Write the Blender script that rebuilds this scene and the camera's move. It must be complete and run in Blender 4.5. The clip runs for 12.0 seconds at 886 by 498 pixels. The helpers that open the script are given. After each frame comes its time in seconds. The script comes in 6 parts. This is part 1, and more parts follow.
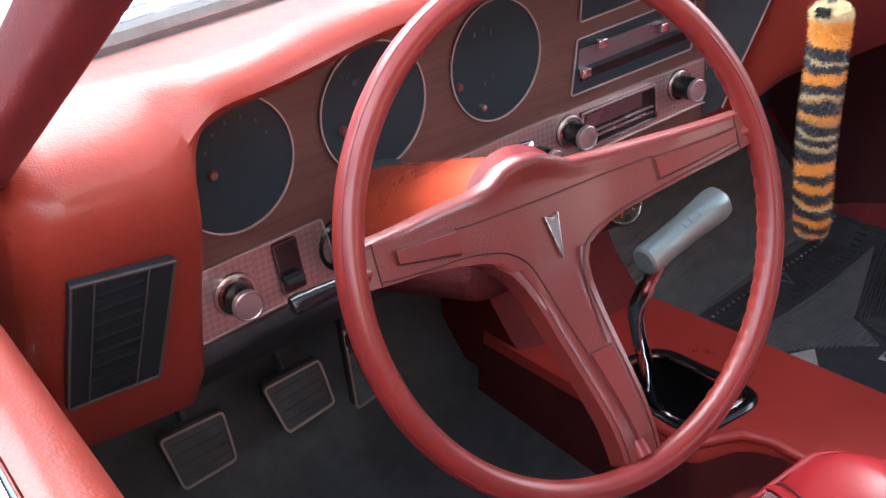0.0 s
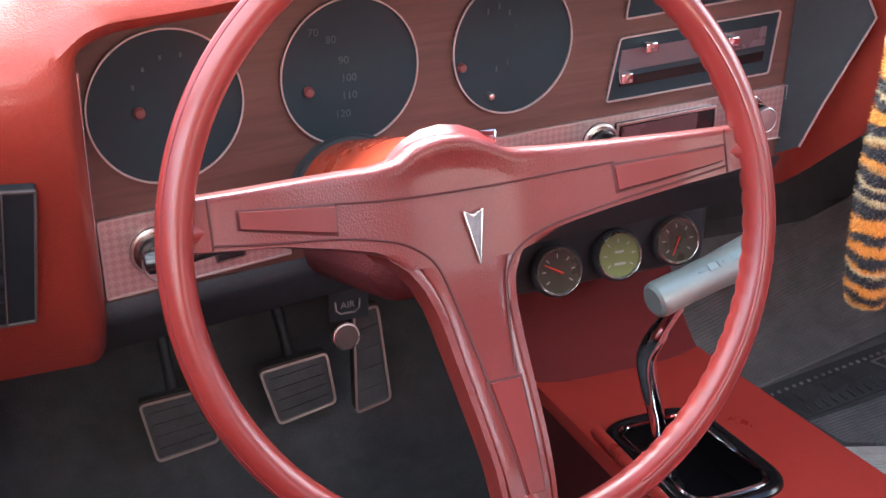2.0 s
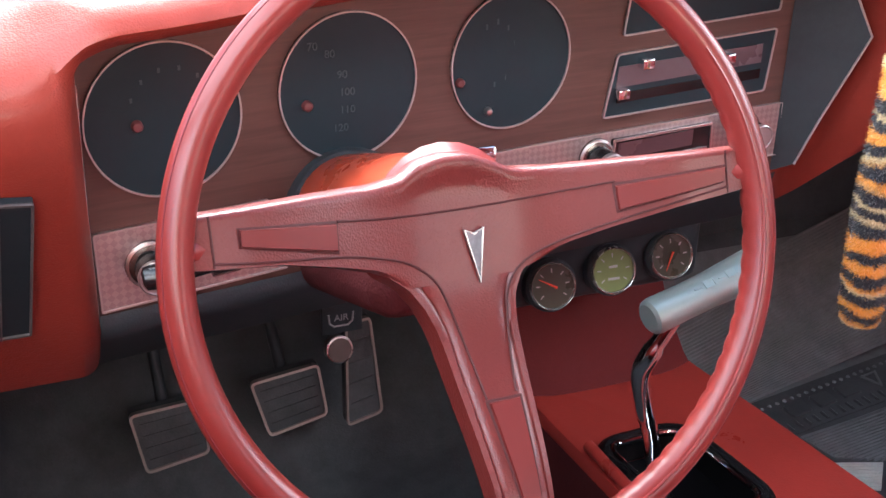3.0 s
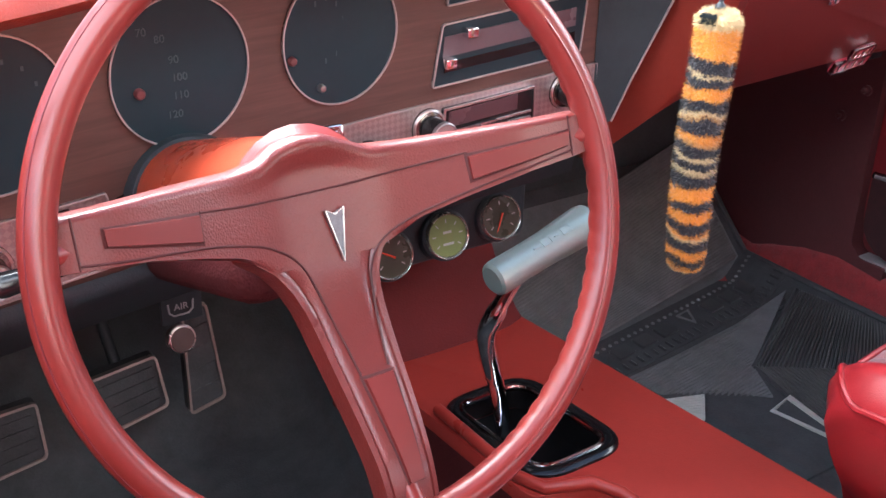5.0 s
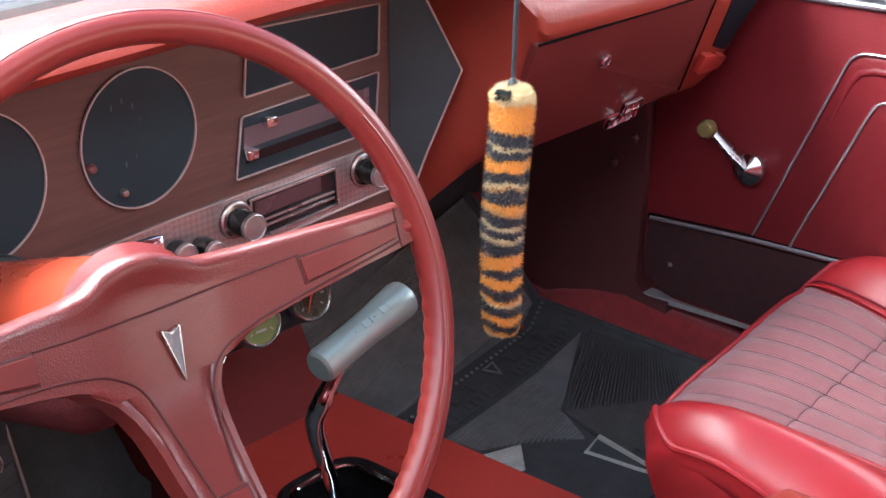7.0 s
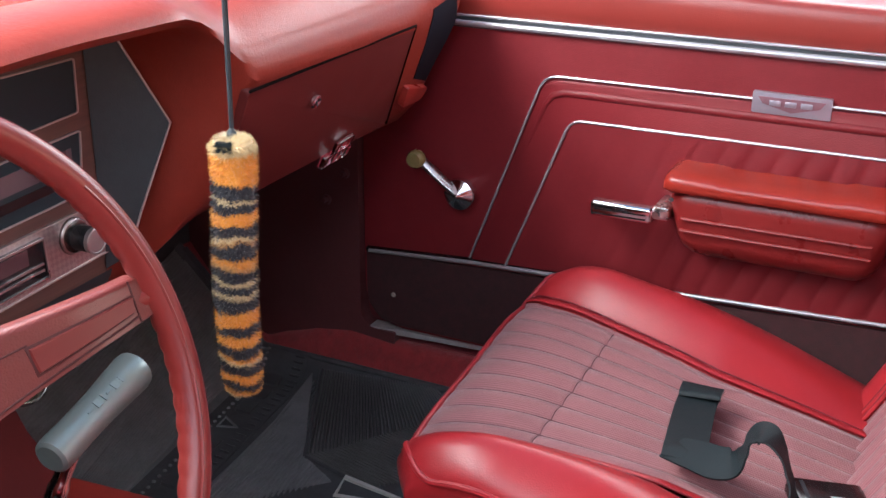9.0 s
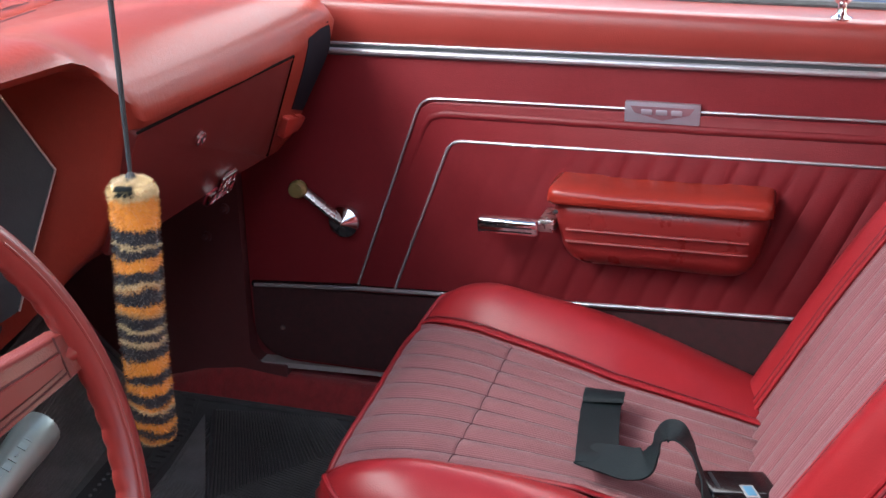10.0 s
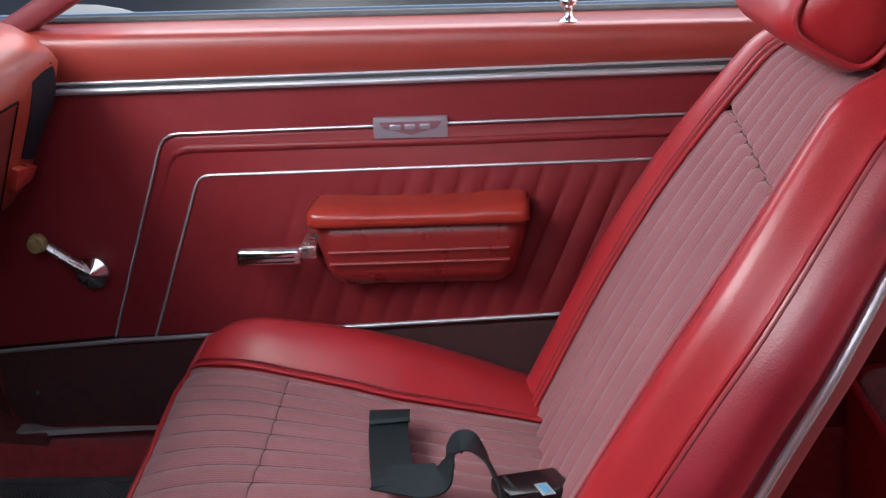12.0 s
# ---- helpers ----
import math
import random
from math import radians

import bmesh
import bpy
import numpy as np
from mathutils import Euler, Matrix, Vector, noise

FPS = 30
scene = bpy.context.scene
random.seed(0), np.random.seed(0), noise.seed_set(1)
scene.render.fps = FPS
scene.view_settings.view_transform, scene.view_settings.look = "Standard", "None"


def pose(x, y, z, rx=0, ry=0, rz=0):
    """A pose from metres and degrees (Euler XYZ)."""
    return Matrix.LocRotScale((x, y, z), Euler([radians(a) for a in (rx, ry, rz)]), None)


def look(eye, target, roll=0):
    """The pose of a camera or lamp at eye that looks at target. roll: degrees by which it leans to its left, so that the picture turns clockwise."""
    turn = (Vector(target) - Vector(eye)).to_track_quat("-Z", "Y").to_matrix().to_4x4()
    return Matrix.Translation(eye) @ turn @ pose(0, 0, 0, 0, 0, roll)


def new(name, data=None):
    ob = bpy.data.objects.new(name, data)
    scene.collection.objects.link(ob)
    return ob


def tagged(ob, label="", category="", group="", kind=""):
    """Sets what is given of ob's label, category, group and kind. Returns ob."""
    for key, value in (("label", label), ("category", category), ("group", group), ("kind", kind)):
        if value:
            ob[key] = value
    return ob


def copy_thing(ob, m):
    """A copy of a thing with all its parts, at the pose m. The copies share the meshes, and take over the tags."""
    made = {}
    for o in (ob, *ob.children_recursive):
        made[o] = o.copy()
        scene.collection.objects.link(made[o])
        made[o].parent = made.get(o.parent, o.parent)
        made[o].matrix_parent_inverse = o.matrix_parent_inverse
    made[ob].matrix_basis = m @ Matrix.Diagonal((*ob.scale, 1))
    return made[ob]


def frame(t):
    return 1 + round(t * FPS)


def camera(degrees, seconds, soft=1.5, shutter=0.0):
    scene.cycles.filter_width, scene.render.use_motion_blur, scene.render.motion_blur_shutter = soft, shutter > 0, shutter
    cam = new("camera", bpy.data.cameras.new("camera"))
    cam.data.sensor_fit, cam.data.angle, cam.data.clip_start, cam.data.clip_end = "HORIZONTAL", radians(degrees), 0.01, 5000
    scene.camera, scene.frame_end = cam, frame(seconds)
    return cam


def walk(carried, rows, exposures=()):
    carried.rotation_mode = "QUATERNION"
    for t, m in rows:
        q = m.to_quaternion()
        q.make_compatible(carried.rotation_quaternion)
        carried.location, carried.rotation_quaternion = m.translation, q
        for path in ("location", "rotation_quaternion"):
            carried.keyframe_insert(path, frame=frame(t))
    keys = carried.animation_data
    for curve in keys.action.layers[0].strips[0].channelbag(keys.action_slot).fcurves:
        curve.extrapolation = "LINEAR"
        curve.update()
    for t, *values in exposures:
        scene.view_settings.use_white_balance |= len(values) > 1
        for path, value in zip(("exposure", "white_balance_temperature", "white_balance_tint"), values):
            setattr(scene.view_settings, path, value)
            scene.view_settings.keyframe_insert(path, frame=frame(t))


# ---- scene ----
cam = camera(43.54, 12.0)


def aim(x, y, z, yaw, pitch, roll):
    return pose(x, y, z, 0, 0, yaw) @ pose(0, 0, 0, 90 + pitch) @ pose(0, 0, 0, 0, 0, roll)


PATH = [
    (0.0, aim(-0.8287, -0.5308, 0.9921, -32.66, -26.56, -5.03)),
    (0.5, aim(-0.7509, -0.5540, 0.9564, -26.88, -25.37, -4.01)),
    (1.0, aim(-0.6911, -0.5549, 0.9083, -20.54, -25.99, -3.61)),
    (1.5, aim(-0.6355, -0.5419, 0.9017, -21.98, -25.67, -1.32)),
    (2.0, aim(-0.6293, -0.5308, 0.9144, -22.52, -24.93, 0.20)),
    (2.5, aim(-0.6345, -0.5294, 0.9190, -22.51, -24.77, 0.19)),
    (2.7, aim(-0.6351, -0.5269, 0.9194, -22.60, -24.68, 0.41)),
    (4.3, aim(-0.6409, -0.5053, 0.9194, -29.75, -25.16, 3.44)),
    (4.5, aim(-0.6478, -0.5032, 0.9207, -31.13, -25.67, 2.59)),
    (5.0, aim(-0.6691, -0.5101, 0.9273, -34.60, -26.04, 1.34)),
    (5.5, aim(-0.6736, -0.5097, 0.9343, -37.80, -26.01, 1.24)),
    (6.0, aim(-0.6925, -0.4979, 0.9433, -40.86, -26.10, 1.00)),
    (6.5, aim(-0.6995, -0.4857, 0.9486, -43.32, -25.97, 1.26)),
    (7.0, aim(-0.6926, -0.4773, 0.9529, -47.33, -23.18, 0.69)),
    (7.2, aim(-0.6940, -0.4744, 0.9540, -48.92, -22.36, 0.75)),
    (8.8, aim(-0.6886, -0.4458, 0.9570, -62.05, -21.45, 0.74)),
    (9.0, aim(-0.6883, -0.4393, 0.9578, -63.83, -21.40, 0.65)),
    (9.5, aim(-0.6966, -0.4123, 0.9576, -68.49, -21.06, -0.11)),
    (10.0, aim(-0.7080, -0.3985, 0.9616, -71.76, -20.27, -1.01)),
    (10.5, aim(-0.7148, -0.3912, 0.9614, -73.62, -19.99, -0.88)),
    (11.0, aim(-0.7002, -0.4017, 0.9576, -75.81, -19.61, -0.89)),
    (11.5, aim(-0.6909, -0.4043, 0.9568, -77.14, -19.60, -1.57)),
    (12.0, aim(-0.6885, -0.3724, 0.9574, -85.62, -19.61, -3.12)),
]
EXPOSURES = [(0.0, 0.62, 6000, 10), (0.5, 0.58, 6000, 10), (1.0, 0.88, 6000, 10), (1.5, 1.12, 6000, 10), (2.0, 1.16, 6000, 10), (2.5, 1.05, 6000, 10), (4.5, 1.08, 6000, 10), (5.5, 1.18, 6000, 10),
             (6.5, 0.92, 6000, 10), (7.2, 0.68, 6050, 10), (8.8, 0.38, 6200, 12), (9.5, 0.14, 6200, 12), (11.0, -0.12, 6200, 12), (12.0, -0.32, 6200, 12)]
walk(cam, PATH, EXPOSURES)
# ==== end of path
# ---------------- world and light
SUN = Vector((0.008, -0.848, 0.53)).normalized()
world = bpy.data.worlds.new("sky")
scene.world = world
world.use_nodes = True
wt = world.node_tree
sky = wt.nodes.new("ShaderNodeTexSky")
sky.sky_type, sky.sun_disc = "NISHITA", False
sky.dust_density = 2.0
sky.sun_elevation = math.asin(SUN.z)
sky.sun_rotation = math.atan2(SUN.x, SUN.y)
wt.links.new(sky.outputs[0], wt.nodes["Background"].inputs[0])
wt.nodes["Background"].inputs[1].default_value = 0.22
sun = new("sun", bpy.data.lights.new("sun", "SUN"))
sun.data.energy, sun.data.angle, sun.data.color = 4.8, radians(0.6), (1.0, 0.94, 0.84)
sun.matrix_world = look(SUN * 5, (0, 0, 0))


def window_lamp(name, eye, target, w, h, watts, colour=(1.0, 0.98, 0.95)):
    ob = new(name, bpy.data.lights.new(name, "AREA"))
    ob.data.shape, ob.data.size, ob.data.size_y = "RECTANGLE", w, h
    ob.data.energy, ob.data.color = watts, colour
    ob.matrix_world = look(eye, target)
    return ob


# daylight that comes in by the open side windows and the windscreen
window_lamp("skylight_driver_window", (-1.02, -0.30, 1.42), (0.10, -0.05, 0.45), 1.6, 0.8, 11.5, (0.95, 0.98, 1.0))
window_lamp("skylight_passenger_window", (1.05, -0.25, 1.12), (0.0, -0.15, 0.45), 1.1, 0.30, 6.0)
window_lamp("skylight_windscreen", (-0.30, 0.66, 1.50), (-0.10, 0.0, 0.35), 0.9, 0.60, 22)


# ---------------- materials
def nodes_of(name):
    m = bpy.data.materials.new(name)
    m.use_nodes = True
    nt = m.node_tree
    return m, nt, nt.nodes["Principled BSDF"]


def add(nt, kind, **values):
    n = nt.nodes.new(kind)
    for k, v in values.items():
        n.inputs[k].default_value = v
    return n


def mat(name, colour, rough=0.5, metal=0.0, spec=0.5, vary=0.12, scale=14.0, bump=0.0, grain=900.0, grain_kind="voronoi",
        coat=0.0, sheen=0.0, worn=0.045, coat_rough=0.2, crease=0.0):
    """Painted, moulded or coated surface: two scales of colour change, uneven gloss, fine relief."""
    m, nt, b = nodes_of(name)
    L = nt.links.new
    tc = nt.nodes.new("ShaderNodeTexCoord")
    n1 = add(nt, "ShaderNodeTexNoise", Scale=scale, Detail=5.0, Roughness=0.6)
    n2 = add(nt, "ShaderNodeTexNoise", Scale=scale * 9, Detail=4.0, Roughness=0.65)
    L(tc.outputs["Object"], n1.inputs["Vector"])
    L(tc.outputs["Object"], n2.inputs["Vector"])
    mixf = nt.nodes.new("ShaderNodeMath")
    mixf.operation = "MULTIPLY_ADD"
    L(n2.outputs["Fac"], mixf.inputs[0])
    mixf.inputs[1].default_value = 0.45
    L(n1.outputs["Fac"], mixf.inputs[2])
    ramp = nt.nodes.new("ShaderNodeValToRGB")
    ramp.color_ramp.elements[0].position, ramp.color_ramp.elements[1].position = 0.45, 1.0
    lo = [max(0.0, c * (1 - vary)) for c in colour]
    hi = [min(1.0, c * (1 + vary)) for c in colour]
    ramp.color_ramp.elements[0].color = (*lo, 1)
    ramp.color_ramp.elements[1].color = (*hi, 1)
    L(mixf.outputs[0], ramp.inputs[0])
    L(ramp.outputs[0], b.inputs["Base Color"])
    rr = nt.nodes.new("ShaderNodeMapRange")
    rr.inputs["From Min"].default_value, rr.inputs["From Max"].default_value = 0.3, 0.7
    rr.inputs["To Min"].default_value, rr.inputs["To Max"].default_value = max(0.02, rough - worn), min(1, rough + worn)
    L(n1.outputs["Fac"], rr.inputs["Value"])
    L(rr.outputs[0], b.inputs["Roughness"])
    b.inputs["Metallic"].default_value = metal
    b.inputs["Specular IOR Level"].default_value = spec
    b.inputs["Coat Weight"].default_value = coat
    b.inputs["Coat Roughness"].default_value = coat_rough
    b.inputs["Sheen Weight"].default_value = sheen
    if bump:
        if grain_kind == "voronoi":
            g = add(nt, "ShaderNodeTexVoronoi", Scale=grain)
            g.feature = "SMOOTH_F1"
            out = g.outputs["Distance"]
        else:
            g = add(nt, "ShaderNodeTexNoise", Scale=grain, Detail=3.0)
            out = g.outputs["Fac"]
        L(tc.outputs["Object"], g.inputs["Vector"])
        bp = nt.nodes.new("ShaderNodeBump")
        bp.inputs["Strength"].default_value, bp.inputs["Distance"].default_value = bump, 0.0012
        if crease:
            # broader leather-like creases over the fine grain
            warp = add(nt, "ShaderNodeTexNoise", Scale=45.0, Detail=2.0)
            L(tc.outputs["Object"], warp.inputs["Vector"])
            off = nt.nodes.new("ShaderNodeVectorMath")
            off.operation = "MULTIPLY_ADD"
            off.inputs[1].default_value = (0.012, 0.012, 0.012)
            L(warp.outputs["Color"], off.inputs[0])
            L(tc.outputs["Object"], off.inputs[2])
            cr = add(nt, "ShaderNodeTexVoronoi", Scale=190.0)
            cr.feature = "SMOOTH_F1"
            L(off.outputs[0], cr.inputs["Vector"])
            patch = add(nt, "ShaderNodeTexNoise", Scale=11.0, Detail=2.0)
            L(tc.outputs["Object"], patch.inputs["Vector"])
            where = nt.nodes.new("ShaderNodeMapRange")
            where.inputs["From Min"].default_value, where.inputs["From Max"].default_value = 0.38, 0.62
            where.inputs["To Min"].default_value, where.inputs["To Max"].default_value = 0.25 * crease, crease
            L(patch.outputs["Fac"], where.inputs["Value"])
            sc = nt.nodes.new("ShaderNodeMath")
            sc.operation = "MULTIPLY"
            L(cr.outputs["Distance"], sc.inputs[0])
            L(where.outputs[0], sc.inputs[1])
            tot = nt.nodes.new("ShaderNodeMath")
            tot.operation = "ADD"
            L(sc.outputs[0], tot.inputs[0])
            L(out, tot.inputs[1])
            out = tot.outputs[0]
        L(out, bp.inputs["Height"])
        L(bp.outputs[0], b.inputs["Normal"])
    return m


def cloth_mat(name, colour):
    """Ribbed knit seat cloth: fine rows of threads crossed by thinner ones, a little faded in patches."""
    m, nt, b = nodes_of(name)
    L = nt.links.new
    tc = nt.nodes.new("ShaderNodeTexCoord")
    rows_ = add(nt, "ShaderNodeTexWave", Scale=140.0, Distortion=0.2, Detail=1.0)
    rows_.wave_type, rows_.bands_direction = "BANDS", "X"
    threads = add(nt, "ShaderNodeTexWave", Scale=190.0, Distortion=0.4, Detail=1.0)
    threads.wave_type, threads.bands_direction = "BANDS", "Y"
    fuzz = add(nt, "ShaderNodeTexNoise", Scale=900.0, Detail=2.0)
    fade = add(nt, "ShaderNodeTexNoise", Scale=9.0, Detail=4.0)
    for n in (rows_, threads):
        L(tc.outputs["UV"], n.inputs["Vector"])
    for n in (fuzz, fade):
        L(tc.outputs["Object"], n.inputs["Vector"])

    def blend(a, k, c):
        n = nt.nodes.new("ShaderNodeMath")
        n.operation = "MULTIPLY_ADD"
        n.inputs[1].default_value = k
        L(a, n.inputs[0])
        L(c, n.inputs[2])
        return n.outputs[0]

    weave = blend(threads.outputs["Fac"], 0.95, rows_.outputs["Fac"])
    weave = blend(fuzz.outputs["Fac"], 0.6, weave)
    tone = blend(fade.outputs["Fac"], 0.8, weave)
    fit_ = nt.nodes.new("ShaderNodeMapRange")
    fit_.inputs["From Min"].default_value, fit_.inputs["From Max"].default_value = 0.65, 2.35
    L(tone, fit_.inputs["Value"])
    ramp = nt.nodes.new("ShaderNodeValToRGB")
    ramp.color_ramp.elements[0].color = (colour[0] * 0.62, colour[1] * 0.42, colour[2] * 0.45, 1)
    ramp.color_ramp.elements[1].color = (colour[0] * 1.30, colour[1] * 1.42, colour[2] * 1.42, 1)
    L(fit_.outputs[0], ramp.inputs[0])
    L(ramp.outputs[0], b.inputs["Base Color"])
    b.inputs["Roughness"].default_value = 0.8
    b.inputs["Specular IOR Level"].default_value = 0.3
    b.inputs["Sheen Weight"].default_value = 0.25
    bp = nt.nodes.new("ShaderNodeBump")
    bp.inputs["Strength"].default_value, bp.inputs["Distance"].default_value = 0.3, 0.0005
    L(weave, bp.inputs["Height"])
    L(bp.outputs[0], b.inputs["Normal"])
    return m


def wood_mat(name):
    m, nt, b = nodes_of(name)
    L = nt.links.new
    tc = nt.nodes.new("ShaderNodeTexCoord")
    mp = nt.nodes.new("ShaderNodeMapping")
    mp.inputs["Scale"].default_value = (6, 6, 90)
    n1 = add(nt, "ShaderNodeTexNoise", Scale=1.6, Detail=7.0, Roughness=0.65, Distortion=0.6)
    L(tc.outputs["Object"], mp.inputs["Vector"])
    L(mp.outputs[0], n1.inputs["Vector"])
    ramp = nt.nodes.new("ShaderNodeValToRGB")
    ramp.color_ramp.elements[0].position, ramp.color_ramp.elements[1].position = 0.3, 0.75
    ramp.color_ramp.elements[0].color, ramp.color_ramp.elements[1].color = (0.078, 0.036, 0.030, 1), (0.140, 0.064, 0.050, 1)
    L(n1.outputs["Fac"], ramp.inputs[0])
    L(ramp.outputs[0], b.inputs["Base Color"])
    b.inputs["Roughness"].default_value = 0.42
    return m


def turned_mat(name):
    """Engine-turned bright trim plate: rows of small swirled squares."""
    m, nt, b = nodes_of(name)
    L = nt.links.new
    tc = nt.nodes.new("ShaderNodeTexCoord")
    mp = nt.nodes.new("ShaderNodeMapping")
    mp.inputs["Rotation"].default_value = (0, radians(45), 0)
    ck = add(nt, "ShaderNodeTexChecker", Scale=230.0)
    ck.inputs["Color1"].default_value, ck.inputs["Color2"].default_value = (0.54, 0.44, 0.42, 1), (0.45, 0.35, 0.34, 1)
    L(tc.outputs["Object"], mp.inputs["Vector"])
    L(mp.outputs[0], ck.inputs["Vector"])
    n1 = add(nt, "ShaderNodeTexNoise", Scale=60.0, Detail=4.0)
    L(tc.outputs["Object"], n1.inputs["Vector"])
    L(ck.outputs["Color"], b.inputs["Base Color"])
    b.inputs["Metallic"].default_value = 0.85
    rr = nt.nodes.new("ShaderNodeMapRange")
    rr.inputs["To Min"].default_value, rr.inputs["To Max"].default_value = 0.25, 0.5
    L(n1.outputs["Fac"], rr.inputs["Value"])
    L(rr.outputs[0], b.inputs["Roughness"])
    bp = nt.nodes.new("ShaderNodeBump")
    bp.inputs["Strength"].default_value, bp.inputs["Distance"].default_value = 0.2, 0.0006
    L(ck.outputs["Fac"], bp.inputs["Height"])
    L(bp.outputs[0], b.inputs["Normal"])
    return m


RED_PAD = mat("red_pad_vinyl", (0.245, 0.034, 0.022), 0.45, bump=0.26, grain=800, spec=0.22, vary=0.08, crease=1.1, coat=0.34, coat_rough=0.2)
RED_CAP = mat("glossy_red_cap_vinyl", (0.26, 0.034, 0.026), 0.36, bump=0.20, grain=800, spec=0.55, vary=0.06, coat=0.45, coat_rough=0.28, worn=0.02)
DOOR_LINE = mat("bright_door_trim", (0.58, 0.56, 0.58), 0.25, metal=0.7, vary=0.05, worn=0.015)
RED_SEAT = mat("red_seat_vinyl", (0.32, 0.017, 0.022), 0.36, bump=0.14, grain=700, spec=0.4, vary=0.08, coat=0.35, coat_rough=0.26, worn=0.04)
RED_DOOR = mat("red_door_vinyl", (0.165, 0.014, 0.018), 0.42, bump=0.22, grain=700, vary=0.10, spec=0.32)
RED_PLASTIC = mat("red_moulded_plastic", (0.38, 0.042, 0.032), 0.34, vary=0.10, bump=0.10, grain=500, worn=0.08)
RED_WHEEL = mat("red_wheel_plastic", (0.20, 0.024, 0.020), 0.33, vary=0.05, worn=0.05, coat=0.25, coat_rough=0.2)
RED_WHEEL_GRAIN = mat("red_grained_spoke_cover", (0.145, 0.022, 0.018), 0.36, vary=0.05, bump=0.26, grain=820, spec=0.6, coat=0.3, coat_rough=0.16)
# red lowered below the pad's: shade on the down-tilted lid is in the colour
RED_GLOVE_SHADED = mat("shaded_lid_vinyl", (0.112, 0.015, 0.014), 0.5, vary=0.08, bump=0.2, grain=600, spec=0.25)
RED_RISER = mat("dull_red_moulding", (0.12, 0.012, 0.012), 0.65, vary=0.1, spec=0.2, bump=0.2, grain=500)
# dark red for console flank and column underside: shade put into colour
RED_SHADED = mat("shaded_red_plastic", (0.075, 0.013, 0.014), 0.8, vary=0.2, spec=0.2, bump=0.4, grain=500)
RED_INSET = mat("smooth_red_inset", (0.155, 0.021, 0.018), 0.40, vary=0.05)
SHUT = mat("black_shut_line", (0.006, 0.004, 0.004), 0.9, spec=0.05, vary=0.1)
# shade inside grooves and slots, drawn in dark red
GROOVE_SHADE = mat("groove_shade", (0.065, 0.011, 0.010), 0.6, vary=0.1)
BEZEL = mat("bright_bezel", (0.60, 0.58, 0.52), 0.25, metal=0.85, vary=0.05)
RED_COLUMN = mat("orange_red_plastic", (0.44, 0.060, 0.026), 0.32, vary=0.10, bump=0.10, grain=500, worn=0.08)
RED_ARM_BODY = mat("red_armrest_body", (0.19, 0.016, 0.015), 0.30, vary=0.08, worn=0.06)
SILVER = mat("lilac_silver_plate", (0.40, 0.38, 0.44), 0.36, metal=0.7, vary=0.06)
KICK = mat("dull_maroon_plastic", (0.105, 0.030, 0.032), 0.45, vary=0.15, bump=0.2, grain=500)
CHROME_LEVER = mat("bright_lever_chrome", (0.80, 0.81, 0.82), 0.08, metal=1.0, vary=0.03, worn=0.02)
RED_DARK = mat("dark_red_trim", (0.15, 0.020, 0.026), 0.5, vary=0.15, bump=0.2, grain=500)
CARPET = mat("red_carpet", (0.30, 0.022, 0.027), 0.95, vary=0.35, scale=60, bump=1.0, grain=900, grain_kind="noise", sheen=0.3)
CARPET_DARK = mat("dark_maroon_carpet", (0.045, 0.012, 0.014), 0.9, vary=0.4, scale=80, bump=1.0, grain=800, grain_kind="noise")
CLOTH = cloth_mat("ribbed_seat_cloth", (0.232, 0.096, 0.100))
CLOTH_BACK = cloth_mat("ribbed_back_cloth", (0.235, 0.088, 0.094))
# seat red made darker and bluer for the side's shade and sky sheen
RED_SIDE_SHADED = mat("shaded_side_vinyl", (0.215, 0.013, 0.024), 0.38, bump=0.2, grain=600, vary=0.08, worn=0.03)
RED_ARM = mat("red_armrest_plastic", (0.27, 0.024, 0.015), 0.20, vary=0.08, worn=0.06)
WOOD = wood_mat("woodgrain_panel")
TURNED = turned_mat("engine_turned_trim")
# the blue-grey lift in this black stands in for veiling haze
BLACK = mat("black_plastic", (0.034, 0.040, 0.046), 0.5, spec=0.3, vary=0.2, bump=0.15, grain=700)
BLACK_GLOSS = mat("black_gloss_plastic", (0.010, 0.010, 0.011), 0.18, vary=0.2, worn=0.06)
DIAL = mat("dark_dial_face", (0.020, 0.033, 0.040), 0.34, vary=0.08, spec=0.25, worn=0.03)
CHROME = mat("chrome", (0.82, 0.82, 0.83), 0.10, metal=1.0, vary=0.04, worn=0.05)
CHROME_SOFT = mat("aged_bright_metal", (0.62, 0.58, 0.56), 0.28, metal=1.0, vary=0.12)
TRIM_LINE = mat("thin_bright_trim", (0.52, 0.42, 0.40), 0.35, metal=0.4, vary=0.08)
BRUSHED = mat("brushed_aluminium", (0.31, 0.39, 0.37), 0.35, metal=0.55, vary=0.04, scale=40, worn=0.03)
# base raised and blued to imitate haze over dark rubber
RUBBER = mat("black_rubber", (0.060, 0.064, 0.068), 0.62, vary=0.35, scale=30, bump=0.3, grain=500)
RUBBER_GREY = mat("grey_rubber", (0.17, 0.175, 0.18), 0.58, vary=0.25, scale=30, bump=0.3, grain=600)
RUBBER_RIB = mat("lighter_rubber_ribs", (0.105, 0.105, 0.105), 0.5, vary=0.3, scale=30)
RUBBER_GLOSS = mat("worn_shiny_rubber", (0.050, 0.052, 0.055), 0.38, vary=0.3, scale=40)
RUBBER_LIGHT = mat("light_grey_rubber_inlay", (0.55, 0.56, 0.52), 0.6, vary=0.15, scale=40)
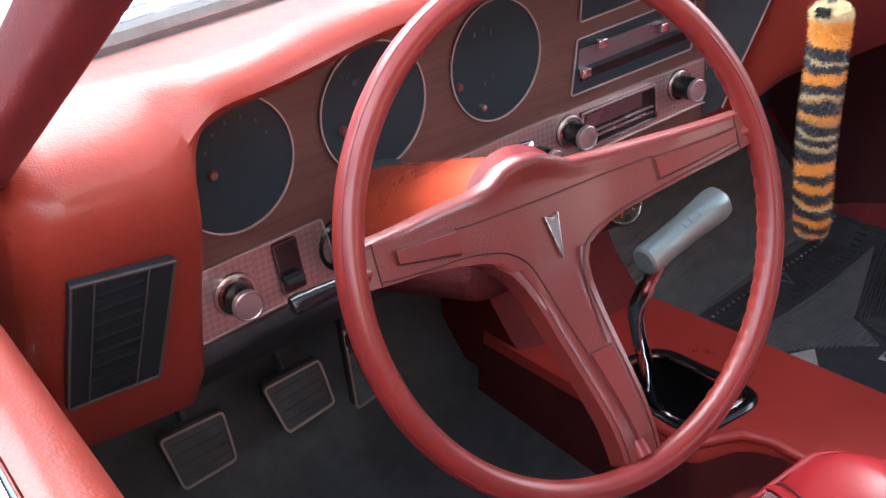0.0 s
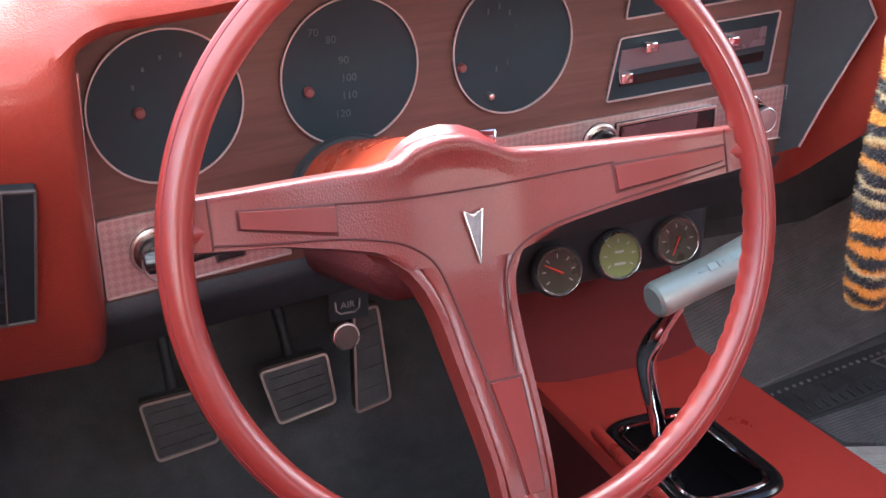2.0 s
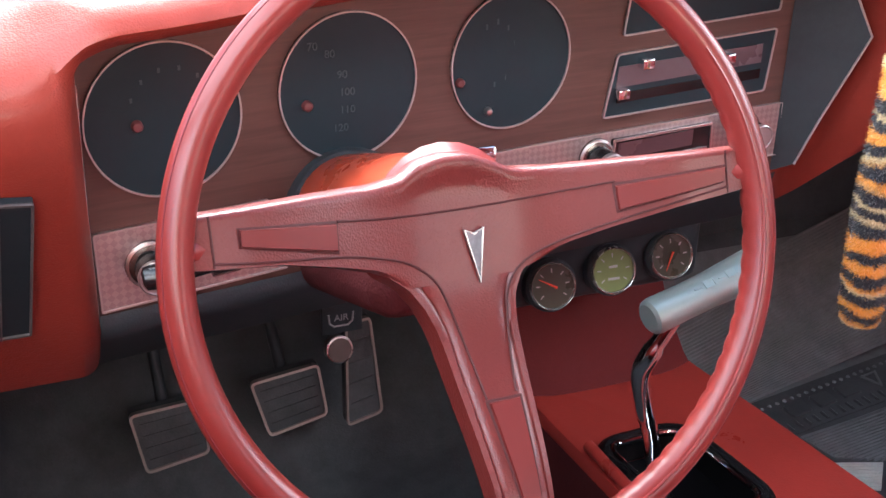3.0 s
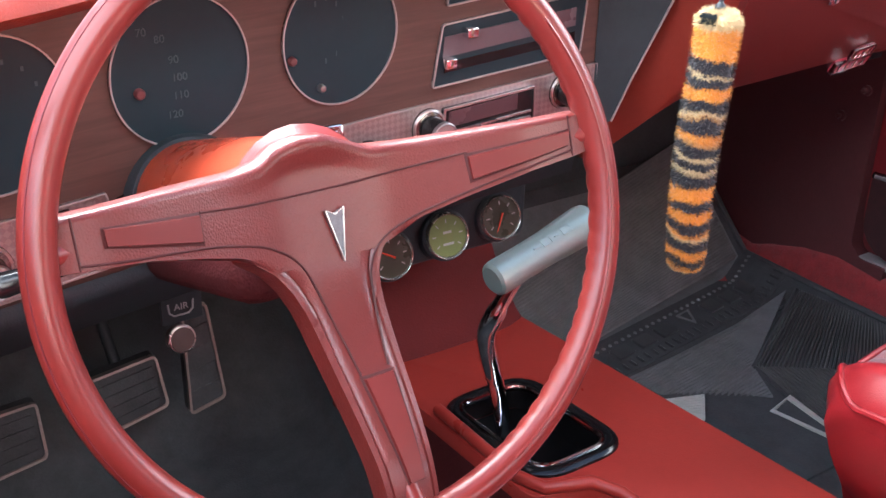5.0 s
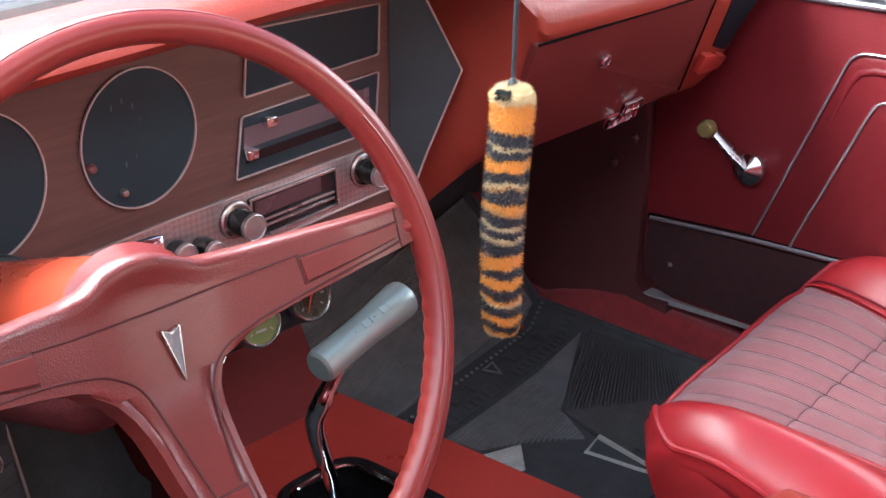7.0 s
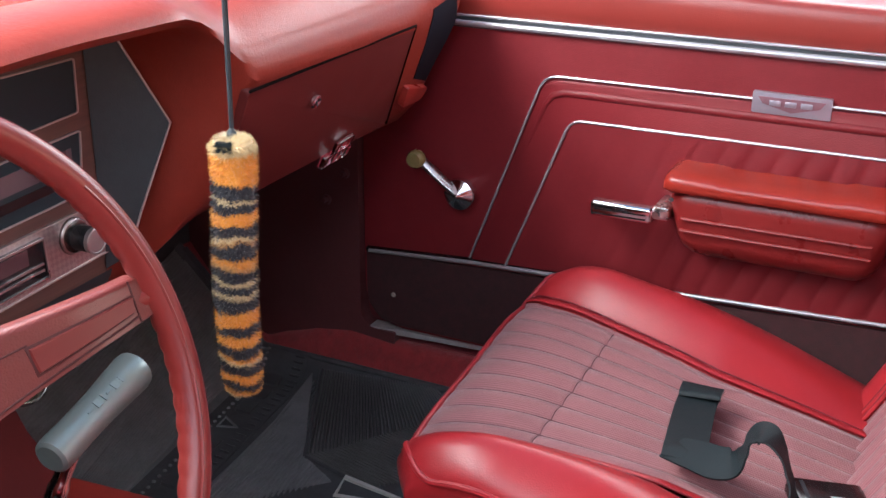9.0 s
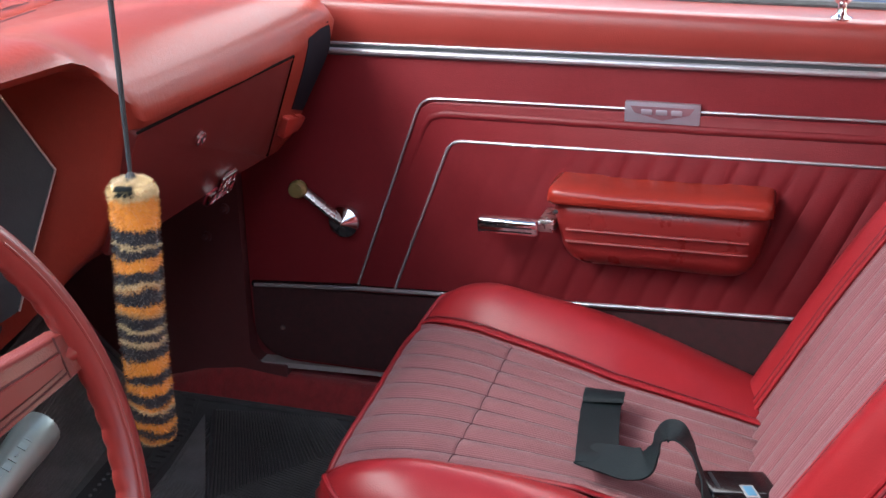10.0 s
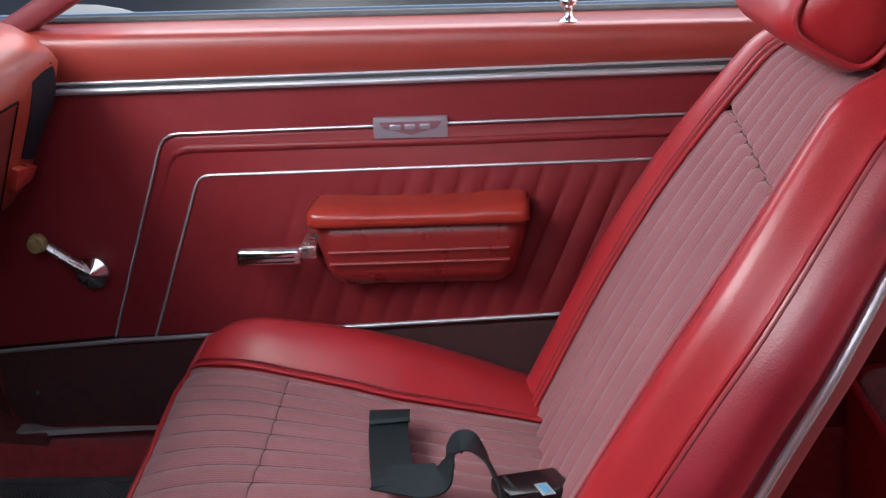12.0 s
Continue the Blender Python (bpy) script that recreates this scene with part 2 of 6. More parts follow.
WEBBING = mat("black_webbing", (0.008, 0.014, 0.016), 0.55, spec=0.25, vary=0.2, bump=0.2, grain=900)
WELL_BLACK = mat("deep_black_plastic", (0.006, 0.006, 0.007), 0.35, spec=0.25, vary=0.1)
# crease shadow along seams and piping, put in as dark red tubes
SEAM_SHADE = mat("sewn_crease_shade", (0.14, 0.009, 0.014), 0.7, vary=0.1)
SEAM = mat("dark_seam_thread", (0.075, 0.018, 0.024), 0.8, vary=0.1)
BRASS = mat("aged_cream_knob", (0.22, 0.17, 0.07), 0.25, vary=0.2, coat=0.5)
RED_BADGE = mat("red_badge_enamel", (0.40, 0.05, 0.07), 0.2, vary=0.1, coat=0.6)
WHITE_INK = mat("white_print", (0.36, 0.36, 0.36), 0.6, vary=0.05)
FADED_INK = mat("faded_dial_print", (0.055, 0.072, 0.078), 0.6, vary=0.05)
RED_NEEDLE = mat("red_needle", (0.75, 0.06, 0.02), 0.5, vary=0.05)
BLUE_LABEL = mat("blue_label", (0.10, 0.32, 0.50), 0.4, vary=0.05)
# green reflection on the middle gauge face, put into its colour
GREEN_SHEEN = mat("green_sheen_dial", (0.15, 0.19, 0.06), 0.4, vary=0.15)
CONCRETE = mat("pale_concrete", (0.36, 0.31, 0.25), 0.85, vary=0.2, scale=2.0, bump=0.3, grain=60, grain_kind="noise")
PAINT_WHITE = mat("white_car_paint", (0.74, 0.74, 0.72), 0.25, vary=0.04, coat=0.6, scale=3)
PAINT_DARK = mat("dark_car_paint", (0.035, 0.036, 0.040), 0.3, vary=0.15, coat=0.4, scale=3)
HEADLINER = mat("red_headliner_cloth", (0.26, 0.03, 0.035), 0.85, vary=0.1, bump=0.3, grain=700)


def glass_mat():
    m, nt, b = nodes_of("clear_window_glass")
    b.inputs["Base Color"].default_value = (0.95, 0.98, 0.97, 1)
    b.inputs["Roughness"].default_value = 0.0
    b.inputs["Transmission Weight"].default_value = 1.0
    b.inputs["IOR"].default_value = 1.02
    return m


GLASS = glass_mat()


# ---------------- building helpers
WORLD_OF = {}


def thing(name, at, label, category, group="", kind=""):
    ob = new(name)
    ob.empty_display_size = 0.02
    ob.location = at
    WORLD_OF[ob] = Matrix.Translation(at)
    return tagged(ob, label, category, group, kind)


def part(name, bm, material, parent=None, label="", smooth=40):
    """One mesh object from a bmesh built in world metres."""
    me = bpy.data.meshes.new(name)
    bmesh.ops.recalc_face_normals(bm, faces=bm.faces)
    for f in bm.faces:
        f.smooth = smooth > 0
    if 0 < smooth < 180:
        lim = radians(smooth)
        for e in bm.edges:
            if len(e.link_faces) == 2 and e.calc_face_angle(0) > lim:
                e.smooth = False
    bm.to_mesh(me)
    bm.free()
    me.materials.append(material)
    ob = new(name, me)
    WORLD_OF[ob] = Matrix.Identity(4)
    if parent is not None:
        ob.parent = parent
        ob.matrix_parent_inverse = WORLD_OF[parent].inverted()
    if label:
        ob["label"] = label
    return ob


def lay_cloth(ob, n, across):
    """Lets the weave follow a lofted grid of rows of n points: metres across the rows and along them."""
    me = ob.data
    run, lay = 0.0, [0.0]
    mid = [me.vertices[k].co for k in range(n // 2, len(me.vertices), n)]
    for a, b in zip(mid, mid[1:]):
        run += (b - a).length
        lay.append(run)
    uv = me.uv_layers.new(name="weave")
    for lp in me.loops:
        r, c = divmod(lp.vertex_index, n)
        uv.data[lp.index].uv = (c / (n - 1) * across, lay[r])


def single(name, bm, material, label, category, group="", kind="", smooth=40):
    return tagged(part(name, bm, material, None, "", smooth), label, category, group, kind)


def rbox(x0, x1, y0, y1, z0, z1, r=0.004, seg=2, m=None):
    bm = bmesh.new()
    bmesh.ops.create_cube(bm, size=1)
    for v in bm.verts:
        v.co = Vector(((x0 + x1) / 2 + v.co.x * (x1 - x0), (y0 + y1) / 2 + v.co.y * (y1 - y0), (z0 + z1) / 2 + v.co.z * (z1 - z0)))
    if r:
        bmesh.ops.bevel(bm, geom=list(bm.edges), offset=r, segments=seg, affect="EDGES", profile=0.5, clamp_overlap=True)
    if m is not None:
        bm.transform(m)
    return bm


def loft(rows, closed=False, caps=False, bm=None):
    """Skin over rows of points of equal length."""
    bm = bm or bmesh.new()
    vs = [[bm.verts.new(p) for p in row] for row in rows]
    n = len(rows[0])
    for a, b in zip(vs, vs[1:]):
        for i in range(n if closed else n - 1):
            j = (i + 1) % n
            bm.faces.new((a[i], a[j], b[j], b[i]))
    if caps:
        bm.faces.new(vs[0][::-1])
        bm.faces.new(vs[-1])
    return bm


def tube(path, r, seg=10, closed=False, caps=True, bm=None, squash=1.0, up=None):
    """Round bar along a path; r a number or one per point."""
    pts = [Vector(p) for p in path]
    n = len(pts)
    rs = r if isinstance(r, (list, tuple)) else [r] * n
    rows = []
    last = None
    for i, p in enumerate(pts):
        a = pts[(i - 1) % n] if closed or i else pts[0]
        b = pts[(i + 1) % n] if closed or i < n - 1 else pts[-1]
        t = (b - a).normalized()
        if last is None:
            u = Vector(up) if up else (Vector((0, 0, 1)) if abs(t.z) < 0.9 else Vector((1, 0, 0)))
        else:
            u = last
        u = (u - t * u.dot(t)).normalized()
        last = u
        w = t.cross(u)
        rows.append([p + rs[i] * (math.cos(k / seg * 2 * math.pi) * u * squash + math.sin(k / seg * 2 * math.pi) * w) for k in range(seg)])
    if closed:
        rows.append(rows[0])
        bm = loft(rows, True, False, bm)
        bmesh.ops.remove_doubles(bm, verts=bm.verts, dist=1e-7)
        return bm
    return loft(rows, True, caps, bm)


def lathe(origin, axis, profile, seg=28, bm=None):
    """Turned shape: profile of (distance along axis, radius)."""
    o, a = Vector(origin), Vector(axis).normalized()
    u = a.orthogonal().normalized()
    w = a.cross(u)
    rows = [[o + a * h + max(r, 1e-5) * (math.cos(k / seg * 2 * math.pi) * u + math.sin(k / seg * 2 * math.pi) * w) for k in range(seg)] for h, r in profile]
    return loft(rows, True, True, bm)


def prism(pts, place, lo, hi, bevel=0.0, seg=2):
    """A flat outline pts (u, v), laid by place(u, v, out) and thickened from lo to hi."""
    bm = bmesh.new()
    a = [bm.verts.new(place(u, v, lo)) for u, v in pts]
    b = [bm.verts.new(place(u, v, hi)) for u, v in pts]
    n = len(pts)
    bm.faces.new(a[::-1])
    top = bm.faces.new(b)
    for i in range(n):
        bm.faces.new((a[i], a[(i + 1) % n], b[(i + 1) % n], b[i]))
    if bevel:
        bmesh.ops.bevel(bm, geom=list(top.edges), offset=bevel, segments=seg, affect="EDGES", profile=0.5, clamp_overlap=True)
    return bm


def rounded(pts, r, seg=5):
    """Corner-rounded copy of a polygon; r a number or one per corner."""
    out = []
    n = len(pts)
    for i in range(n):
        p, a, b = Vector(pts[i]), Vector(pts[i - 1]), Vector(pts[(i + 1) % n])
        ri = r[i] if isinstance(r, (list, tuple)) else r
        da, db = (a - p), (b - p)
        k = min(ri, da.length * 0.49, db.length * 0.49)
        if k < 1e-5:
            out.append(tuple(p))
            continue
        s, e = p + da.normalized() * k, p + db.normalized() * k
        for j in range(seg + 1):
            f = j / seg
            out.append(tuple(s * (1 - f) ** 2 + p * 2 * f * (1 - f) + e * f * f))
    return out


def ring(pts, place, width, lo, hi):
    """A raised closed strip along an outline."""
    bm = bmesh.new()
    n = len(pts)
    c = sum((Vector(p) for p in pts), Vector((0, 0))) / n
    inner = []
    for i in range(n):
        p, a, b = Vector(pts[i]), Vector(pts[i - 1]), Vector(pts[(i + 1) % n])
        t = (b - a).normalized()
        nn = Vector((-t.y, t.x))
        if nn.dot(c - p) < 0:
            nn = -nn
        inner.append(p + nn * width)
    ro = [[place(*p, lo) for p in pts], [place(*p, hi) for p in pts], [place(*p, hi) for p in inner], [place(*p, lo) for p in inner]]
    ro = [r + [r[0]] for r in ro]
    bm = loft(ro, False, False, bm)
    bmesh.ops.remove_doubles(bm, verts=bm.verts, dist=1e-7)
    return bm


def smooth01(a, b, x):
    t = min(1.0, max(0.0, (x - a) / (b - a)))
    return t * t * (3 - 2 * t)


def lerp(a, b, t):
    return a + (b - a) * t


def spline(pts, n=40):
    """Smooth line through points (Catmull-Rom)."""
    P = [Vector(p) for p in pts]
    P = [2 * P[0] - P[1]] + P + [2 * P[-1] - P[-2]]
    out = []
    m = len(P) - 3
    for k in range(n + 1):
        s = k / n * m
        i = min(int(s), m - 1)
        t = s - i
        a, b, c, d = P[i:i + 4]
        out.append(0.5 * ((2 * b) + (c - a) * t + (2 * a - 5 * b + 4 * c - d) * t * t + (3 * b - a - 3 * c + d) * t ** 3))
    return out


def circle(u, v, r, n=40, ry=None):
    return [(u + r * math.cos(k / n * 2 * math.pi), v + (ry or r) * math.sin(k / n * 2 * math.pi)) for k in range(n)]


def text_part(name, body, size, m, material, parent, label=""):
    cu = bpy.data.curves.new(name, "FONT")
    cu.body, cu.size, cu.extrude, cu.align_x, cu.align_y = body, size, 0.0003, "CENTER", "CENTER"
    tmp = bpy.data.objects.new(name, cu)
    scene.collection.objects.link(tmp)
    dg = bpy.context.evaluated_depsgraph_get()
    me = bpy.data.meshes.new_from_object(tmp.evaluated_get(dg))
    bpy.data.objects.remove(tmp)
    bm = bmesh.new()
    bm.from_mesh(me)
    bm.transform(m)
    return part(name, bm, material, parent, label, smooth=0)


def basis(o, u, v, n):
    m = Matrix.Identity(4)
    for i, c in enumerate((u, v, n)):
        for k in range(3):
            m[k][i] = c[k]
    m.translation = Vector(o)
    return m


# ---------------- the shell of the car and what lies outside it
def panel_y(x):
    return 0.318 + 0.14 * x if x < -0.2 else 0.29 + 0.07 * (x + 0.2)


def on_panel(x, z, out=0.0):
    return Vector((x, panel_y(x) - out, z))


def screen_base(x):
    return Vector((x, 0.462 + 0.235 * x, 0.757))


def screen_top(x):
    return Vector((x * 0.90, -0.30 - 0.22 * x * x, 1.150 - 0.05 * x * x))


single("ground", rbox(-40, 40, -40, 40, -0.40, -0.24, 0), CONCRETE, "pale sunlit concrete ground round the car", "ground", kind="structure")

# windscreen
rows = [[lerp(screen_base(x), screen_top(x), t) + Vector((0, 0, 0.03 * math.sin(math.pi * t))) for t in np.linspace(0, 1, 9)] for x in np.linspace(-0.70, 0.70, 21)]
glass = single("window_1", loft(rows), GLASS, "clear raked windscreen glass above the dashboard", "windscreen", kind="structure", smooth=180)
glass.visible_shadow = False
part("window_seal", tube([screen_base(x) + Vector((0, 0.012, 0.004)) for x in np.linspace(-0.70, 0.70, 25)], 0.008, 8), RUBBER, glass, "black rubber seal along the foot of the glass")
part("bright_strip", tube([screen_base(x) + Vector((0, 0.036, 0.006)) for x in np.linspace(-0.70, 0.70, 25)], 0.012, 8, squash=0.5), CHROME_SOFT, glass, "bright metal strip outside the glass")

# unseen plate added to stop light leaking in behind the dash
rows = [[screen_base(x) + Vector((0, -0.012, -0.012)), screen_base(x) + Vector((0, 0.03, -0.016)), Vector((x, screen_base(x).y + 0.14, 0.715)), Vector((x, 0.84, 0.70))] for x in np.linspace(-0.72, 0.72, 25)]
part("cowl", loft(rows), BLACK, glass, "dark unseen cowl panel added under the glass to stop light leaking in", smooth=60)

# bonnet beyond the glass
rows = []
for x in np.linspace(-0.85, 0.85, 18):
    rows.append([Vector((x, screen_base(max(-0.7, min(0.7, x))).y + 0.045 + t * 1.6, 0.738 + 0.03 * math.sin(math.pi * min(1, t * 1.2)) - 0.16 * t * t - 0.06 * x * x)) for t in np.linspace(0, 1, 10)])
down = [[Vector((math.copysign(0.86, r[0].x), p.y, -0.10)) for p in r] for r in (rows[0], rows[-1])]
rows = [down[0]] + rows + [down[1]]
rows = [r + [Vector((r[-1].x, r[-1].y + 0.03, -0.10))] for r in rows]
single("bonnet", loft(rows), PAINT_WHITE, "pale glossy painted bonnet of the car beyond the windscreen", "car bonnet", kind="structure", smooth=180)

# roof with its headliner, unseen and widened to block the sun, and the pillars
rows = []
for x in np.linspace(-0.70, 0.70, 15):
    top = screen_top(x / 0.9)
    rows.append([Vector((x, lerp(top.y, -1.35, t), lerp(top.z, 1.10, t * t) + 0.03 * math.sin(math.pi * t) - 0.10 * x * x)) for t in np.linspace(0, 1, 10)])
roof = single("ceiling", loft(rows), HEADLINER, "unseen red cloth headliner under a roof widened to block the sun", "headliner", kind="structure", smooth=180)
mod = roof.modifiers.new("thickness", "SOLIDIFY")
mod.thickness, mod.offset = 0.04, 1


def pillar(name, a, b, wide, deep, label):
    a, b = Vector(a), Vector(b)
    t = (b - a).normalized()
    s = Vector((1, 0, 0))
    s = (s - t * s.dot(t)).normalized()
    w = t.cross(s)
    ang = [k / 16 * 2 * math.pi for k in range(16)]
    sec = [(math.copysign(abs(math.cos(g)) ** 0.5, math.cos(g)) * wide / 2, math.copysign(abs(math.sin(g)) ** 0.5, math.sin(g)) * deep / 2) for g in ang]
    rows = [[lerp(a, b, f) + s * u + w * v for u, v in sec] for f in np.linspace(0, 1, 6)]
    return single(name, loft(rows, True, True), RED_DARK, label, "pillar", kind="structure", smooth=60)


pillar("pillar_1", (-0.7300, 0.235, 0.705), (-0.6630, -0.450, 1.130), 0.036, 0.032, "dark red vinyl-covered windscreen pillar beside the dashboard")
pillar("pillar_2", (0.750, 0.420, 0.700), (0.665, -0.420, 1.130), 0.036, 0.032, "dark red vinyl-covered windscreen pillar by the passenger door")
pillar("pillar_3", (-0.70, -1.32, 0.72), (-0.60, -1.05, 1.10), 0.06, 0.22, "dark red rear roof pillar behind the driver's side")
pillar("pillar_4", (0.70, -1.32, 0.72), (0.60, -1.05, 1.10), 0.06, 0.22, "dark red rear roof pillar behind the passenger's side")
for sx, nm in ((-1, "trim_1"), (1, "trim_2")):
    single(nm, tube([(sx * 0.655, -0.45, 1.125), (sx * 0.63, -0.8, 1.11), (sx * 0.60, -1.15, 1.08)], 0.022, 10), RED_DARK,
           "dark red roof rail over the side windows", "roof rail", kind="structure")
single("wall_back", rbox(-0.74, 0.74, -1.40, -1.36, 0.0, 0.74, 0.01), RED_DARK, "dark red panel behind the rear seat", "rear panel", kind="structure")
single("wall_front", rbox(-0.74, 0.74, 0.712, 0.83, -0.02, 0.70, 0.004), RUBBER, "black insulated bulkhead behind the dashboard", "bulkhead", kind="structure")

# near-black copy for driver's side jamb and kick panel: shade put into colour
JAMB_SHADED = mat("shaded_maroon_jamb", (0.022, 0.012, 0.013), 0.75, spec=0.15, vary=0.3, bump=0.1, grain=300)
SILL_METAL = mat("dull_grey_aluminium", (0.52, 0.52, 0.53), 0.42, metal=0.5, vary=0.15, scale=30)
# floor, toe board and tunnel
rows = []
for x in [-0.72, -0.70] + list(np.linspace(-0.66, 0.66, 34)) + [0.67, 0.68, 0.69, 0.70, 0.72]:
    tun = 0.085 * (1 - smooth01(0.06, 0.17, abs(x + 0.01)))
    row = []
    for y, z in ((-1.36, 0.10), (-0.9, 0.095), (-0.3, 0.095), (0.2, 0.095), (0.32, 0.095), (0.40, 0.096), (0.46, 0.097), (0.52, 0.104), (0.56, 0.11), (0.60, 0.14), (0.64, 0.17), (0.72, 0.27)):
        if x > 0:
            # the carpet curls up the sill and the foot of the kick panel
            sill = 0.024 * smooth01(0.60, 0.66, x) + (float(np.interp(y, (0.33, 0.40, 0.48, 0.60, 0.64), (0.088, 0.094, 0.080, 0.012, 0.0))) - 0.024) * smooth01(0.655, 0.690, x) * (y < 0.62)
        else:
            sill = 0.085 * smooth01(0.655, 0.715, -x) * (1 - smooth01(0.42, 0.60, y))
        row.append(Vector((x, y, z + tun + sill)))
    rows.append(row)
single("floor", loft(rows), CARPET, "red cut-pile carpet over the car floor and toe board", "carpet", kind="structure", smooth=60)

for sx, nm in ((-1, "wall_left"), (1, "wall_right")):
    pts = rounded([(0.381, 0.62), (0.80, 0.62), (0.80, 0.02), (0.320, 0.02), (0.320, 0.200), (0.381, 0.200)], [0.01, 0.02, 0.02, 0.004, 0.004, 0.078], 10)
    single(nm, prism(pts, lambda u, v, o: Vector((sx * (0.70 - o), u, v)), -0.06, 0.012 if sx > 0 else 0.0, 0.011, 4), KICK if sx > 0 else JAMB_SHADED,
           "dark maroon moulded kick panel ahead of the door" if sx > 0 else "kick panel beside the pedals, coloured near black for its shade", "kick panel", kind="structure")
    single(nm + "_rear", rbox(*sorted((sx * 0.70, sx * 0.76)), -1.37, -0.72, 0.02, 0.76, 0.008), RED_DOOR,
           "red vinyl side panel beside the rear seat", "side panel", kind="structure")
single("baseboard", prism([(0.688, 0.376), (0.735, 0.380), (0.735, -0.70), (0.704, -0.70), (0.705, 0.18), (0.698, 0.27)], lambda u, v, o: Vector((u, v, 0.1945 + o)), 0.0, 0.008, 0.002), SILL_METAL, "scuffed bright metal sill plate under the passenger door", "sill plate", kind="structure")


for y, z in ((0.437, 0.403), (0.403, 0.450)):
    single("trim_clip", lathe((0.688, y, z), (-1, 0, 0.1), [(0, 0.008), (0.004, 0.0075), (0.006, 0.004), (0.012, 0.0035), (0.014, 0)], 14), KICK, "small dull maroon clip on the kick panel", "clip", "kick panel clips")
for sx, nm in ((-1, "trim_3"), (1, "trim_4")):
    a, b = (0.715, 0.80) if sx > 0 else (-0.86, -0.745)
    single(nm, rbox(a, b, 0.34, 0.84, -0.02, 0.73, 0.004), RED_DARK if sx > 0 else JAMB_SHADED, "dark red door jamb and body side" if sx > 0 else "door hinge pillar, coloured dark for its shade", "door jamb", kind="structure")
    a, b = (0.705, 0.82) if sx > 0 else (-0.86, -0.72)
    single(nm + "_sill", rbox(a, b, -1.37, 0.40, -0.02, 0.186, 0.004), RED_DARK, "dark red body sill under the door", "sill", kind="structure")

# ---------------- dashboard
dash = thing("dashboard", (0, 0.45, 0.50), "red padded dashboard with woodgrain instrument panel and glovebox", "dashboard")


R_END = [(0.310, 0.803), (0.268, 0.799), (0.236, 0.789), (0.211, 0.774), (0.195, 0.758), (0.188, 0.742), (0.193, 0.722), (0.208, 0.685),
         (0.224, 0.653), (0.240, 0.62), (0.258, 0.585), (0.280, 0.562), (0.42, 0.53)]


ARCH_SHARE = (0, 0.04, 0.15, 0.35, 0.65, 0.9, 1, 1, 0, 0, 0, 0, 0)


def dash_profile(x):
    b = screen_base(x)
    py = panel_y(x) + 0.010
    lift = 0.028 * smooth01(-0.5, -0.02, x)
    third = min(0.36, b.y - 0.065)
    top = [(b.y, b.z), (b.y - 0.035, 0.763), (third, 0.771 + 0.5 * lift)]
    C = [(min(0.285, third - 0.02), 0.781 + lift), (min(0.240, third - 0.04), 0.785 + lift), (0.210, 0.781 + lift), (0.192, 0.772 + lift), (0.188, 0.763 + lift), (0.194, 0.756 + lift), (0.216, 0.753 + lift * 0.9), (py - 0.004, 0.752 + lift * 0.6),
         (py, 0.70), (py, 0.60), (py, 0.525), (py + 0.02, 0.512), (0.42, 0.51)]
    Lf = [(min(0.24, third - 0.012), 0.779), (min(0.205, third - 0.03), 0.777), (0.172, 0.769), (0.142, 0.755), (0.120, 0.738), (0.114, 0.716), (0.128, 0.684), (0.147, 0.646),
          (0.168, 0.604), (0.189, 0.562), (0.210, 0.520), (0.238, 0.482), (0.42, 0.474)]
    pull = 0.060 * (1 - smooth01(-0.58, -0.38, x))
    u = min(1.0, max(0.0, (-0.550 - x) / 0.058))
    arch = 0.034 * u ** 2.2
    C = [(y, z - arch * ARCH_SHARE[k]) for k, (y, z) in enumerate(C)]
    C = [(y - (pull if 0 < k < 6 else pull * 0.5 if k == 6 else 0), z) for k, (y, z) in enumerate(C)]
    R = [(0.310, 0.803), (0.268, 0.799), (0.236, 0.789), (0.211, 0.773), (0.196, 0.752), (0.187, 0.730), (0.186, 0.716), (0.2035, 0.699),
         (0.224, 0.653), (0.240, 0.62), (0.258, 0.585), (0.280, 0.562), (0.42, 0.53)]
    up_ = smooth01(0.50, 0.57, x)
    R = [(lerp(a[0], b_[0], up_), lerp(a[1], b_[1], up_)) for a, b_ in zip(R, R_END)]
    if x < -0.3:
        f = min(1.0, max(0.0, (x + 0.604) / 0.022))
        m = (1 - f ** 3.2) ** (1 / 3.2)
        soft = [1 - smooth01(c - w, c + w, x) for c, w in ((-0.596, 0.055), (-0.597, 0.050), (-0.599, 0.045), (-0.600, 0.036), (-0.600, 0.026), (-0.597, 0.017), (-0.588, 0.009))]
        lo = [(lerp(c[0], l[0], mm), lerp(c[1], l[1], mm)) for k, (c, l) in enumerate(zip(C, Lf)) for mm in (soft[k] if k < 7 else m,)]
    else:
        lo = []
        for k, (c, r) in enumerate(zip(C, R)):
            mm = smooth01(*((0.055, 0.175) if k < 4 else (0.072, 0.178) if k == 4 else (0.090, 0.180) if k == 5 else (0.104, 0.182) if k == 6 else (0.112, 0.182)), x)
            lobe = math.exp(-((x - 0.135) / 0.030) ** 2) if k > 9 else 0.0
            lo.append((lerp(c[0], r[0], mm) + 0.035 * lobe, lerp(c[1], r[1], mm) - (0.050 if k > 10 else 0.03) * lobe))
    out = top + lo
    # rounded ends
    e = max(0.0, (abs(x + 0.028) - 0.658) / 0.03)
    if e > 0:
        s = 1 - math.sqrt(max(0.0, 1 - min(1, e) ** 2))
        out = [(y + 0.03 * s if k > 2 else y, z - 0.03 * s if k < 8 else z) for k, (y, z) in enumerate(out)]
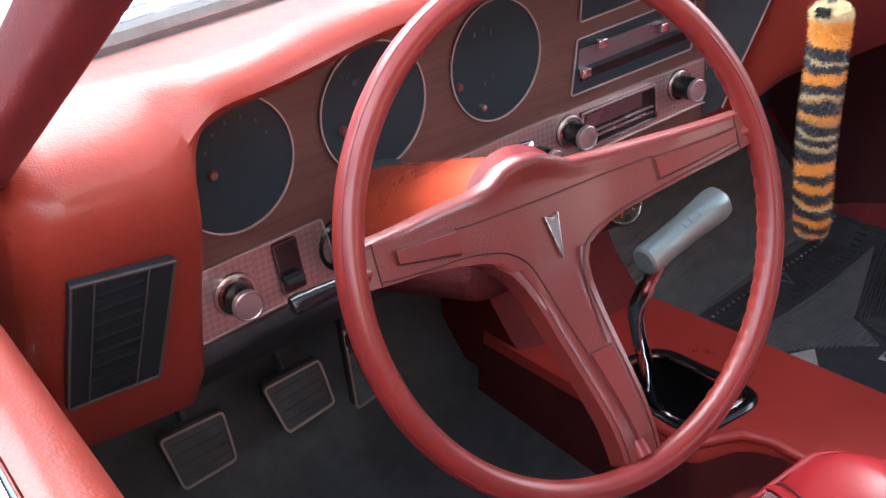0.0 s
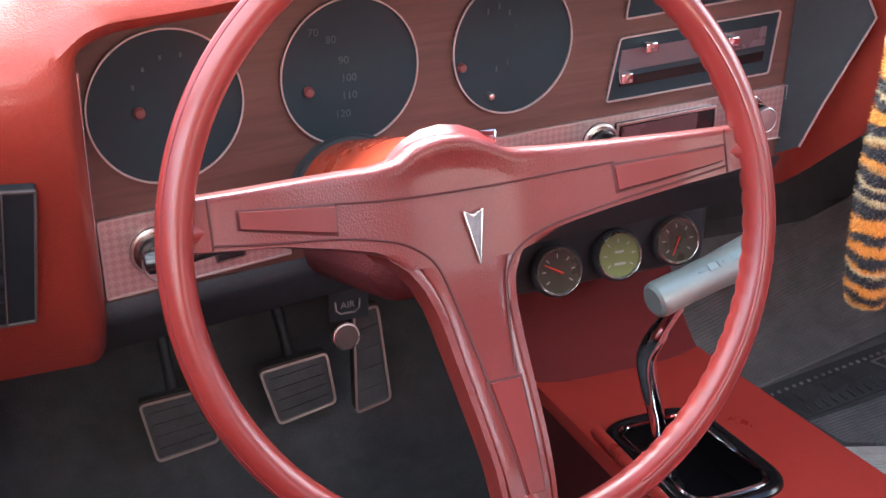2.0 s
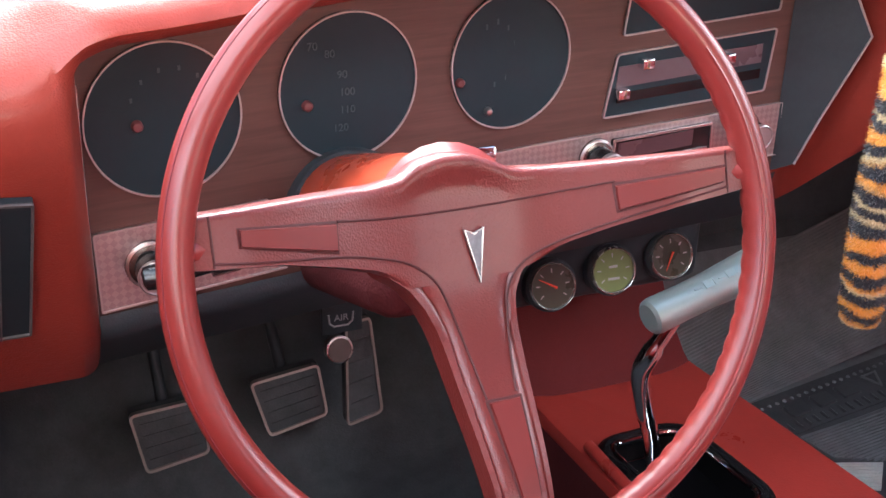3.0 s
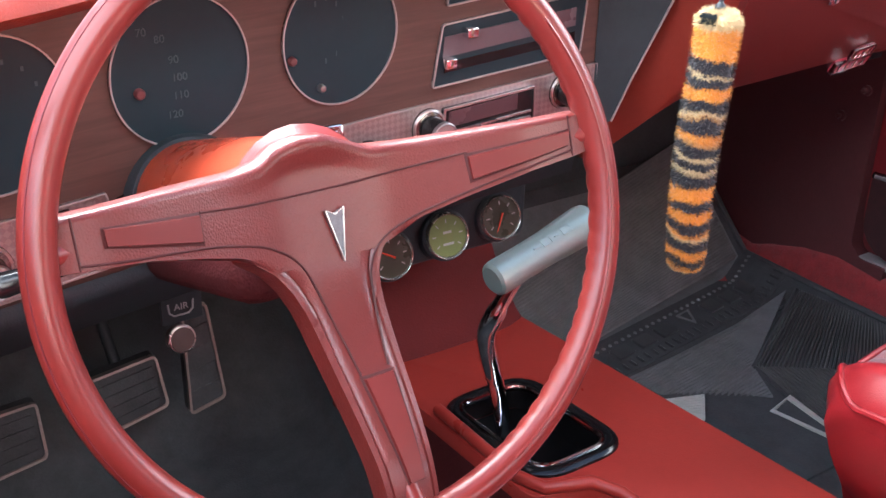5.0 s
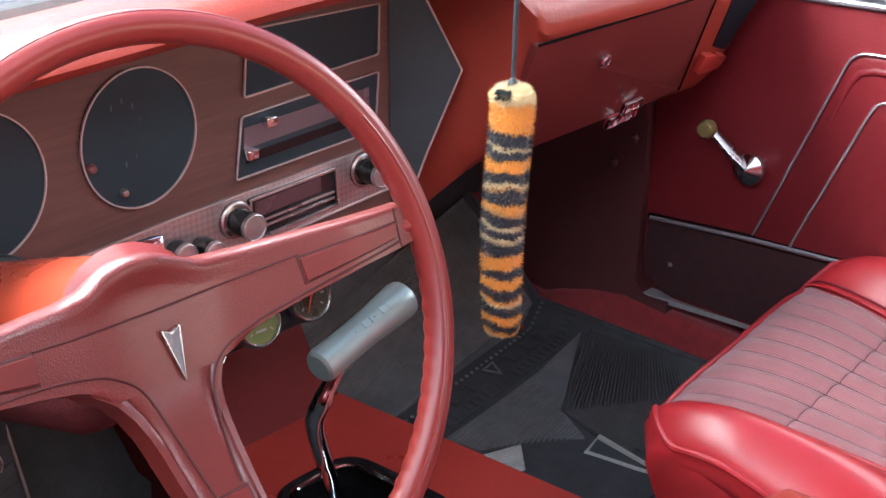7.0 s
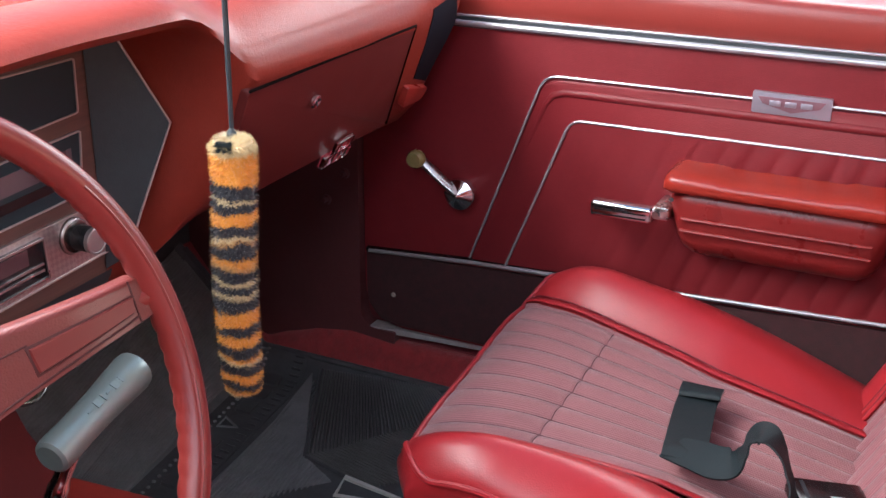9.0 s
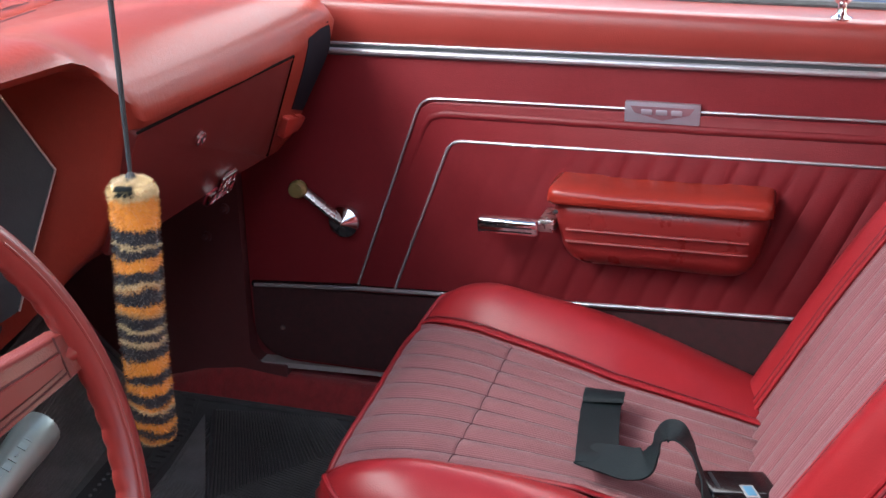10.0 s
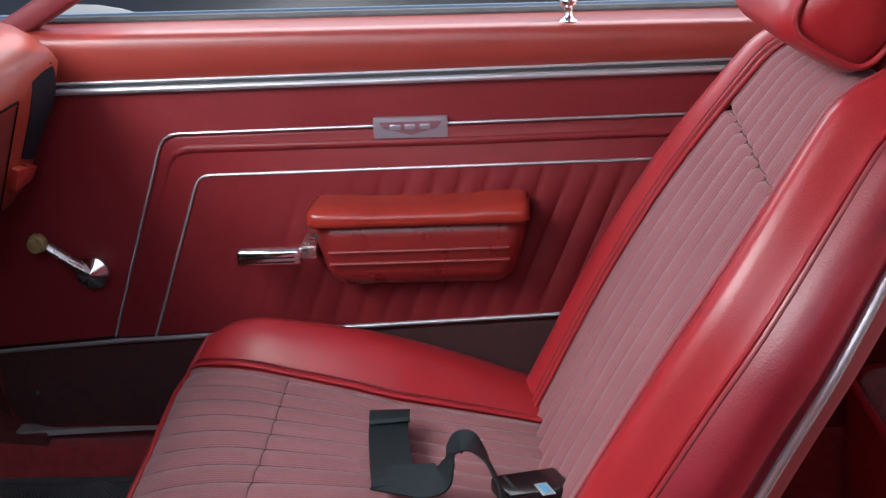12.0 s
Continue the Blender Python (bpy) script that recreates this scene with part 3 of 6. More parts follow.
    return out


xs = [-0.716, -0.714, -0.710, -0.704, -0.695, -0.68, -0.65, -0.63, -0.615, -0.606, -0.602, -0.598, -0.594, -0.591, -0.589, -0.587, -0.5855, -0.5842, -0.5833, -0.5826, -0.5822, -0.582, -0.578, -0.572, -0.566, -0.558, -0.548, -0.54]
xs += list(np.linspace(-0.53, 0.0, 22)) + [0.02, 0.04, 0.06, 0.08, 0.10, 0.115, 0.125, 0.135, 0.145, 0.155, 0.165, 0.175, 0.185, 0.20]
xs += list(np.linspace(0.24, 0.56, 12)) + [0.60, 0.63, 0.645, 0.653, 0.658, 0.660]
bm = loft([[Vector((x, y, z)) for y, z in dash_profile(x)] for x in xs], False, True)
part("pad", bm, RED_PAD, dash, "grained red padded dash top and brow", smooth=50)

# defroster slits and speaker grille on the dash top
for k, (xa, xb) in enumerate(((-0.52, -0.16), (0.16, 0.52))):
    bm = tube([(x, screen_base(x).y - 0.024, 0.7610) for x in np.linspace(xa, xb, 12)], 0.003, 6, squash=0.5)
    part("defroster_slot", bm, GROOVE_SHADE, dash, "narrow dark defroster slot")
for i in range(7):
    part("speaker_slat", rbox(-0.05 + i * 0.016, -0.042 + i * 0.016, 0.385, 0.42, 0.762, 0.7675, 0.001, 1), RED_DARK, dash)

# woodgrain instrument panel
xp = [-0.60, -0.57, -0.52, -0.46, -0.40, -0.34, -0.28, -0.22, -0.16, -0.10, -0.04, 0.02, 0.078]
rows = []
for x in xp:
    y = panel_y(x)
    rows.append([Vector((x, y + 0.008, 0.772)), Vector((x, y, 0.768)), Vector((x, y, 0.608)), Vector((x, y, 0.530)), Vector((x, y + 0.008, 0.528))])
part("instrument_panel", loft(rows), WOOD, dash, "reddish woodgrain instrument panel")
# bright edge strip down the panel's end
part("edge_strip", tube([on_panel(-0.580, 0.708, 0.006), on_panel(-0.582, 0.66, 0.006), on_panel(-0.583, 0.60, 0.006), on_panel(-0.584, 0.534, 0.006)], 0.0020, 8), DOOR_LINE, dash)

# black six-sided end panel
fa, fb = Vector((0.078, panel_y(0.078), 0)), Vector((0.134, 0.262, 0))
fd = (fb - fa)
fn = Vector((fd.y, -fd.x, 0)).normalized()


def on_end(s, z, out=0.0):
    return fa + fd * s + fn * out + Vector((0, 0, z))


hexa = [(0, 0.766), (0.42, 0.760), (1.0, 0.677), (0.52, 0.590), (0.30, 0.545), (0, 0.535)]
part("end_panel", prism(hexa, on_end, -0.004, 0.002), BLACK, dash, "black angled panel beside the controls", smooth=0)
part("end_panel_trim", tube([on_end(s, z, 0.003) for s, z in hexa[1:5]], 0.0012, 6), TRIM_LINE, dash, "fine bright edge line", smooth=60)


def gauge(cx, cz, r, name, label):
    g = part(name, prism(circle(cx, cz, r, 64), on_panel, -0.002, 0.0015), DIAL, dash, label, smooth=30)
    part("bezel", ring(circle(cx, cz, r, 64), on_panel, 0.0012, 0.0, 0.0035), TRIM_LINE, g, "thin bright bezel ring", smooth=30)
    return g


clock = gauge(-0.521, 0.673, 0.0570, "fuel_gauge", "large round dark instrument dial")
speedo = gauge(-0.377, 0.678, 0.0582, "speedometer", "large round dark speedometer with faded numbers")
tacho = gauge(-0.229, 0.680, 0.0582, "tachometer", "large round dark dial with faded marks")


HUB_RED = mat("dull_red_hub", (0.16, 0.045, 0.045), 0.45, vary=0.1)


def pin(cx, cz, parent, r=0.0042, m=HUB_RED, label="small dull red hub pin"):
    p = on_panel(cx, cz, 0.001)
    part("hub", lathe(p, (0, -1, 0), [(0, r), (0.004, r), (0.006, r * 0.7), (0.0065, 0)], 16), m, parent, label)


pin(-0.541, 0.672, clock)
pin(-0.413, 0.668, speedo)
pin(-0.279, 0.668, tacho, 0.0038)
pin(-0.251, 0.640, tacho, 0.0034, CHROME_SOFT, "small bright trip knob")


def panel_frame(x, z, out):
    return basis(on_panel(x, z, out), (1, 0, 0), (0, 0, 1), (0, -1, 0))


for s, x, z in (("70", -0.407, 0.712), ("80", -0.393, 0.705), ("90", -0.383, 0.688), ("100", -0.379, 0.674), ("110", -0.379, 0.660), ("120", -0.385, 0.646)):
    text_part("numeral", s, 0.0085, panel_frame(x, z, 0.0020), FADED_INK, speedo)
for k in range(7):
    g = radians(120 - k * 35)
    part("tick", rbox(-0.0007, 0.0007, -0.0004, 0.0004, -0.0022, 0.0022, 0, m=Matrix.Translation(on_panel(-0.245 + 0.018 * math.cos(g), 0.688 + 0.026 * math.sin(g), 0.0018))), FADED_INK, tacho)
for k in range(6):
    g = radians(160 - k * 28)
    part("tick", rbox(-0.0009, 0.0009, -0.0004, 0.0004, -0.0016, 0.0016, 0, m=Matrix.Translation(on_panel(-0.515 + 0.030 * math.cos(g), 0.680 + 0.030 * math.sin(g), 0.0018))), FADED_INK, clock)


def plate(name, quad, r, material, label, line=True, t=0.0015):
    pts = rounded(quad, r, 4)
    if quad[1][0] - quad[0][0] > 0.3:
        cut = [(f, lerp(Vector(quad[0]), Vector(quad[1]), f), lerp(Vector(quad[3]), Vector(quad[2]), f)) for f in np.linspace(0, 1, 25)]
        pts = [tuple(a) for _, a, b in cut] + [tuple(b) for _, a, b in reversed(cut)]
        bm = loft([[on_panel(*a, -0.002), on_panel(*a, t), on_panel(*b, t), on_panel(*b, -0.002)] for _, a, b in cut], True, True)
        p = part(name, bm, material, dash, label, smooth=30)
        part("outline", ring(pts, on_panel, 0.0014, 0.0, t + 0.0018), TRIM_LINE, p, "fine bright outline", smooth=30)
        return p
    p = part(name, prism(pts, on_panel, -0.002, t), material, dash, label, smooth=30)
    if line:
        part("outline", ring(pts, on_panel, 0.0014, 0.0, t + 0.0018), TRIM_LINE, p, "fine bright outline", smooth=30)
    return p


plate("upper_control_plate", [(-0.110, 0.749), (0.062, 0.748), (0.060, 0.697), (-0.117, 0.689)], 0.004, DIAL, "dark blank control plate with bright outline")
SLIDER_BAND = mat("rosy_grey_plastic", (0.13, 0.085, 0.095), 0.3, vary=0.1)
heat = plate("heater_plate", [(-0.121, 0.674), (0.060, 0.681), (0.054, 0.620), (-0.132, 0.616)], 0.004, DIAL, "dark heater control plate with bright sliders")
part("slider_track", prism([(-0.118, 0.662), (0.045, 0.667), (0.045, 0.649), (-0.120, 0.643)], on_panel, 0.0015, 0.0022), SLIDER_BAND, heat, "dull rosy grey slider band", smooth=0)
part("slider_slot", prism([(-0.118, 0.638), (0.045, 0.643), (0.045, 0.634), (-0.118, 0.629)], on_panel, 0.0015, 0.0024), BLACK_GLOSS, heat, "", smooth=0)
for x, z in ((-0.092, 0.664), (-0.116, 0.639), (0.000, 0.659)):
    part("slider_knob", rbox(x - 0.006, x + 0.006, panel_y(x) - 0.012, panel_y(x), z - 0.0045, z + 0.0045, 0.0012), CHROME, heat, "small chrome slider knob")

# engine-turned strip with radio, switches and knobs
strip = plate("trim_strip", [(-0.330, 0.6004), (0.080, 0.606), (0.082, 0.552), (-0.328, 0.5408)], 0.002, TURNED, "engine-turned bright metal trim strip", True, 0.002)
end_strip = plate("trim_strip_end", [(-0.580, 0.597), (-0.447, 0.5988), (-0.434, 0.538), (-0.580, 0.534)], 0.002, TURNED, "engine-turned bright metal trim strip", True, 0.002)
part("radio", prism(rounded([(-0.120, 0.596), (-0.008, 0.598), (-0.006, 0.558), (-0.122, 0.555)], 0.002), on_panel, 0.002, 0.006, 0.001), BLACK_GLOSS, strip, "black radio face with bright surround", smooth=30)
part("radio_window", prism([(-0.114, 0.592), (-0.030, 0.594), (-0.030, 0.579), (-0.115, 0.577)], on_panel, 0.006, 0.0066), mat("dim_radio_glass", (0.08, 0.035, 0.04), 0.25), strip, "dim reddish tuning window", smooth=0)
part("radio_rim", ring(rounded([(-0.120, 0.596), (-0.008, 0.598), (-0.006, 0.558), (-0.122, 0.555)], 0.002), on_panel, 0.002, 0.0055, 0.0075), CHROME_SOFT, strip, "bright radio surround", smooth=30)
for z in (0.571, 0.565):
    part("radio_bar", prism([(-0.116, z + 0.002), (-0.012, z + 0.004), (-0.012, z + 0.002), (-0.116, z)], on_panel, 0.006, 0.0072), CHROME_SOFT, strip, "", smooth=0)


SPUN = mat("spun_dull_metal", (0.42, 0.38, 0.37), 0.32, metal=0.85, vary=0.08, worn=0.03)
DARK_CHROME = mat("smoky_chrome", (0.20, 0.18, 0.17), 0.22, metal=0.9, vary=0.1, worn=0.03)


def dial_knob(x, z, r, h, face=SPUN, side=BLACK_GLOSS, plate_r=0.0, label="black knob with bright spun face"):
    p = on_panel(x, z, 0.002)
    if plate_r:
        part("collar_ring", lathe(p, (0, -1, 0), [(0.0030, plate_r * 0.99), (0.0042, plate_r * 0.97), (0.0048, plate_r * 0.92)], 28), CHROME_SOFT, strip, "thin bright collar ring")
        part("knob_collar", lathe(p, (0, -1, 0), [(0, plate_r), (0.003, plate_r), (0.005, plate_r * 0.85), (0.005, 0)], 28), DARK_CHROME, strip, "smoky bright knob collar")
    k = part("knob", lathe(p, (0, -1, 0), [(0, r * 0.8), (h * 0.25, r * 0.85), (h * 0.3, r), (h * 0.92, r), (h, r * 0.92), (h, 0)], 28), side, strip, label, smooth=35)
    part("knob_face", lathe(p + Vector((0, -h, 0)), (0, -1, 0), [(-0.004, r * 1.02), (0.0005, r * 1.02), (0.0012, r * 0.93), (0.0004, r * 0.86), (0.0016, 0)], 28), face, k, "spun bright knob face", smooth=25)


dial_knob(-0.136, 0.581, 0.0125, 0.030, plate_r=0.018)
dial_knob(0.033, 0.585, 0.0125, 0.030, plate_r=0.018)
dial_knob(-0.205, 0.574, 0.0105, 0.020)
dial_knob(-0.178, 0.570, 0.0095, 0.026)
dial_knob(-0.541, 0.566, 0.0130, 0.028, plate_r=0.019)
sw = part("switch_plate", prism(rounded([(-0.500, 0.594), (-0.476, 0.594), (-0.472, 0.546), (-0.496, 0.545)], 0.002), on_panel, 0.002, 0.004), BLACK_GLOSS, end_strip, "black wiper switch plate", smooth=30)
part("switch_frame", ring(rounded([(-0.500, 0.594), (-0.476, 0.594), (-0.472, 0.546), (-0.496, 0.545)], 0.002), on_panel, 0.0014, 0.002, 0.0050), DARK_CHROME, sw, "thin smoky surround", smooth=30)
part("switch_lever", rbox(-0.494, -0.476, panel_y(-0.48) - 0.014, panel_y(-0.48) - 0.003, 0.556, 0.562, 0.0015), BLACK, sw)
part("vent_ball", lathe(on_panel(-0.428, 0.568, 0.002), (0, -1, 0), [(0, 0.026), (0.004, 0.026), (0.006, 0.023), (0.002, 0.021), (0.001, 0)], 28), BLACK_GLOSS, strip, "round black socket")

# black lower panel under the lip
rows = []
for x in np.linspace(-0.592, 0.085, 14):
    y = panel_y(max(x, -0.59))
    k = 0.6 - 0.4 * smooth01(-0.42, -0.26, x)
    rows.append([Vector((x, y - 0.004 * k, 0.532)), Vector((x, y - 0.012 * k + 0.004 * (1 - k), 0.526)), Vector((x, y - 0.014 * k + 0.012 * (1 - k), 0.516)), Vector((x, y - 0.006 * k + 0.03 * (1 - k), 0.505)), Vector((x, y + 0.03, 0.475)), Vector((x, y + 0.09, 0.455)), Vector((x, y + 0.18, 0.452))])
part("lower_panel", loft(rows), BLACK, dash, "black lower dash panel with rounded lip", smooth=60)

# side air vent in the driver's end of the dash
vent_q = [(-0.691, 0.676), (-0.618, 0.668), (-0.630, 0.552), (-0.701, 0.553)]


def on_vent(u, v, o=0.0):
    return Vector((u, 0.194 - (v - 0.54) * 0.5 - o * 0.894, v - o * 0.447))


VENT_EDGE = mat("worn_grey_vent_edge", (0.10, 0.09, 0.09), 0.5, metal=0.2, vary=0.2)
VENT_DARK = mat("dark_blue_grey_plastic", (0.016, 0.022, 0.027), 0.5, vary=0.2, spec=0.25)
SLAT_DARK = mat("matt_black_slat", (0.010, 0.013, 0.016), 0.85, vary=0.2, spec=0.08)
vent = part("air_vent", prism(rounded(vent_q, 0.002), on_vent, -0.004, 0.0012), VENT_DARK, dash, "black louvred air vent in the dash end", smooth=30)
part("vent_frame", ring(rounded(vent_q, 0.002), on_vent, 0.0016, 0.0, 0.0030), VENT_EDGE, vent, "thin worn grey vent surround", smooth=30)
for f in (0.22, 0.73):
    a, b = lerp(Vector(vent_q[0]), Vector(vent_q[1]), f), lerp(Vector(vent_q[3]), Vector(vent_q[2]), f)
    part("vent_rod", tube([on_vent(*a, 0.003), on_vent(*b, 0.003)], 0.0006, 6), VENT_EDGE, vent, "thin bright rod")
for k in range(8):
    f = (k + 0.8) / 8.6
    a, b = lerp(Vector(vent_q[0]), Vector(vent_q[3]), f), lerp(Vector(vent_q[1]), Vector(vent_q[2]), f)
    l, r = lerp(a, b, 0.25), lerp(a, b, 0.71)
    m = Matrix.Translation(on_vent(*((l + r) / 2), 0.0008)) @ pose(0, 0, 0, 48)
    part("louvre", rbox(-(r - l).length / 2, (r - l).length / 2, -0.003, 0.003, -0.0006, 0.0006, 0, m=m), SLAT_DARK, vent)


# glovebox
def on_glove(x, z, out=0.0):
    return Vector((x, 0.55 - 0.5 * z - out * 0.894 - 0.0, z - out * 0.447))


lid_q = [(0.170, 0.709), (0.502, 0.722), (0.552, 0.580), (0.196, 0.566)]
lid = part("glovebox_door", prism(rounded(lid_q, 0.008), on_glove, -0.006, 0.0045, 0.003), RED_GLOVE_SHADED, dash, "red moulded glovebox door, coloured darker for its shaded tilt", smooth=40)
part("door_gap", tube([on_glove(*p, 0.0044) for p in (lid_q[0], lid_q[1], lid_q[2])], 0.0017, 6), SHUT, lid, "dark shut line round the door")
p = on_glove(0.312, 0.668, 0.006)
part("lock", lathe(p, (0, -0.894, -0.447), [(0, 0.0085), (0.003, 0.0085), (0.0045, 0.0065), (0.0035, 0.005), (0.0035, 0)], 24), CHROME, lid, "chrome lock button")
part("lock_slot", rbox(-0.0008, 0.0008, -0.0006, 0.0006, -0.004, 0.004, 0, m=Matrix.Translation(p + Vector((0, -0.0035, -0.0018)))), BLACK, lid, "dark keyhole slit")
# openwork badge: two stacked bars with plain ribs
gb = part("badge", prism(rounded([(0.418, 0.590), (0.452, 0.594), (0.452, 0.579), (0.418, 0.575)], 0.002), on_glove, 0.006, 0.009, 0.001), RED_BADGE, lid, "bright openwork badge with red infill", smooth=30)
for q in ([(0.418, 0.590), (0.452, 0.594), (0.452, 0.579), (0.418, 0.575)], [(0.398, 0.575), (0.456, 0.580), (0.456, 0.564), (0.398, 0.560)]):
    part("badge_rim", ring(rounded(q, 0.002), on_glove, 0.002, 0.006, 0.011), CHROME, gb, "", smooth=30)
    for k in range(4):
        f = (k + 0.8) / 4.6
        a, b = lerp(Vector(q[0]), Vector(q[1]), f), lerp(Vector(q[3]), Vector(q[2]), f)
        part("badge_rib", tube([on_glove(*a, 0.009), on_glove(*b, 0.009)], 0.0014, 6), CHROME, gb)
part("badge_base", prism(rounded([(0.398, 0.575), (0.456, 0.580), (0.456, 0.564), (0.398, 0.560)], 0.002), on_glove, 0.004, 0.008, 0.001), RED_BADGE, gb, "", smooth=30)

# dark block added to stop light leaking between dash end and door pillar
part("leak_blocker", rbox(0.655, 0.716, 0.392, 0.66, 0.50, 0.735, 0.004), BLACK, dash, "dark block added against light leaking past the dash end")
# passenger end vent slot and the small tab under it
SLOT_DARK = mat("blue_black_slot", (0.010, 0.011, 0.018), 0.7, spec=0.12, vary=0.2)
SLOT_YZ = sorted((z, y) for y, z in R_END[3:11])


def on_slot(x, z, out):
    return Vector((x, float(np.interp(z, *zip(*SLOT_YZ))) - out * 0.894, z - out * 0.447))


rows = []
for f in np.linspace(0, 1, 12):
    l = lerp(Vector((0.558, 0.732)), Vector((0.586, 0.634)), f)
    r = lerp(Vector((0.617, 0.745)), Vector((0.641, 0.704)), f / 0.35) if f < 0.35 else lerp(Vector((0.641, 0.704)), Vector((0.630, 0.622)), (f - 0.35) / 0.65)
    rows.append([on_slot(*l, -0.004), on_slot(*l, 0.0012), on_slot(*r, 0.0012), on_slot(*r, -0.004)])
part("end_vent", loft(rows, True, True), SLOT_DARK, dash, "dark upright air slot at the dash end", smooth=30)
# the tab's brighter orange-red stands in for sunlight falling on it
part("end_tab", prism(rounded([(0.562, 0.630), (0.630, 0.617), (0.624, 0.600), (0.572, 0.600)], 0.004), on_glove, -0.02, 0.009, 0.003), RED_PLASTIC, dash, "moulded tab coloured bright orange-red for the sun on it", smooth=40)
# ---------------- steering wheel and column
WC = Vector((-0.383, -0.019, 0.664))
WA = radians(18.9)
WU, WV, WN = Vector((1, 0, 0)), Vector((0, math.sin(WA), math.cos(WA))), Vector((0, -math.cos(WA), math.sin(WA)))
RIM_R, RIM_T = 0.1782, 0.0096


def on_wheel(u, v, n=0.0):
    return WC + WU * u + WV * v + WN * n


def on_rim(u, v, n=0.0):
    """The rim sits a little lower than the hub and nearer to the dash."""
    return on_wheel(u, v - 0.0034, n - 0.0050)


def dish(u, v):
    return -0.046 + 0.041 * smooth01(0.02, 0.170, math.hypot(u, v))


wheel = thing("steering_wheel", on_wheel(0, 0, -0.06), "red three-spoke steering wheel with grained spoke covers", "steering wheel")
rows = []
NT = 720
for k in range(NT):
    g = 2 * math.pi * k / NT
    deg = math.degrees(g)
    deg = deg - 360 if deg > 180 else deg
    grip = smooth01(-74, -60, deg) * (1 - smooth01(40, 52, deg))
    row = []
    for j in range(16):
        a = 2 * math.pi * j / 16
        inward = max(0.0, -math.cos(a - 0.65)) ** 3
        bump = 0.0010 * grip * inward * (abs(math.sin(g * 42)) - 0.5)
        rr = RIM_T + bump
        row.append(on_rim((RIM_R + rr * math.cos(a)) * math.cos(g), (RIM_R + rr * math.cos(a)) * math.sin(g), rr * 1.08 * math.sin(a)))
    rows.append(row)
rows.append(rows[0])
bm = loft(rows, True)
bmesh.ops.remove_doubles(bm, verts=bm.verts, dist=1e-7)
part("rim", bm, RED_WHEEL, wheel, "glossy red rim with finger grips", smooth=70)
# moulding line round the rim's face
part("rim_ridge", tube([on_rim((RIM_R - 0.0030) * math.cos(g), (RIM_R - 0.0030) * math.sin(g), 0.0094) for g in np.linspace(-1.15, 0.62, 80)], 0.0011, 6), RED_WHEEL, wheel, "raised moulding ridge on the rim")
part("rim_seam", tube([on_rim((RIM_R + 0.0074) * math.cos(g), (RIM_R + 0.0074) * math.sin(g), 0.0064) for g in np.linspace(0, 2 * math.pi, 90)[:-1]], 0.0006, 5, True), RED_DARK, wheel)


def interp(x, table):
    xs_, ys_ = zip(*table)
    return float(np.interp(x, xs_, ys_))


UP = [(-0.170, 0.0405), (-0.10, 0.0415), (-0.056, 0.0415), (-0.040, 0.0440), (-0.027, 0.0520), (-0.012, 0.0548), (0.006, 0.0535), (0.020, 0.0480), (0.034, 0.0415), (0.06, 0.0395), (0.10, 0.0385), (0.170, 0.0375)]
LO = [(-0.170, 0.0110), (-0.12, 0.0055), (-0.085, -0.003), (-0.06, -0.010), (-0.04, -0.022), (0.03, -0.022), (0.045, -0.0165), (0.06, -0.0115), (0.09, -0.0040), (0.13, 0.0045), (0.170, 0.0100)]
ACROSS = (0.0, 0.015, 0.05, 0.10, 0.2, 0.35, 0.5, 0.62, 0.72, 0.74, 0.76, 0.85, 0.92, 0.97, 1.0)


def edge_drop(f, u):
    d = min(f if abs(u) > 0.03 else 1.0, 1 - f)
    own = smooth01(0.040, 0.075, abs(u)) if f < 0.5 else 1.0
    return -0.016 * own * (1 - min(1, d / 0.05)) ** 2


rows = []
for u in np.linspace(-0.170, 0.170, 61):
    lo, up = interp(u, LO), interp(u, UP)
    puff = 0.008 * math.exp(-((u + 0.005) / 0.035) ** 2)
    rows.append([on_wheel(u, lerp(lo, up, f), dish(u, 0.02) + edge_drop(f, u) + puff * smooth01(0.7, 1.0, f)) for f in ACROSS])
part("spoke_cover", loft(rows, False, False), RED_WHEEL_GRAIN, wheel, "grained red cover over the two upper spokes", smooth=60)
LE = [(-0.176, -0.0155), (-0.143, -0.0175), (-0.093, -0.0240), (-0.060, -0.0285), (-0.049, -0.0310), (-0.035, -0.037), (-0.022, -0.047), (-0.012, -0.062), (0.01, -0.066)]
RE = [(-0.176, 0.0220), (-0.130, 0.0245), (-0.086, 0.0265), (-0.050, 0.0285), (-0.035, 0.0310), (-0.022, 0.038), (-0.012, 0.050), (0.01, 0.058)]
rows = []
for v in np.linspace(-0.174, 0.006, 44):
    l, r = interp(v, LE), interp(v, RE)
    row = []
    for f in (0.0, 0.02, 0.06, 0.14, 0.16, 0.18, 0.3, 0.5, 0.7, 0.82, 0.84, 0.86, 0.94, 0.98, 1.0):
        d = min(f, 1 - f)
        drop = -0.016 * (1 - min(1, d / 0.08)) ** 2 - 0.0016 * math.exp(-((d - 0.16) / 0.012) ** 2)
        under = -0.0003 - 0.0015 * smooth01(-0.020, -0.008, v)
        u = lerp(l, r, f)
        row.append(on_wheel(u, v, dish(u * smooth01(-0.075, -0.018, v), min(v, -0.02)) + drop + under))
    rows.append(row)
part("lower_spoke_cover", loft(rows), RED_WHEEL_GRAIN, wheel, "grained red cover over the lower spoke", smooth=60)
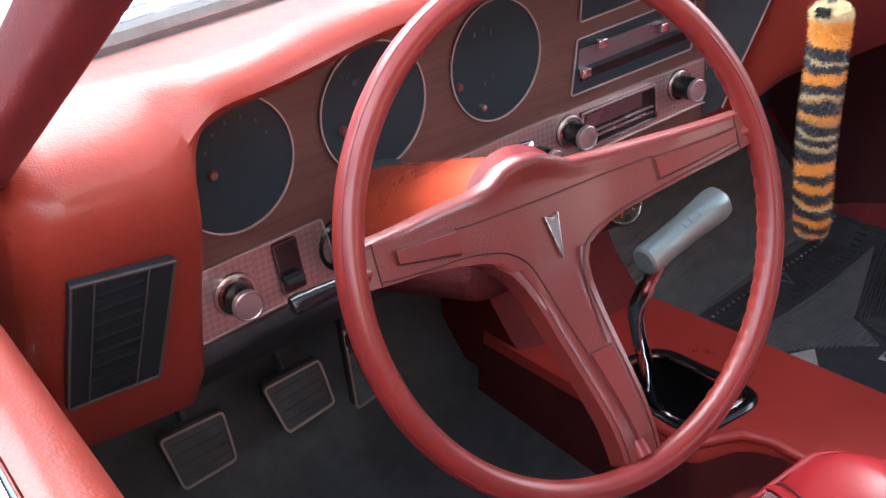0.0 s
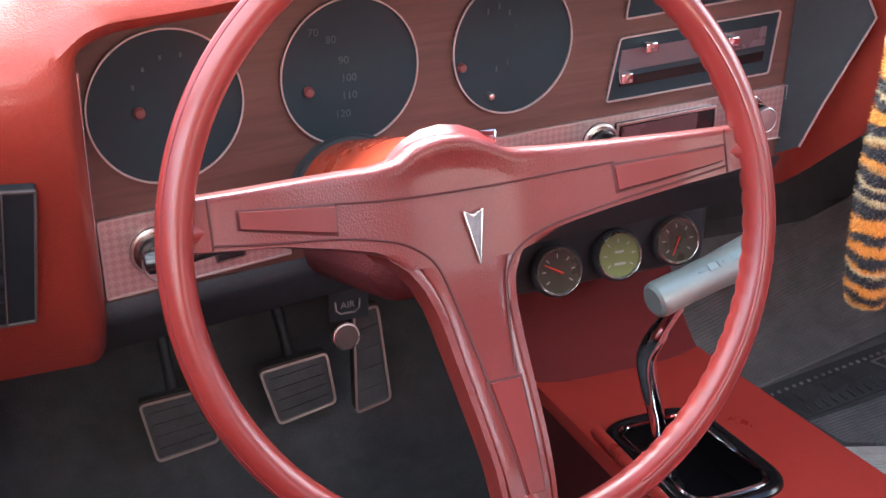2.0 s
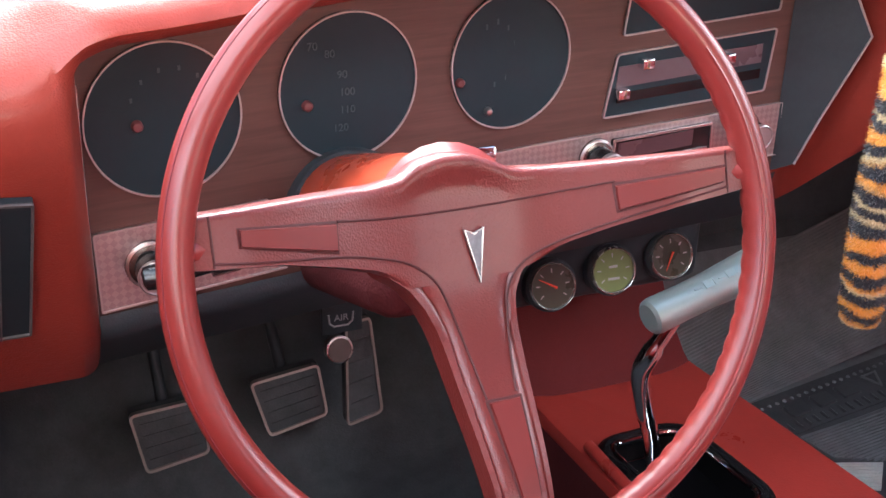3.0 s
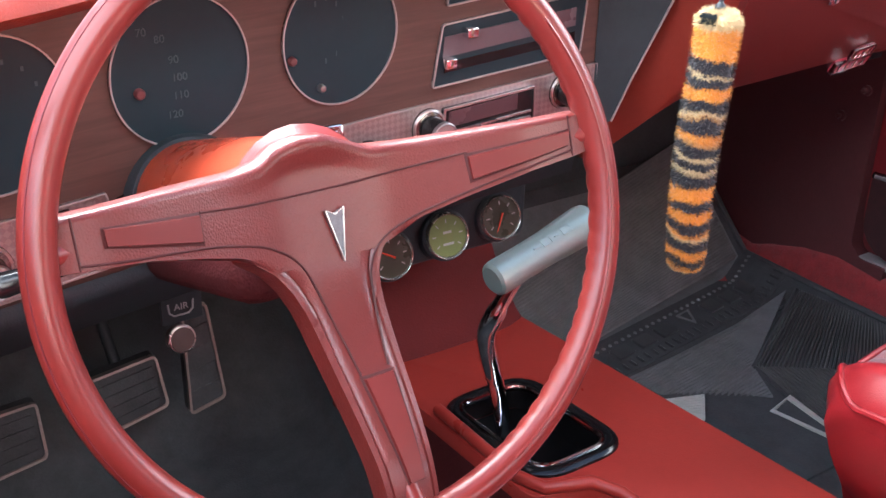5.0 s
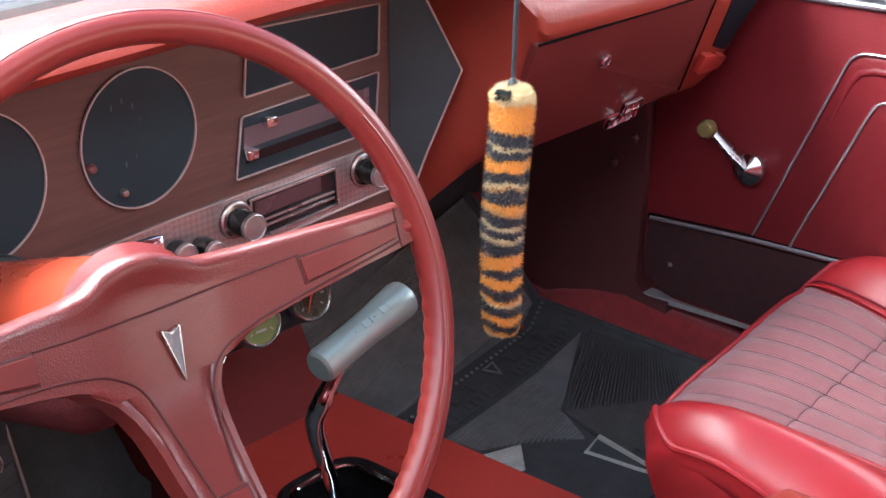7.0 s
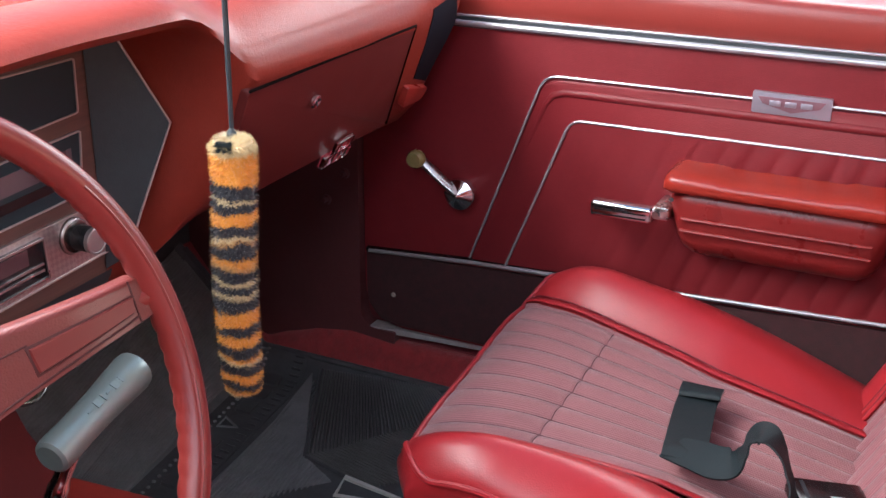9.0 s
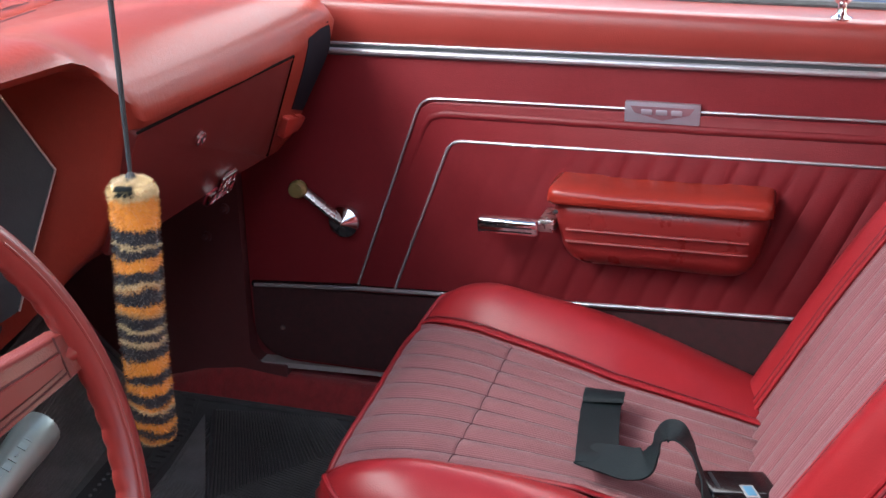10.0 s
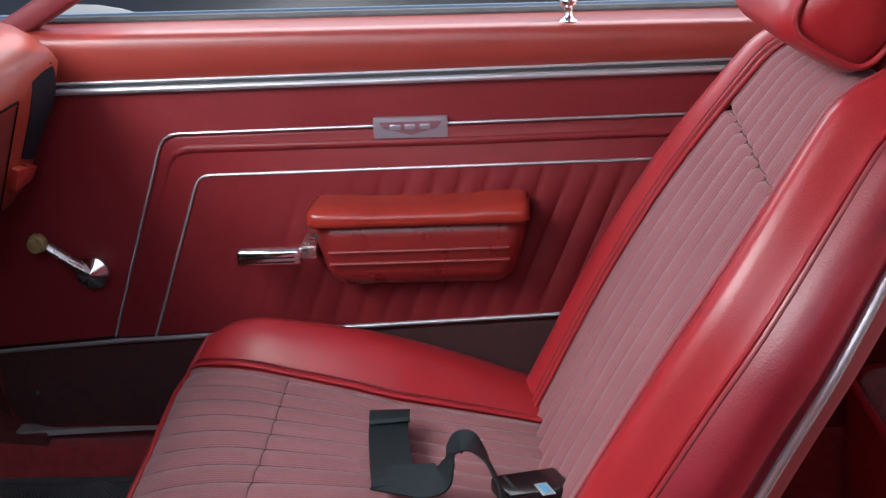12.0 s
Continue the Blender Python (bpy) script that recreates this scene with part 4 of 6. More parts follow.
# moulded lines: one along the bar, one down each side of the lower spoke


def cover(u, v, o=0.0):
    return on_wheel(u, v, dish(u * smooth01(-0.075, -0.018, v), 0.02 if v > -0.02 else v) + o)


LINES = ([(-0.084, 0.0246), (-0.051, 0.0212), (-0.0136, 0.0200), (0.0233, 0.0205), (0.0583, 0.0227), (0.0912, 0.0250)],
         [(-0.1575, 0.0140), (-0.1325, 0.0105), (-0.084, 0.0046), (-0.058, -0.0010), (-0.0396, -0.0075), (-0.0240, -0.0205), (-0.0165, -0.041), (-0.0108, -0.0685), (-0.0072, -0.0918)],
         [(0.1575, 0.0140), (0.1215, 0.0075), (0.0881, 0.0005), (0.0549, -0.0078), (0.0334, -0.0172), (0.0220, -0.0310), (0.0175, -0.0535), (0.0122, -0.0900)])
# dark tubes paint the shade of each groove
for run in LINES:
    part("moulded_line", tube([cover(p.x, p.y, 0.0002) for p in spline([(u, v, 0) for u, v in run], 90)], 0.00075, 6), GROOVE_SHADE, wheel)
for u in (-0.1575, 0.1575):
    part("moulded_line", tube([cover(u, lerp(interp(u, LO), interp(u, UP), f), 0.0001) for f in np.linspace(0.06, 0.94, 9)], 0.0007, 6), GROOVE_SHADE, wheel)
# smooth inset pads
insets = ([(-0.142, 0.0295), (-0.085, 0.0235), (-0.086, 0.0085), (-0.142, 0.0205)], [(0.091, 0.0225), (0.1555, 0.0265), (0.1535, 0.0175), (0.092, 0.0075)],
          [(-0.0065, -0.0935), (0.0135, -0.0935), (0.0115, -0.1565), (0.0010, -0.1570)])
for q in insets:
    A, B, C, D = (Vector(p) for p in q)
    across = abs(A.x - B.x) > abs(A.y - D.y)

    def cell(f, g):
        """f along the pad's length, g across it."""
        return lerp(lerp(A, B, f), lerp(D, C, f), g) if across else lerp(lerp(A, D, f), lerp(B, C, f), g)

    for name, ext, hgt, m_, lab in (("inset_groove", 0.0014, 0.0004, GROOVE_SHADE, ""), ("inset_pad", 0.0, 0.0026, RED_INSET, "smooth red inset pad")):
        length, width = (cell(1, 0.5) - cell(0, 0.5)).length, (cell(0.5, 1) - cell(0.5, 0)).length
        rows = []
        for f in [0.0, 0.0] + list(np.linspace(0, 1, 15)) + [1.0, 1.0]:
            row = []
            k = len(rows)
            end = k == 0 or k == 18
            for g, o in ((0.0, -0.003), (0.0, hgt * 0.4), (0.04, hgt), (0.5, hgt), (0.96, hgt), (1.0, hgt * 0.4), (1.0, -0.003)):
                p = cell(f + (f - 0.5) * 2 * ext / length, g + (g - 0.5) * 2 * ext / width)
                row.append(cover(p.x, p.y, -0.003 if end else o))
            rows.append(row)
        part(name, loft(rows), m_, wheel, lab, smooth=35)


def on_hub(u, v, o):
    return on_wheel(u, v, dish(0.0, 0.0) + 0.0004 + o)


EMBLEM_FILL = mat("dull_silver_emblem", (0.24, 0.24, 0.25), 0.5, metal=0.6, vary=0.25, scale=200)
arrow = [(-0.0035, 0.0075), (0.0030, 0.0048), (0.0095, 0.0080), (0.0040, -0.0250)]
part("emblem", prism(arrow, on_hub, 0.0, 0.0022, 0.0008), EMBLEM_FILL, wheel, "silver arrowhead emblem", smooth=0)
part("emblem_rim", ring(arrow, on_hub, 0.0010, 0.0, 0.0032), CHROME_SOFT, wheel, "bright rim of the emblem", smooth=0)
part("spoke_boss", tube([on_wheel(0.0, 0.010, -0.056), on_wheel(0.0, 0.010, -0.075)], [0.034, 0.050], 24), RED_WHEEL, wheel, "red boss under the spokes")
for s in (-1, 1):
    part("spoke_arm", tube([on_wheel(s * 0.04, 0.022, -0.060), on_wheel(s * 0.10, 0.022, -0.040), on_wheel(s * 0.172, 0.022, -0.008)], 0.0070, 10), RED_WHEEL, wheel)
part("spoke_arm", tube([on_wheel(0.002, -0.03, -0.060), on_wheel(0.002, -0.10, -0.040), on_wheel(0.003, -0.172, -0.006)], 0.0070, 10), RED_WHEEL, wheel)

column = thing("steering_column", on_wheel(0, 0, -0.30), "orange-red moulded steering column shroud behind the wheel", "steering column")
CD = -WN
prof = [(0.070, 0.036), (0.072, 0.042), (0.080, 0.045), (0.13, 0.047), (0.20, 0.048), (0.30, 0.047), (0.36, 0.045)]
part("shroud", lathe(on_wheel(0.0, 0.006, 0), CD, prof, 40), RED_COLUMN, column, "glossy orange-red column shroud", smooth=40)
part("collar", lathe(on_wheel(0.0, 0.006, 0), CD, [(0.27, 0.050), (0.275, 0.053), (0.32, 0.053), (0.325, 0.048)], 40), BLACK, column, "black collar where the column enters the dash")
# the cover's underside shade is in its dark colour
part("lower_cover", rbox(-0.045, 0.045, -0.10, 0.10, -0.022, 0.02, 0.02, 4, m=basis(on_wheel(-0.003, -0.028, -0.19), WU, CD, WV)), RED_SHADED, column, "lower column cover coloured dark red for its shaded underside")
part("hazard_switch", rbox(-0.020, 0.006, -0.006, 0.006, -0.004, 0.006, 0.002, m=basis(on_wheel(0.052, 0.046, -0.125), WU, CD, WV)), CHROME, column, "small chrome switch on the shroud")
STALK = mat("dull_stalk_metal", (0.07, 0.075, 0.08), 0.4, metal=0.6, vary=0.1)
stalk = part("indicator_stalk", tube([(-0.430, 0.060, 0.652), (-0.49, 0.0648, 0.6445), (-0.530, 0.0680, 0.6395)], [0.0036, 0.0036, 0.0042], 10), STALK, column, "dark indicator stalk")
part("stalk_tip", tube([(-0.500, 0.0656, 0.6432), (-0.535, 0.0684, 0.6389), (-0.562, 0.0706, 0.6355), (-0.566, 0.0709, 0.6350), (-0.5675, 0.0710, 0.6348)], [0.0040, 0.0056, 0.0074, 0.0068, 0.004], 16), BLACK_GLOSS, stalk, "black stalk tip")

# ---------------- centre console and gear lever
console = thing("center_console", (0.0, 0.1, 0.11), "orange-red moulded centre console over the tunnel", "center console")
out = rounded([(-0.120, 0.50), (0.098, 0.50), (0.108, 0.30), (0.126, -0.06), (0.130, -0.46), (-0.045, -0.46), (-0.040, 0.070), (-0.060, 0.112), (-0.120, 0.128)], [0.01, 0.01, 0, 0, 0.02, 0.02, 0.02, 0.02, 0.015], 4)
hole = rounded([(-0.100, 0.312), (0.012, 0.312), (0.014, 0.146), (-0.098, 0.146)], 0.030, 6)


def con_z(y):
    return 0.262 - 0.02 * smooth01(0.0, 0.5, y)


bm = bmesh.new()
edges = []
for loop in (out, hole):
    vs = [bm.verts.new((x, y, con_z(y))) for x, y in loop]
    for i in range(len(vs)):
        edges.append(bm.edges.new((vs[i], vs[(i + 1) % len(vs)])))
bmesh.ops.triangle_fill(bm, use_beauty=True, edges=edges)
rim_edges = edges[:len(out)]
ext = bmesh.ops.extrude_edge_only(bm, edges=rim_edges)
for v in [g for g in ext["geom"] if isinstance(g, bmesh.types.BMVert)]:
    v.co.z = 0.10
    v.co.x += 0.012 * (1 if v.co.x > 0 else -1)
bmesh.ops.bevel(bm, geom=[e for e in rim_edges if e.is_valid], offset=0.010, segments=3, affect="EDGES", profile=0.5, clamp_overlap=True)
part("body", bm, RED_PLASTIC, console, "orange-red moulded console body", smooth=35)
# added dark skin on the driver-facing side: its shade put into colour
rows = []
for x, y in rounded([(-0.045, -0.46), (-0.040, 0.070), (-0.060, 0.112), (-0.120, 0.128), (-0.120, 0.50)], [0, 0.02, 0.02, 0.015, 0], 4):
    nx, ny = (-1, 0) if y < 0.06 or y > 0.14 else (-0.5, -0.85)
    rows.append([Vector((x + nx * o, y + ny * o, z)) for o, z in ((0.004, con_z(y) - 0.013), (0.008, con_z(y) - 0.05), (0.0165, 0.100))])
part("side_shade_skin", loft(rows), RED_SHADED, console, "dark maroon skin put in for the shade on the console side", smooth=60)
# raised lip beside the lever plate
part("edge_lip", tube([(-0.112, 0.30, 0.258), (-0.114, 0.16, 0.262), (-0.105, 0.128, 0.265), (-0.062, 0.110, 0.266), (-0.045, 0.085, 0.262), (-0.038, 0.02, 0.258)], 0.0065, 10), RED_PLASTIC, console, "raised rounded console edge")
rows = []
for x in np.linspace(-0.115, 0.100, 9):
    e = 0.010 * (abs(x + 0.008) / 0.108) ** 4
    rows.append([Vector((x, y, z - e)) for y, z in ((0.40, 0.236), (0.44, 0.262), (0.48, 0.30), (0.515, 0.36), (0.53, 0.43))])
part("front_riser", loft(rows), RED_RISER, console, "dark red console front rising to the dash", smooth=60)
for sx in (-0.115, 0.100):
    bm = bmesh.new()
    vs = [bm.verts.new((sx, y, z)) for y, z in ((0.40, 0.20), (0.40, 0.228), (0.44, 0.252), (0.48, 0.29), (0.515, 0.35), (0.53, 0.42), (0.60, 0.42), (0.60, 0.10), (0.42, 0.10))]
    bm.faces.new(vs)
    part("riser_side", bm, RED_RISER, console, "", smooth=0)
part("riser_back", rbox(-0.113, 0.098, 0.53, 0.60, 0.10, 0.42, 0.01), RED_RISER, console)
rows = []
for y in np.linspace(-0.455, -0.062, 30):
    end = max(0.0, 1 - (y + 0.455) / 0.03)
    top = float(np.interp(y, (-0.455, -0.30, -0.24, -0.19, -0.158, -0.135, -0.11, -0.085, -0.062), (0.335, 0.362, 0.383, 0.398, 0.397, 0.375, 0.332, 0.288, 0.258))) - 0.05 * (1 - math.sqrt(max(0, 1 - end * end)))
    row = []
    for a in np.linspace(0, math.pi, 17):
        cx, sz = math.cos(a), math.sin(a)
        row.append(Vector((0.045 + 0.082 * math.copysign(abs(cx) ** 0.45, cx), y, 0.240 + (top - 0.240) * abs(sz) ** 0.45)))
    rows.append(row)
part("armrest_lid", loft(rows, False, True), RED_PAD, console, "padded red console lid with grained vinyl", smooth=80)

shifter = thing("gear_shifter", (-0.045, 0.23, 0.235), "chrome gear lever with brushed T-handle in black bezel", "gear shifter")


def flat(x, y, o):
    return Vector((x, y, con_z(y) + o))


part("bezel", tube([flat(x, y, -0.001) for x, y in rounded([(-0.099, 0.311), (0.011, 0.311), (0.013, 0.147), (-0.097, 0.147)], 0.036, 8)], 0.0085, 12, True, squash=0.8), BLACK_GLOSS, shifter, "gloss black lever surround", smooth=30)
part("chrome_ring", tube([flat(x, y, 0.0025) for x, y in rounded([(-0.090, 0.303), (0.002, 0.303), (0.004, 0.156), (-0.088, 0.156)], 0.026, 6)], 0.0032, 8, True), CHROME_LEVER, shifter, "chrome ring inside the surround")
well = rounded([(-0.100, 0.312), (0.012, 0.312), (0.014, 0.146), (-0.098, 0.146)], 0.030, 6)
rows = [[Vector((x, y, con_z(y) + 0.001)) for x, y in well], [Vector((x * 0.94 - 0.002, y, 0.215)) for x, y in well]]
part("well", loft(rows, True, False), WELL_BLACK, shifter, "black well wall", smooth=30)
part("well_floor", prism(well, lambda x, y, o: Vector((x, y, 0.214 + o)), -0.004, 0.0), WELL_BLACK, shifter, "gloss black well floor", smooth=30)
for x, y in ((-0.03, 0.185), (-0.018, 0.172)):
    part("clip", tube([(x, y, 0.216), (x + 0.014, y - 0.004, 0.226), (x + 0.022, y - 0.008, 0.218)], 0.004, 8), DARK_CHROME, shifter)
stick = spline([(-0.104, 0.187, 0.468), (-0.119, 0.199, 0.425), (-0.121, 0.209, 0.398), (-0.106, 0.220, 0.355), (-0.090, 0.228, 0.315), (-0.072, 0.237, 0.255), (-0.062, 0.241, 0.214)], 40)
part("stick", tube(stick, [0.0075] * 6 + [0.0095] * 18 + [0.0085] * 17, 14), CHROME_LEVER, shifter, "bent chrome lever")
part("stick_boot", lathe((-0.062, 0.241, 0.214), (0, 0, 1), [(0, 0.022), (0.006, 0.020), (0.012, 0.012), (0.018, 0.011)], 20), BLACK_GLOSS, shifter)
ka, kb = Vector((-0.141, 0.178, 0.474)), Vector((-0.022, 0.190, 0.4985))
kk = [0.0, 0.02, 0.06, 0.3, 0.55, 0.75, 0.93, 0.98, 1.0]
kr = [0.0125, 0.0155, 0.0165, 0.0158, 0.0162, 0.0178, 0.0190, 0.0180, 0.0150]
handle = part("handle", tube([lerp(ka, kb, f) for f in kk], kr, 28), BRUSHED, shifter, "brushed aluminium T-handle", smooth=35)
kt = (kb - ka).normalized()
kup = Vector((0, -0.55, 0.83))
kup = (kup - kt * kup.dot(kt)).normalized()
kw = kup.cross(kt)
for k, (f, w, h) in enumerate(((0.40, 0.010, 0.0016), (0.47, 0.006, 0.0070), (0.535, 0.0016, 0.007), (0.60, 0.007, 0.0016), (0.67, 0.006, 0.0070), (0.735, 0.0016, 0.0066))):
    c = lerp(ka, kb, f) + kup * (0.0159 + 0.0018 * f)
    part("engraved_bar", rbox(-w / 2, w / 2, -h / 2, h / 2, -0.0006, 0.0006, 0, m=basis(c, kt, -kw, kup)), BRUSHED, handle, "engraved mark, unreadable")

# ---------------- under-dash gauges
pod = thing("gauge_pod", (-0.047, 0.44, 0.44), "black under-dash pod with three small round gauges", "gauge pod")
# olive sheen of the outer gauge faces is in their base colour
OLIVE_SHEEN = mat("olive_sheen_dial", (0.030, 0.034, 0.020), 0.3, vary=0.2)
part("housing", rbox(-0.170, 0.078, 0.400, 0.47, 0.372, 0.452, 0.014, 3), BLACK, pod, "black pod housing", smooth=40)
for k, (x, y, z, fm, rm, ang) in enumerate(((-0.121, 0.382, 0.407, OLIVE_SHEEN, BEZEL, 150), (-0.047, 0.385, 0.411, GREEN_SHEEN, BEZEL, 200), (0.028, 0.389, 0.414, OLIVE_SHEEN, BEZEL, 245))):
    ax = Vector((-0.10, -1, 0.28)).normalized()
    o = Vector((x, y, z))
    cup = part("gauge_cup", lathe(o - ax * 0.03, ax, [(0, 0.0285), (0.028, 0.0285), (0.030, 0.026), (0.030, 0)], 32), BLACK, pod, "black gauge cup", smooth=35)
    part("gauge_bezel", lathe(o, ax, [(-0.001, 0.0262), (0.003, 0.0258), (0.005, 0.0248), (0.004, 0.0232), (0.001, 0.0228)], 36), rm, cup, "bright round bezel", smooth=60)
    part("gauge_face", lathe(o, ax, [(0.0, 0.0232), (0.0016, 0.0232), (0.0016, 0)], 32), fm, cup, "dark gauge face", smooth=35)
    u = Vector((1, 0, 0))
    u = (u - ax * u.dot(ax)).normalized()
    w = ax.cross(u)
    for j in range(7):
        g = radians(220 - j * 43)
        c = o + ax * 0.0021 + u * 0.0165 * math.cos(g) + w * 0.0165 * math.sin(g)
        part("gauge_tick", rbox(-0.0006, 0.0006, -0.0022, 0.0022, -0.0002, 0.0002, 0, m=basis(c, u, w, ax) @ pose(0, 0, 0, 0, 0, math.degrees(g) - 90)), WHITE_INK, cup)
    g = radians(ang)
    tip = o + ax * 0.0030 + (u * math.cos(g) + w * math.sin(g)) * 0.0175
    tail = o + ax * 0.0030 - (u * math.cos(g) + w * math.sin(g)) * 0.005
    if k != 1:
        part("needle", tube([tail, tip], [0.0013, 0.0004], 6), RED_NEEDLE, cup, "orange-red needle")
    else:
        for zz, ww in ((0.004, 0.010), (-0.009, 0.013)):
            part("gauge_mark", rbox(-ww / 2, ww / 2, -0.0013, 0.0013, -0.0002, 0.0002, 0, m=basis(o + ax * 0.0021 + w * zz, u, w, ax)), WHITE_INK, cup, "small unreadable lettering")

# ---------------- air knob, pedals
airk = thing("air_vent_knob", (-0.345, 0.43, 0.40), "dull round pull knob below its AIR label", "pull knob")
part("bracket", rbox(-0.358, -0.315, 0.424, 0.430, 0.372, 0.430, 0.002), BLACK, airk, "black label bracket")
text_part("lettering", "AIR", 0.0100, basis((-0.338, 0.4225, 0.3905), (1, 0, 0), (0, 0, 1), (0, -1, 0)), WHITE_INK, airk, "white AIR lettering")
part("label_frame", tube([(-0.3515, 0.422, 0.396), (-0.3505, 0.422, 0.386), (-0.346, 0.422, 0.382), (-0.331, 0.422, 0.382), (-0.3265, 0.422, 0.386), (-0.3255, 0.422, 0.396)], 0.0011, 6), WHITE_INK, airk, "white label border")
part("pull", lathe((-0.347, 0.43, 0.358), (0.05, -1, 0.25), [(0, 0.006), (0.012, 0.006), (0.014, 0.0135), (0.024, 0.0142), (0.027, 0.012), (0.0275, 0)], 28), mat("dull_brown_knob", (0.095, 0.062, 0.056), 0.45), airk, "dull brownish knob", smooth=40)
part("knob_rim", lathe((-0.347, 0.43, 0.358), (0.05, -1, 0.25), [(0.0235, 0.0146), (0.026, 0.0140), (0.0265, 0.0125)], 28), CHROME_SOFT, airk)


PEDAL_RIM = mat("worn_pedal_rim", (0.34, 0.28, 0.26), 0.4, metal=0.7, vary=0.2)


def pedal(name, quad, y0, label, slope=0.35, arm=None):
    """A rubber pad with bright rim on its arm; quad in x, z."""
    zc = sum(p[1] for p in quad) / 4
    t = thing(name, (sum(p[0] for p in quad) / 4, y0, zc), label, "pedal", "foot pedals")

    def lay(u, v, o):
        return Vector((u, y0 + (v - zc) * slope - o, v))

    pts = rounded(quad, 0.008, 4)
    part("pad", prism(pts, lay, -0.010, 0.004, 0.002), RUBBER, t, "black rubber pad", smooth=40)
    part("bright_rim", ring(pts, lay, 0.003, 0.0, 0.0065), PEDAL_RIM, t, "thin bright pedal rim", smooth=30)
    for k in range(4):
        f = (k + 1) / 5
        a, b = lerp(Vector(quad[0]), Vector(quad[3]), f), lerp(Vector(quad[1]), Vector(quad[2]), f)
        part("rib", tube([lay(*lerp(a, b, 0.10), 0.0045), lay(*lerp(a, b, 0.90), 0.0045)], 0.0012, 6), RUBBER, t)
    if arm:
        part("arm", tube([lay(*lerp(Vector(quad[0]), Vector(quad[2]), 0.5), -0.012)] + arm, 0.007, 10), BLACK, t, "black pedal arm")
    return t


pedal("clutch_pedal", [(-0.541, 0.226), (-0.455, 0.230), (-0.456, 0.168), (-0.530, 0.159)], 0.575, "black rubber clutch pedal with thin bright rim", arm=[(-0.50, 0.66, 0.30), (-0.50, 0.68, 0.50)])
pedal("brake_pedal", [(-0.402, 0.238), (-0.317, 0.246), (-0.313, 0.186), (-0.387, 0.174)], 0.575, "black rubber brake pedal with thin bright rim", arm=[(-0.36, 0.66, 0.30), (-0.36, 0.68, 0.50)])
pedal("accelerator_pedal", [(-0.290, 0.303), (-0.258, 0.308), (-0.253, 0.192), (-0.300, 0.183)], 0.553, "long black rubber accelerator pedal with bright rim", 0.25, arm=[(-0.27, 0.70, 0.34)])
# ---------------- passenger door
def on_door(y, z, o=0.0):
    return Vector((0.700 - o, y, z))


door = thing("door_1", (0.75, -0.15, 0.20), "red vinyl passenger door with bright trim and armrest", "car door", kind="structure")
outline = rounded([(0.378, 0.735), (0.378, 0.205), (-0.71, 0.205), (-0.71, 0.735)], [0.005, 0.075, 0.01, 0.01], 10)
part("panel", prism(outline, on_door, -0.05, 0.0, 0.004), RED_DOOR, door, "deep red vinyl door card", smooth=40)
part("outer_skin", rbox(0.782, 0.812, -0.71, 0.37, 0.0, 0.742, 0.006), PAINT_WHITE, door, "pale painted outer door skin")
# rolled top cap
def cap_lift(y):
    return 0.004 - 0.021 * (0.372 - y) / 1.08


def run_of(section):
    """A strip of the given x, z section along the falling top of the door."""
    return loft([[Vector((x, y, z + cap_lift(y))) for x, z in section] for y in np.linspace(0.372, -0.71, 16)], True, True)


rows = []
for y in np.linspace(0.372, -0.71, 16):
    rows.append([Vector((x, y, z + cap_lift(y) * smooth01(0.700, 0.745, z))) for x, z in ((0.700, 0.700), (0.695, 0.710), (0.6915, 0.726), (0.6905, 0.744), (0.6915, 0.7535), (0.6945, 0.7595), (0.7005, 0.7630), (0.710, 0.7648), (0.735, 0.7670), (0.768, 0.7690), (0.770, 0.74))])
part("top_cap", loft(rows, False, True), RED_CAP, door, "rounded grained red door top", smooth=60)
part("window_seal", run_of([(0.766, 0.745), (0.766, 0.772), (0.770, 0.776), (0.783, 0.776), (0.784, 0.745)]), RUBBER, door, "black window seal")
part("window_strip", run_of([(0.785, 0.745), (0.785, 0.774), (0.789, 0.778), (0.797, 0.778), (0.800, 0.774), (0.800, 0.745)]), CHROME, door, "bright strip outside the window")


def strip_along(name, pts, r, label, squash=1.0):
    return part(name, tube(pts, r, 8, squash=squash), DOOR_LINE, door, label, smooth=60)


part("upper_moulding", prism([(0.371, 0.686), (0.371, 0.704), (-0.71, 0.702), (-0.71, 0.684)], on_door, 0.0, 0.003, 0.001), BLACK, door, "dark backing of the chrome moulding", smooth=30)
strip_along("chrome_moulding", [on_door(0.370, 0.6925, 0.004), on_door(-0.705, 0.689, 0.004)], 0.0048, "long chrome door moulding")
strip_along("chrome_moulding", [on_door(0.370, 0.7030, 0.003), on_door(-0.705, 0.700, 0.003)], 0.0022, "fine upper chrome line")
# stepped fields of the card
outer = [(0.198, 0.346), (0.092, 0.632), (-0.70, 0.634), (-0.70, 0.374)]
outer_r = rounded(outer, [0.001, 0.022, 0.001, 0.001], 6)
inner = [(0.138, 0.348), (0.050, 0.576), (-0.70, 0.578), (-0.70, 0.374)]
inner_r = rounded(inner, [0.001, 0.018, 0.001, 0.001], 6)
part("raised_field", prism([(p[0] * 1.0 - (0.004 if p[0] > 0 else 0), p[1] - 0.004) for p in outer_r], on_door, 0.0, 0.006, 0.005, 3), RED_DOOR, door, "raised border of the door card", smooth=60)
part("trim_line", tube([on_door(*p, 0.003) for p in outer_r[:len(outer_r) - 7]] + [on_door(-0.70, 0.634, 0.003)], 0.0019, 8), DOOR_LINE, door, "thin chrome trim line")
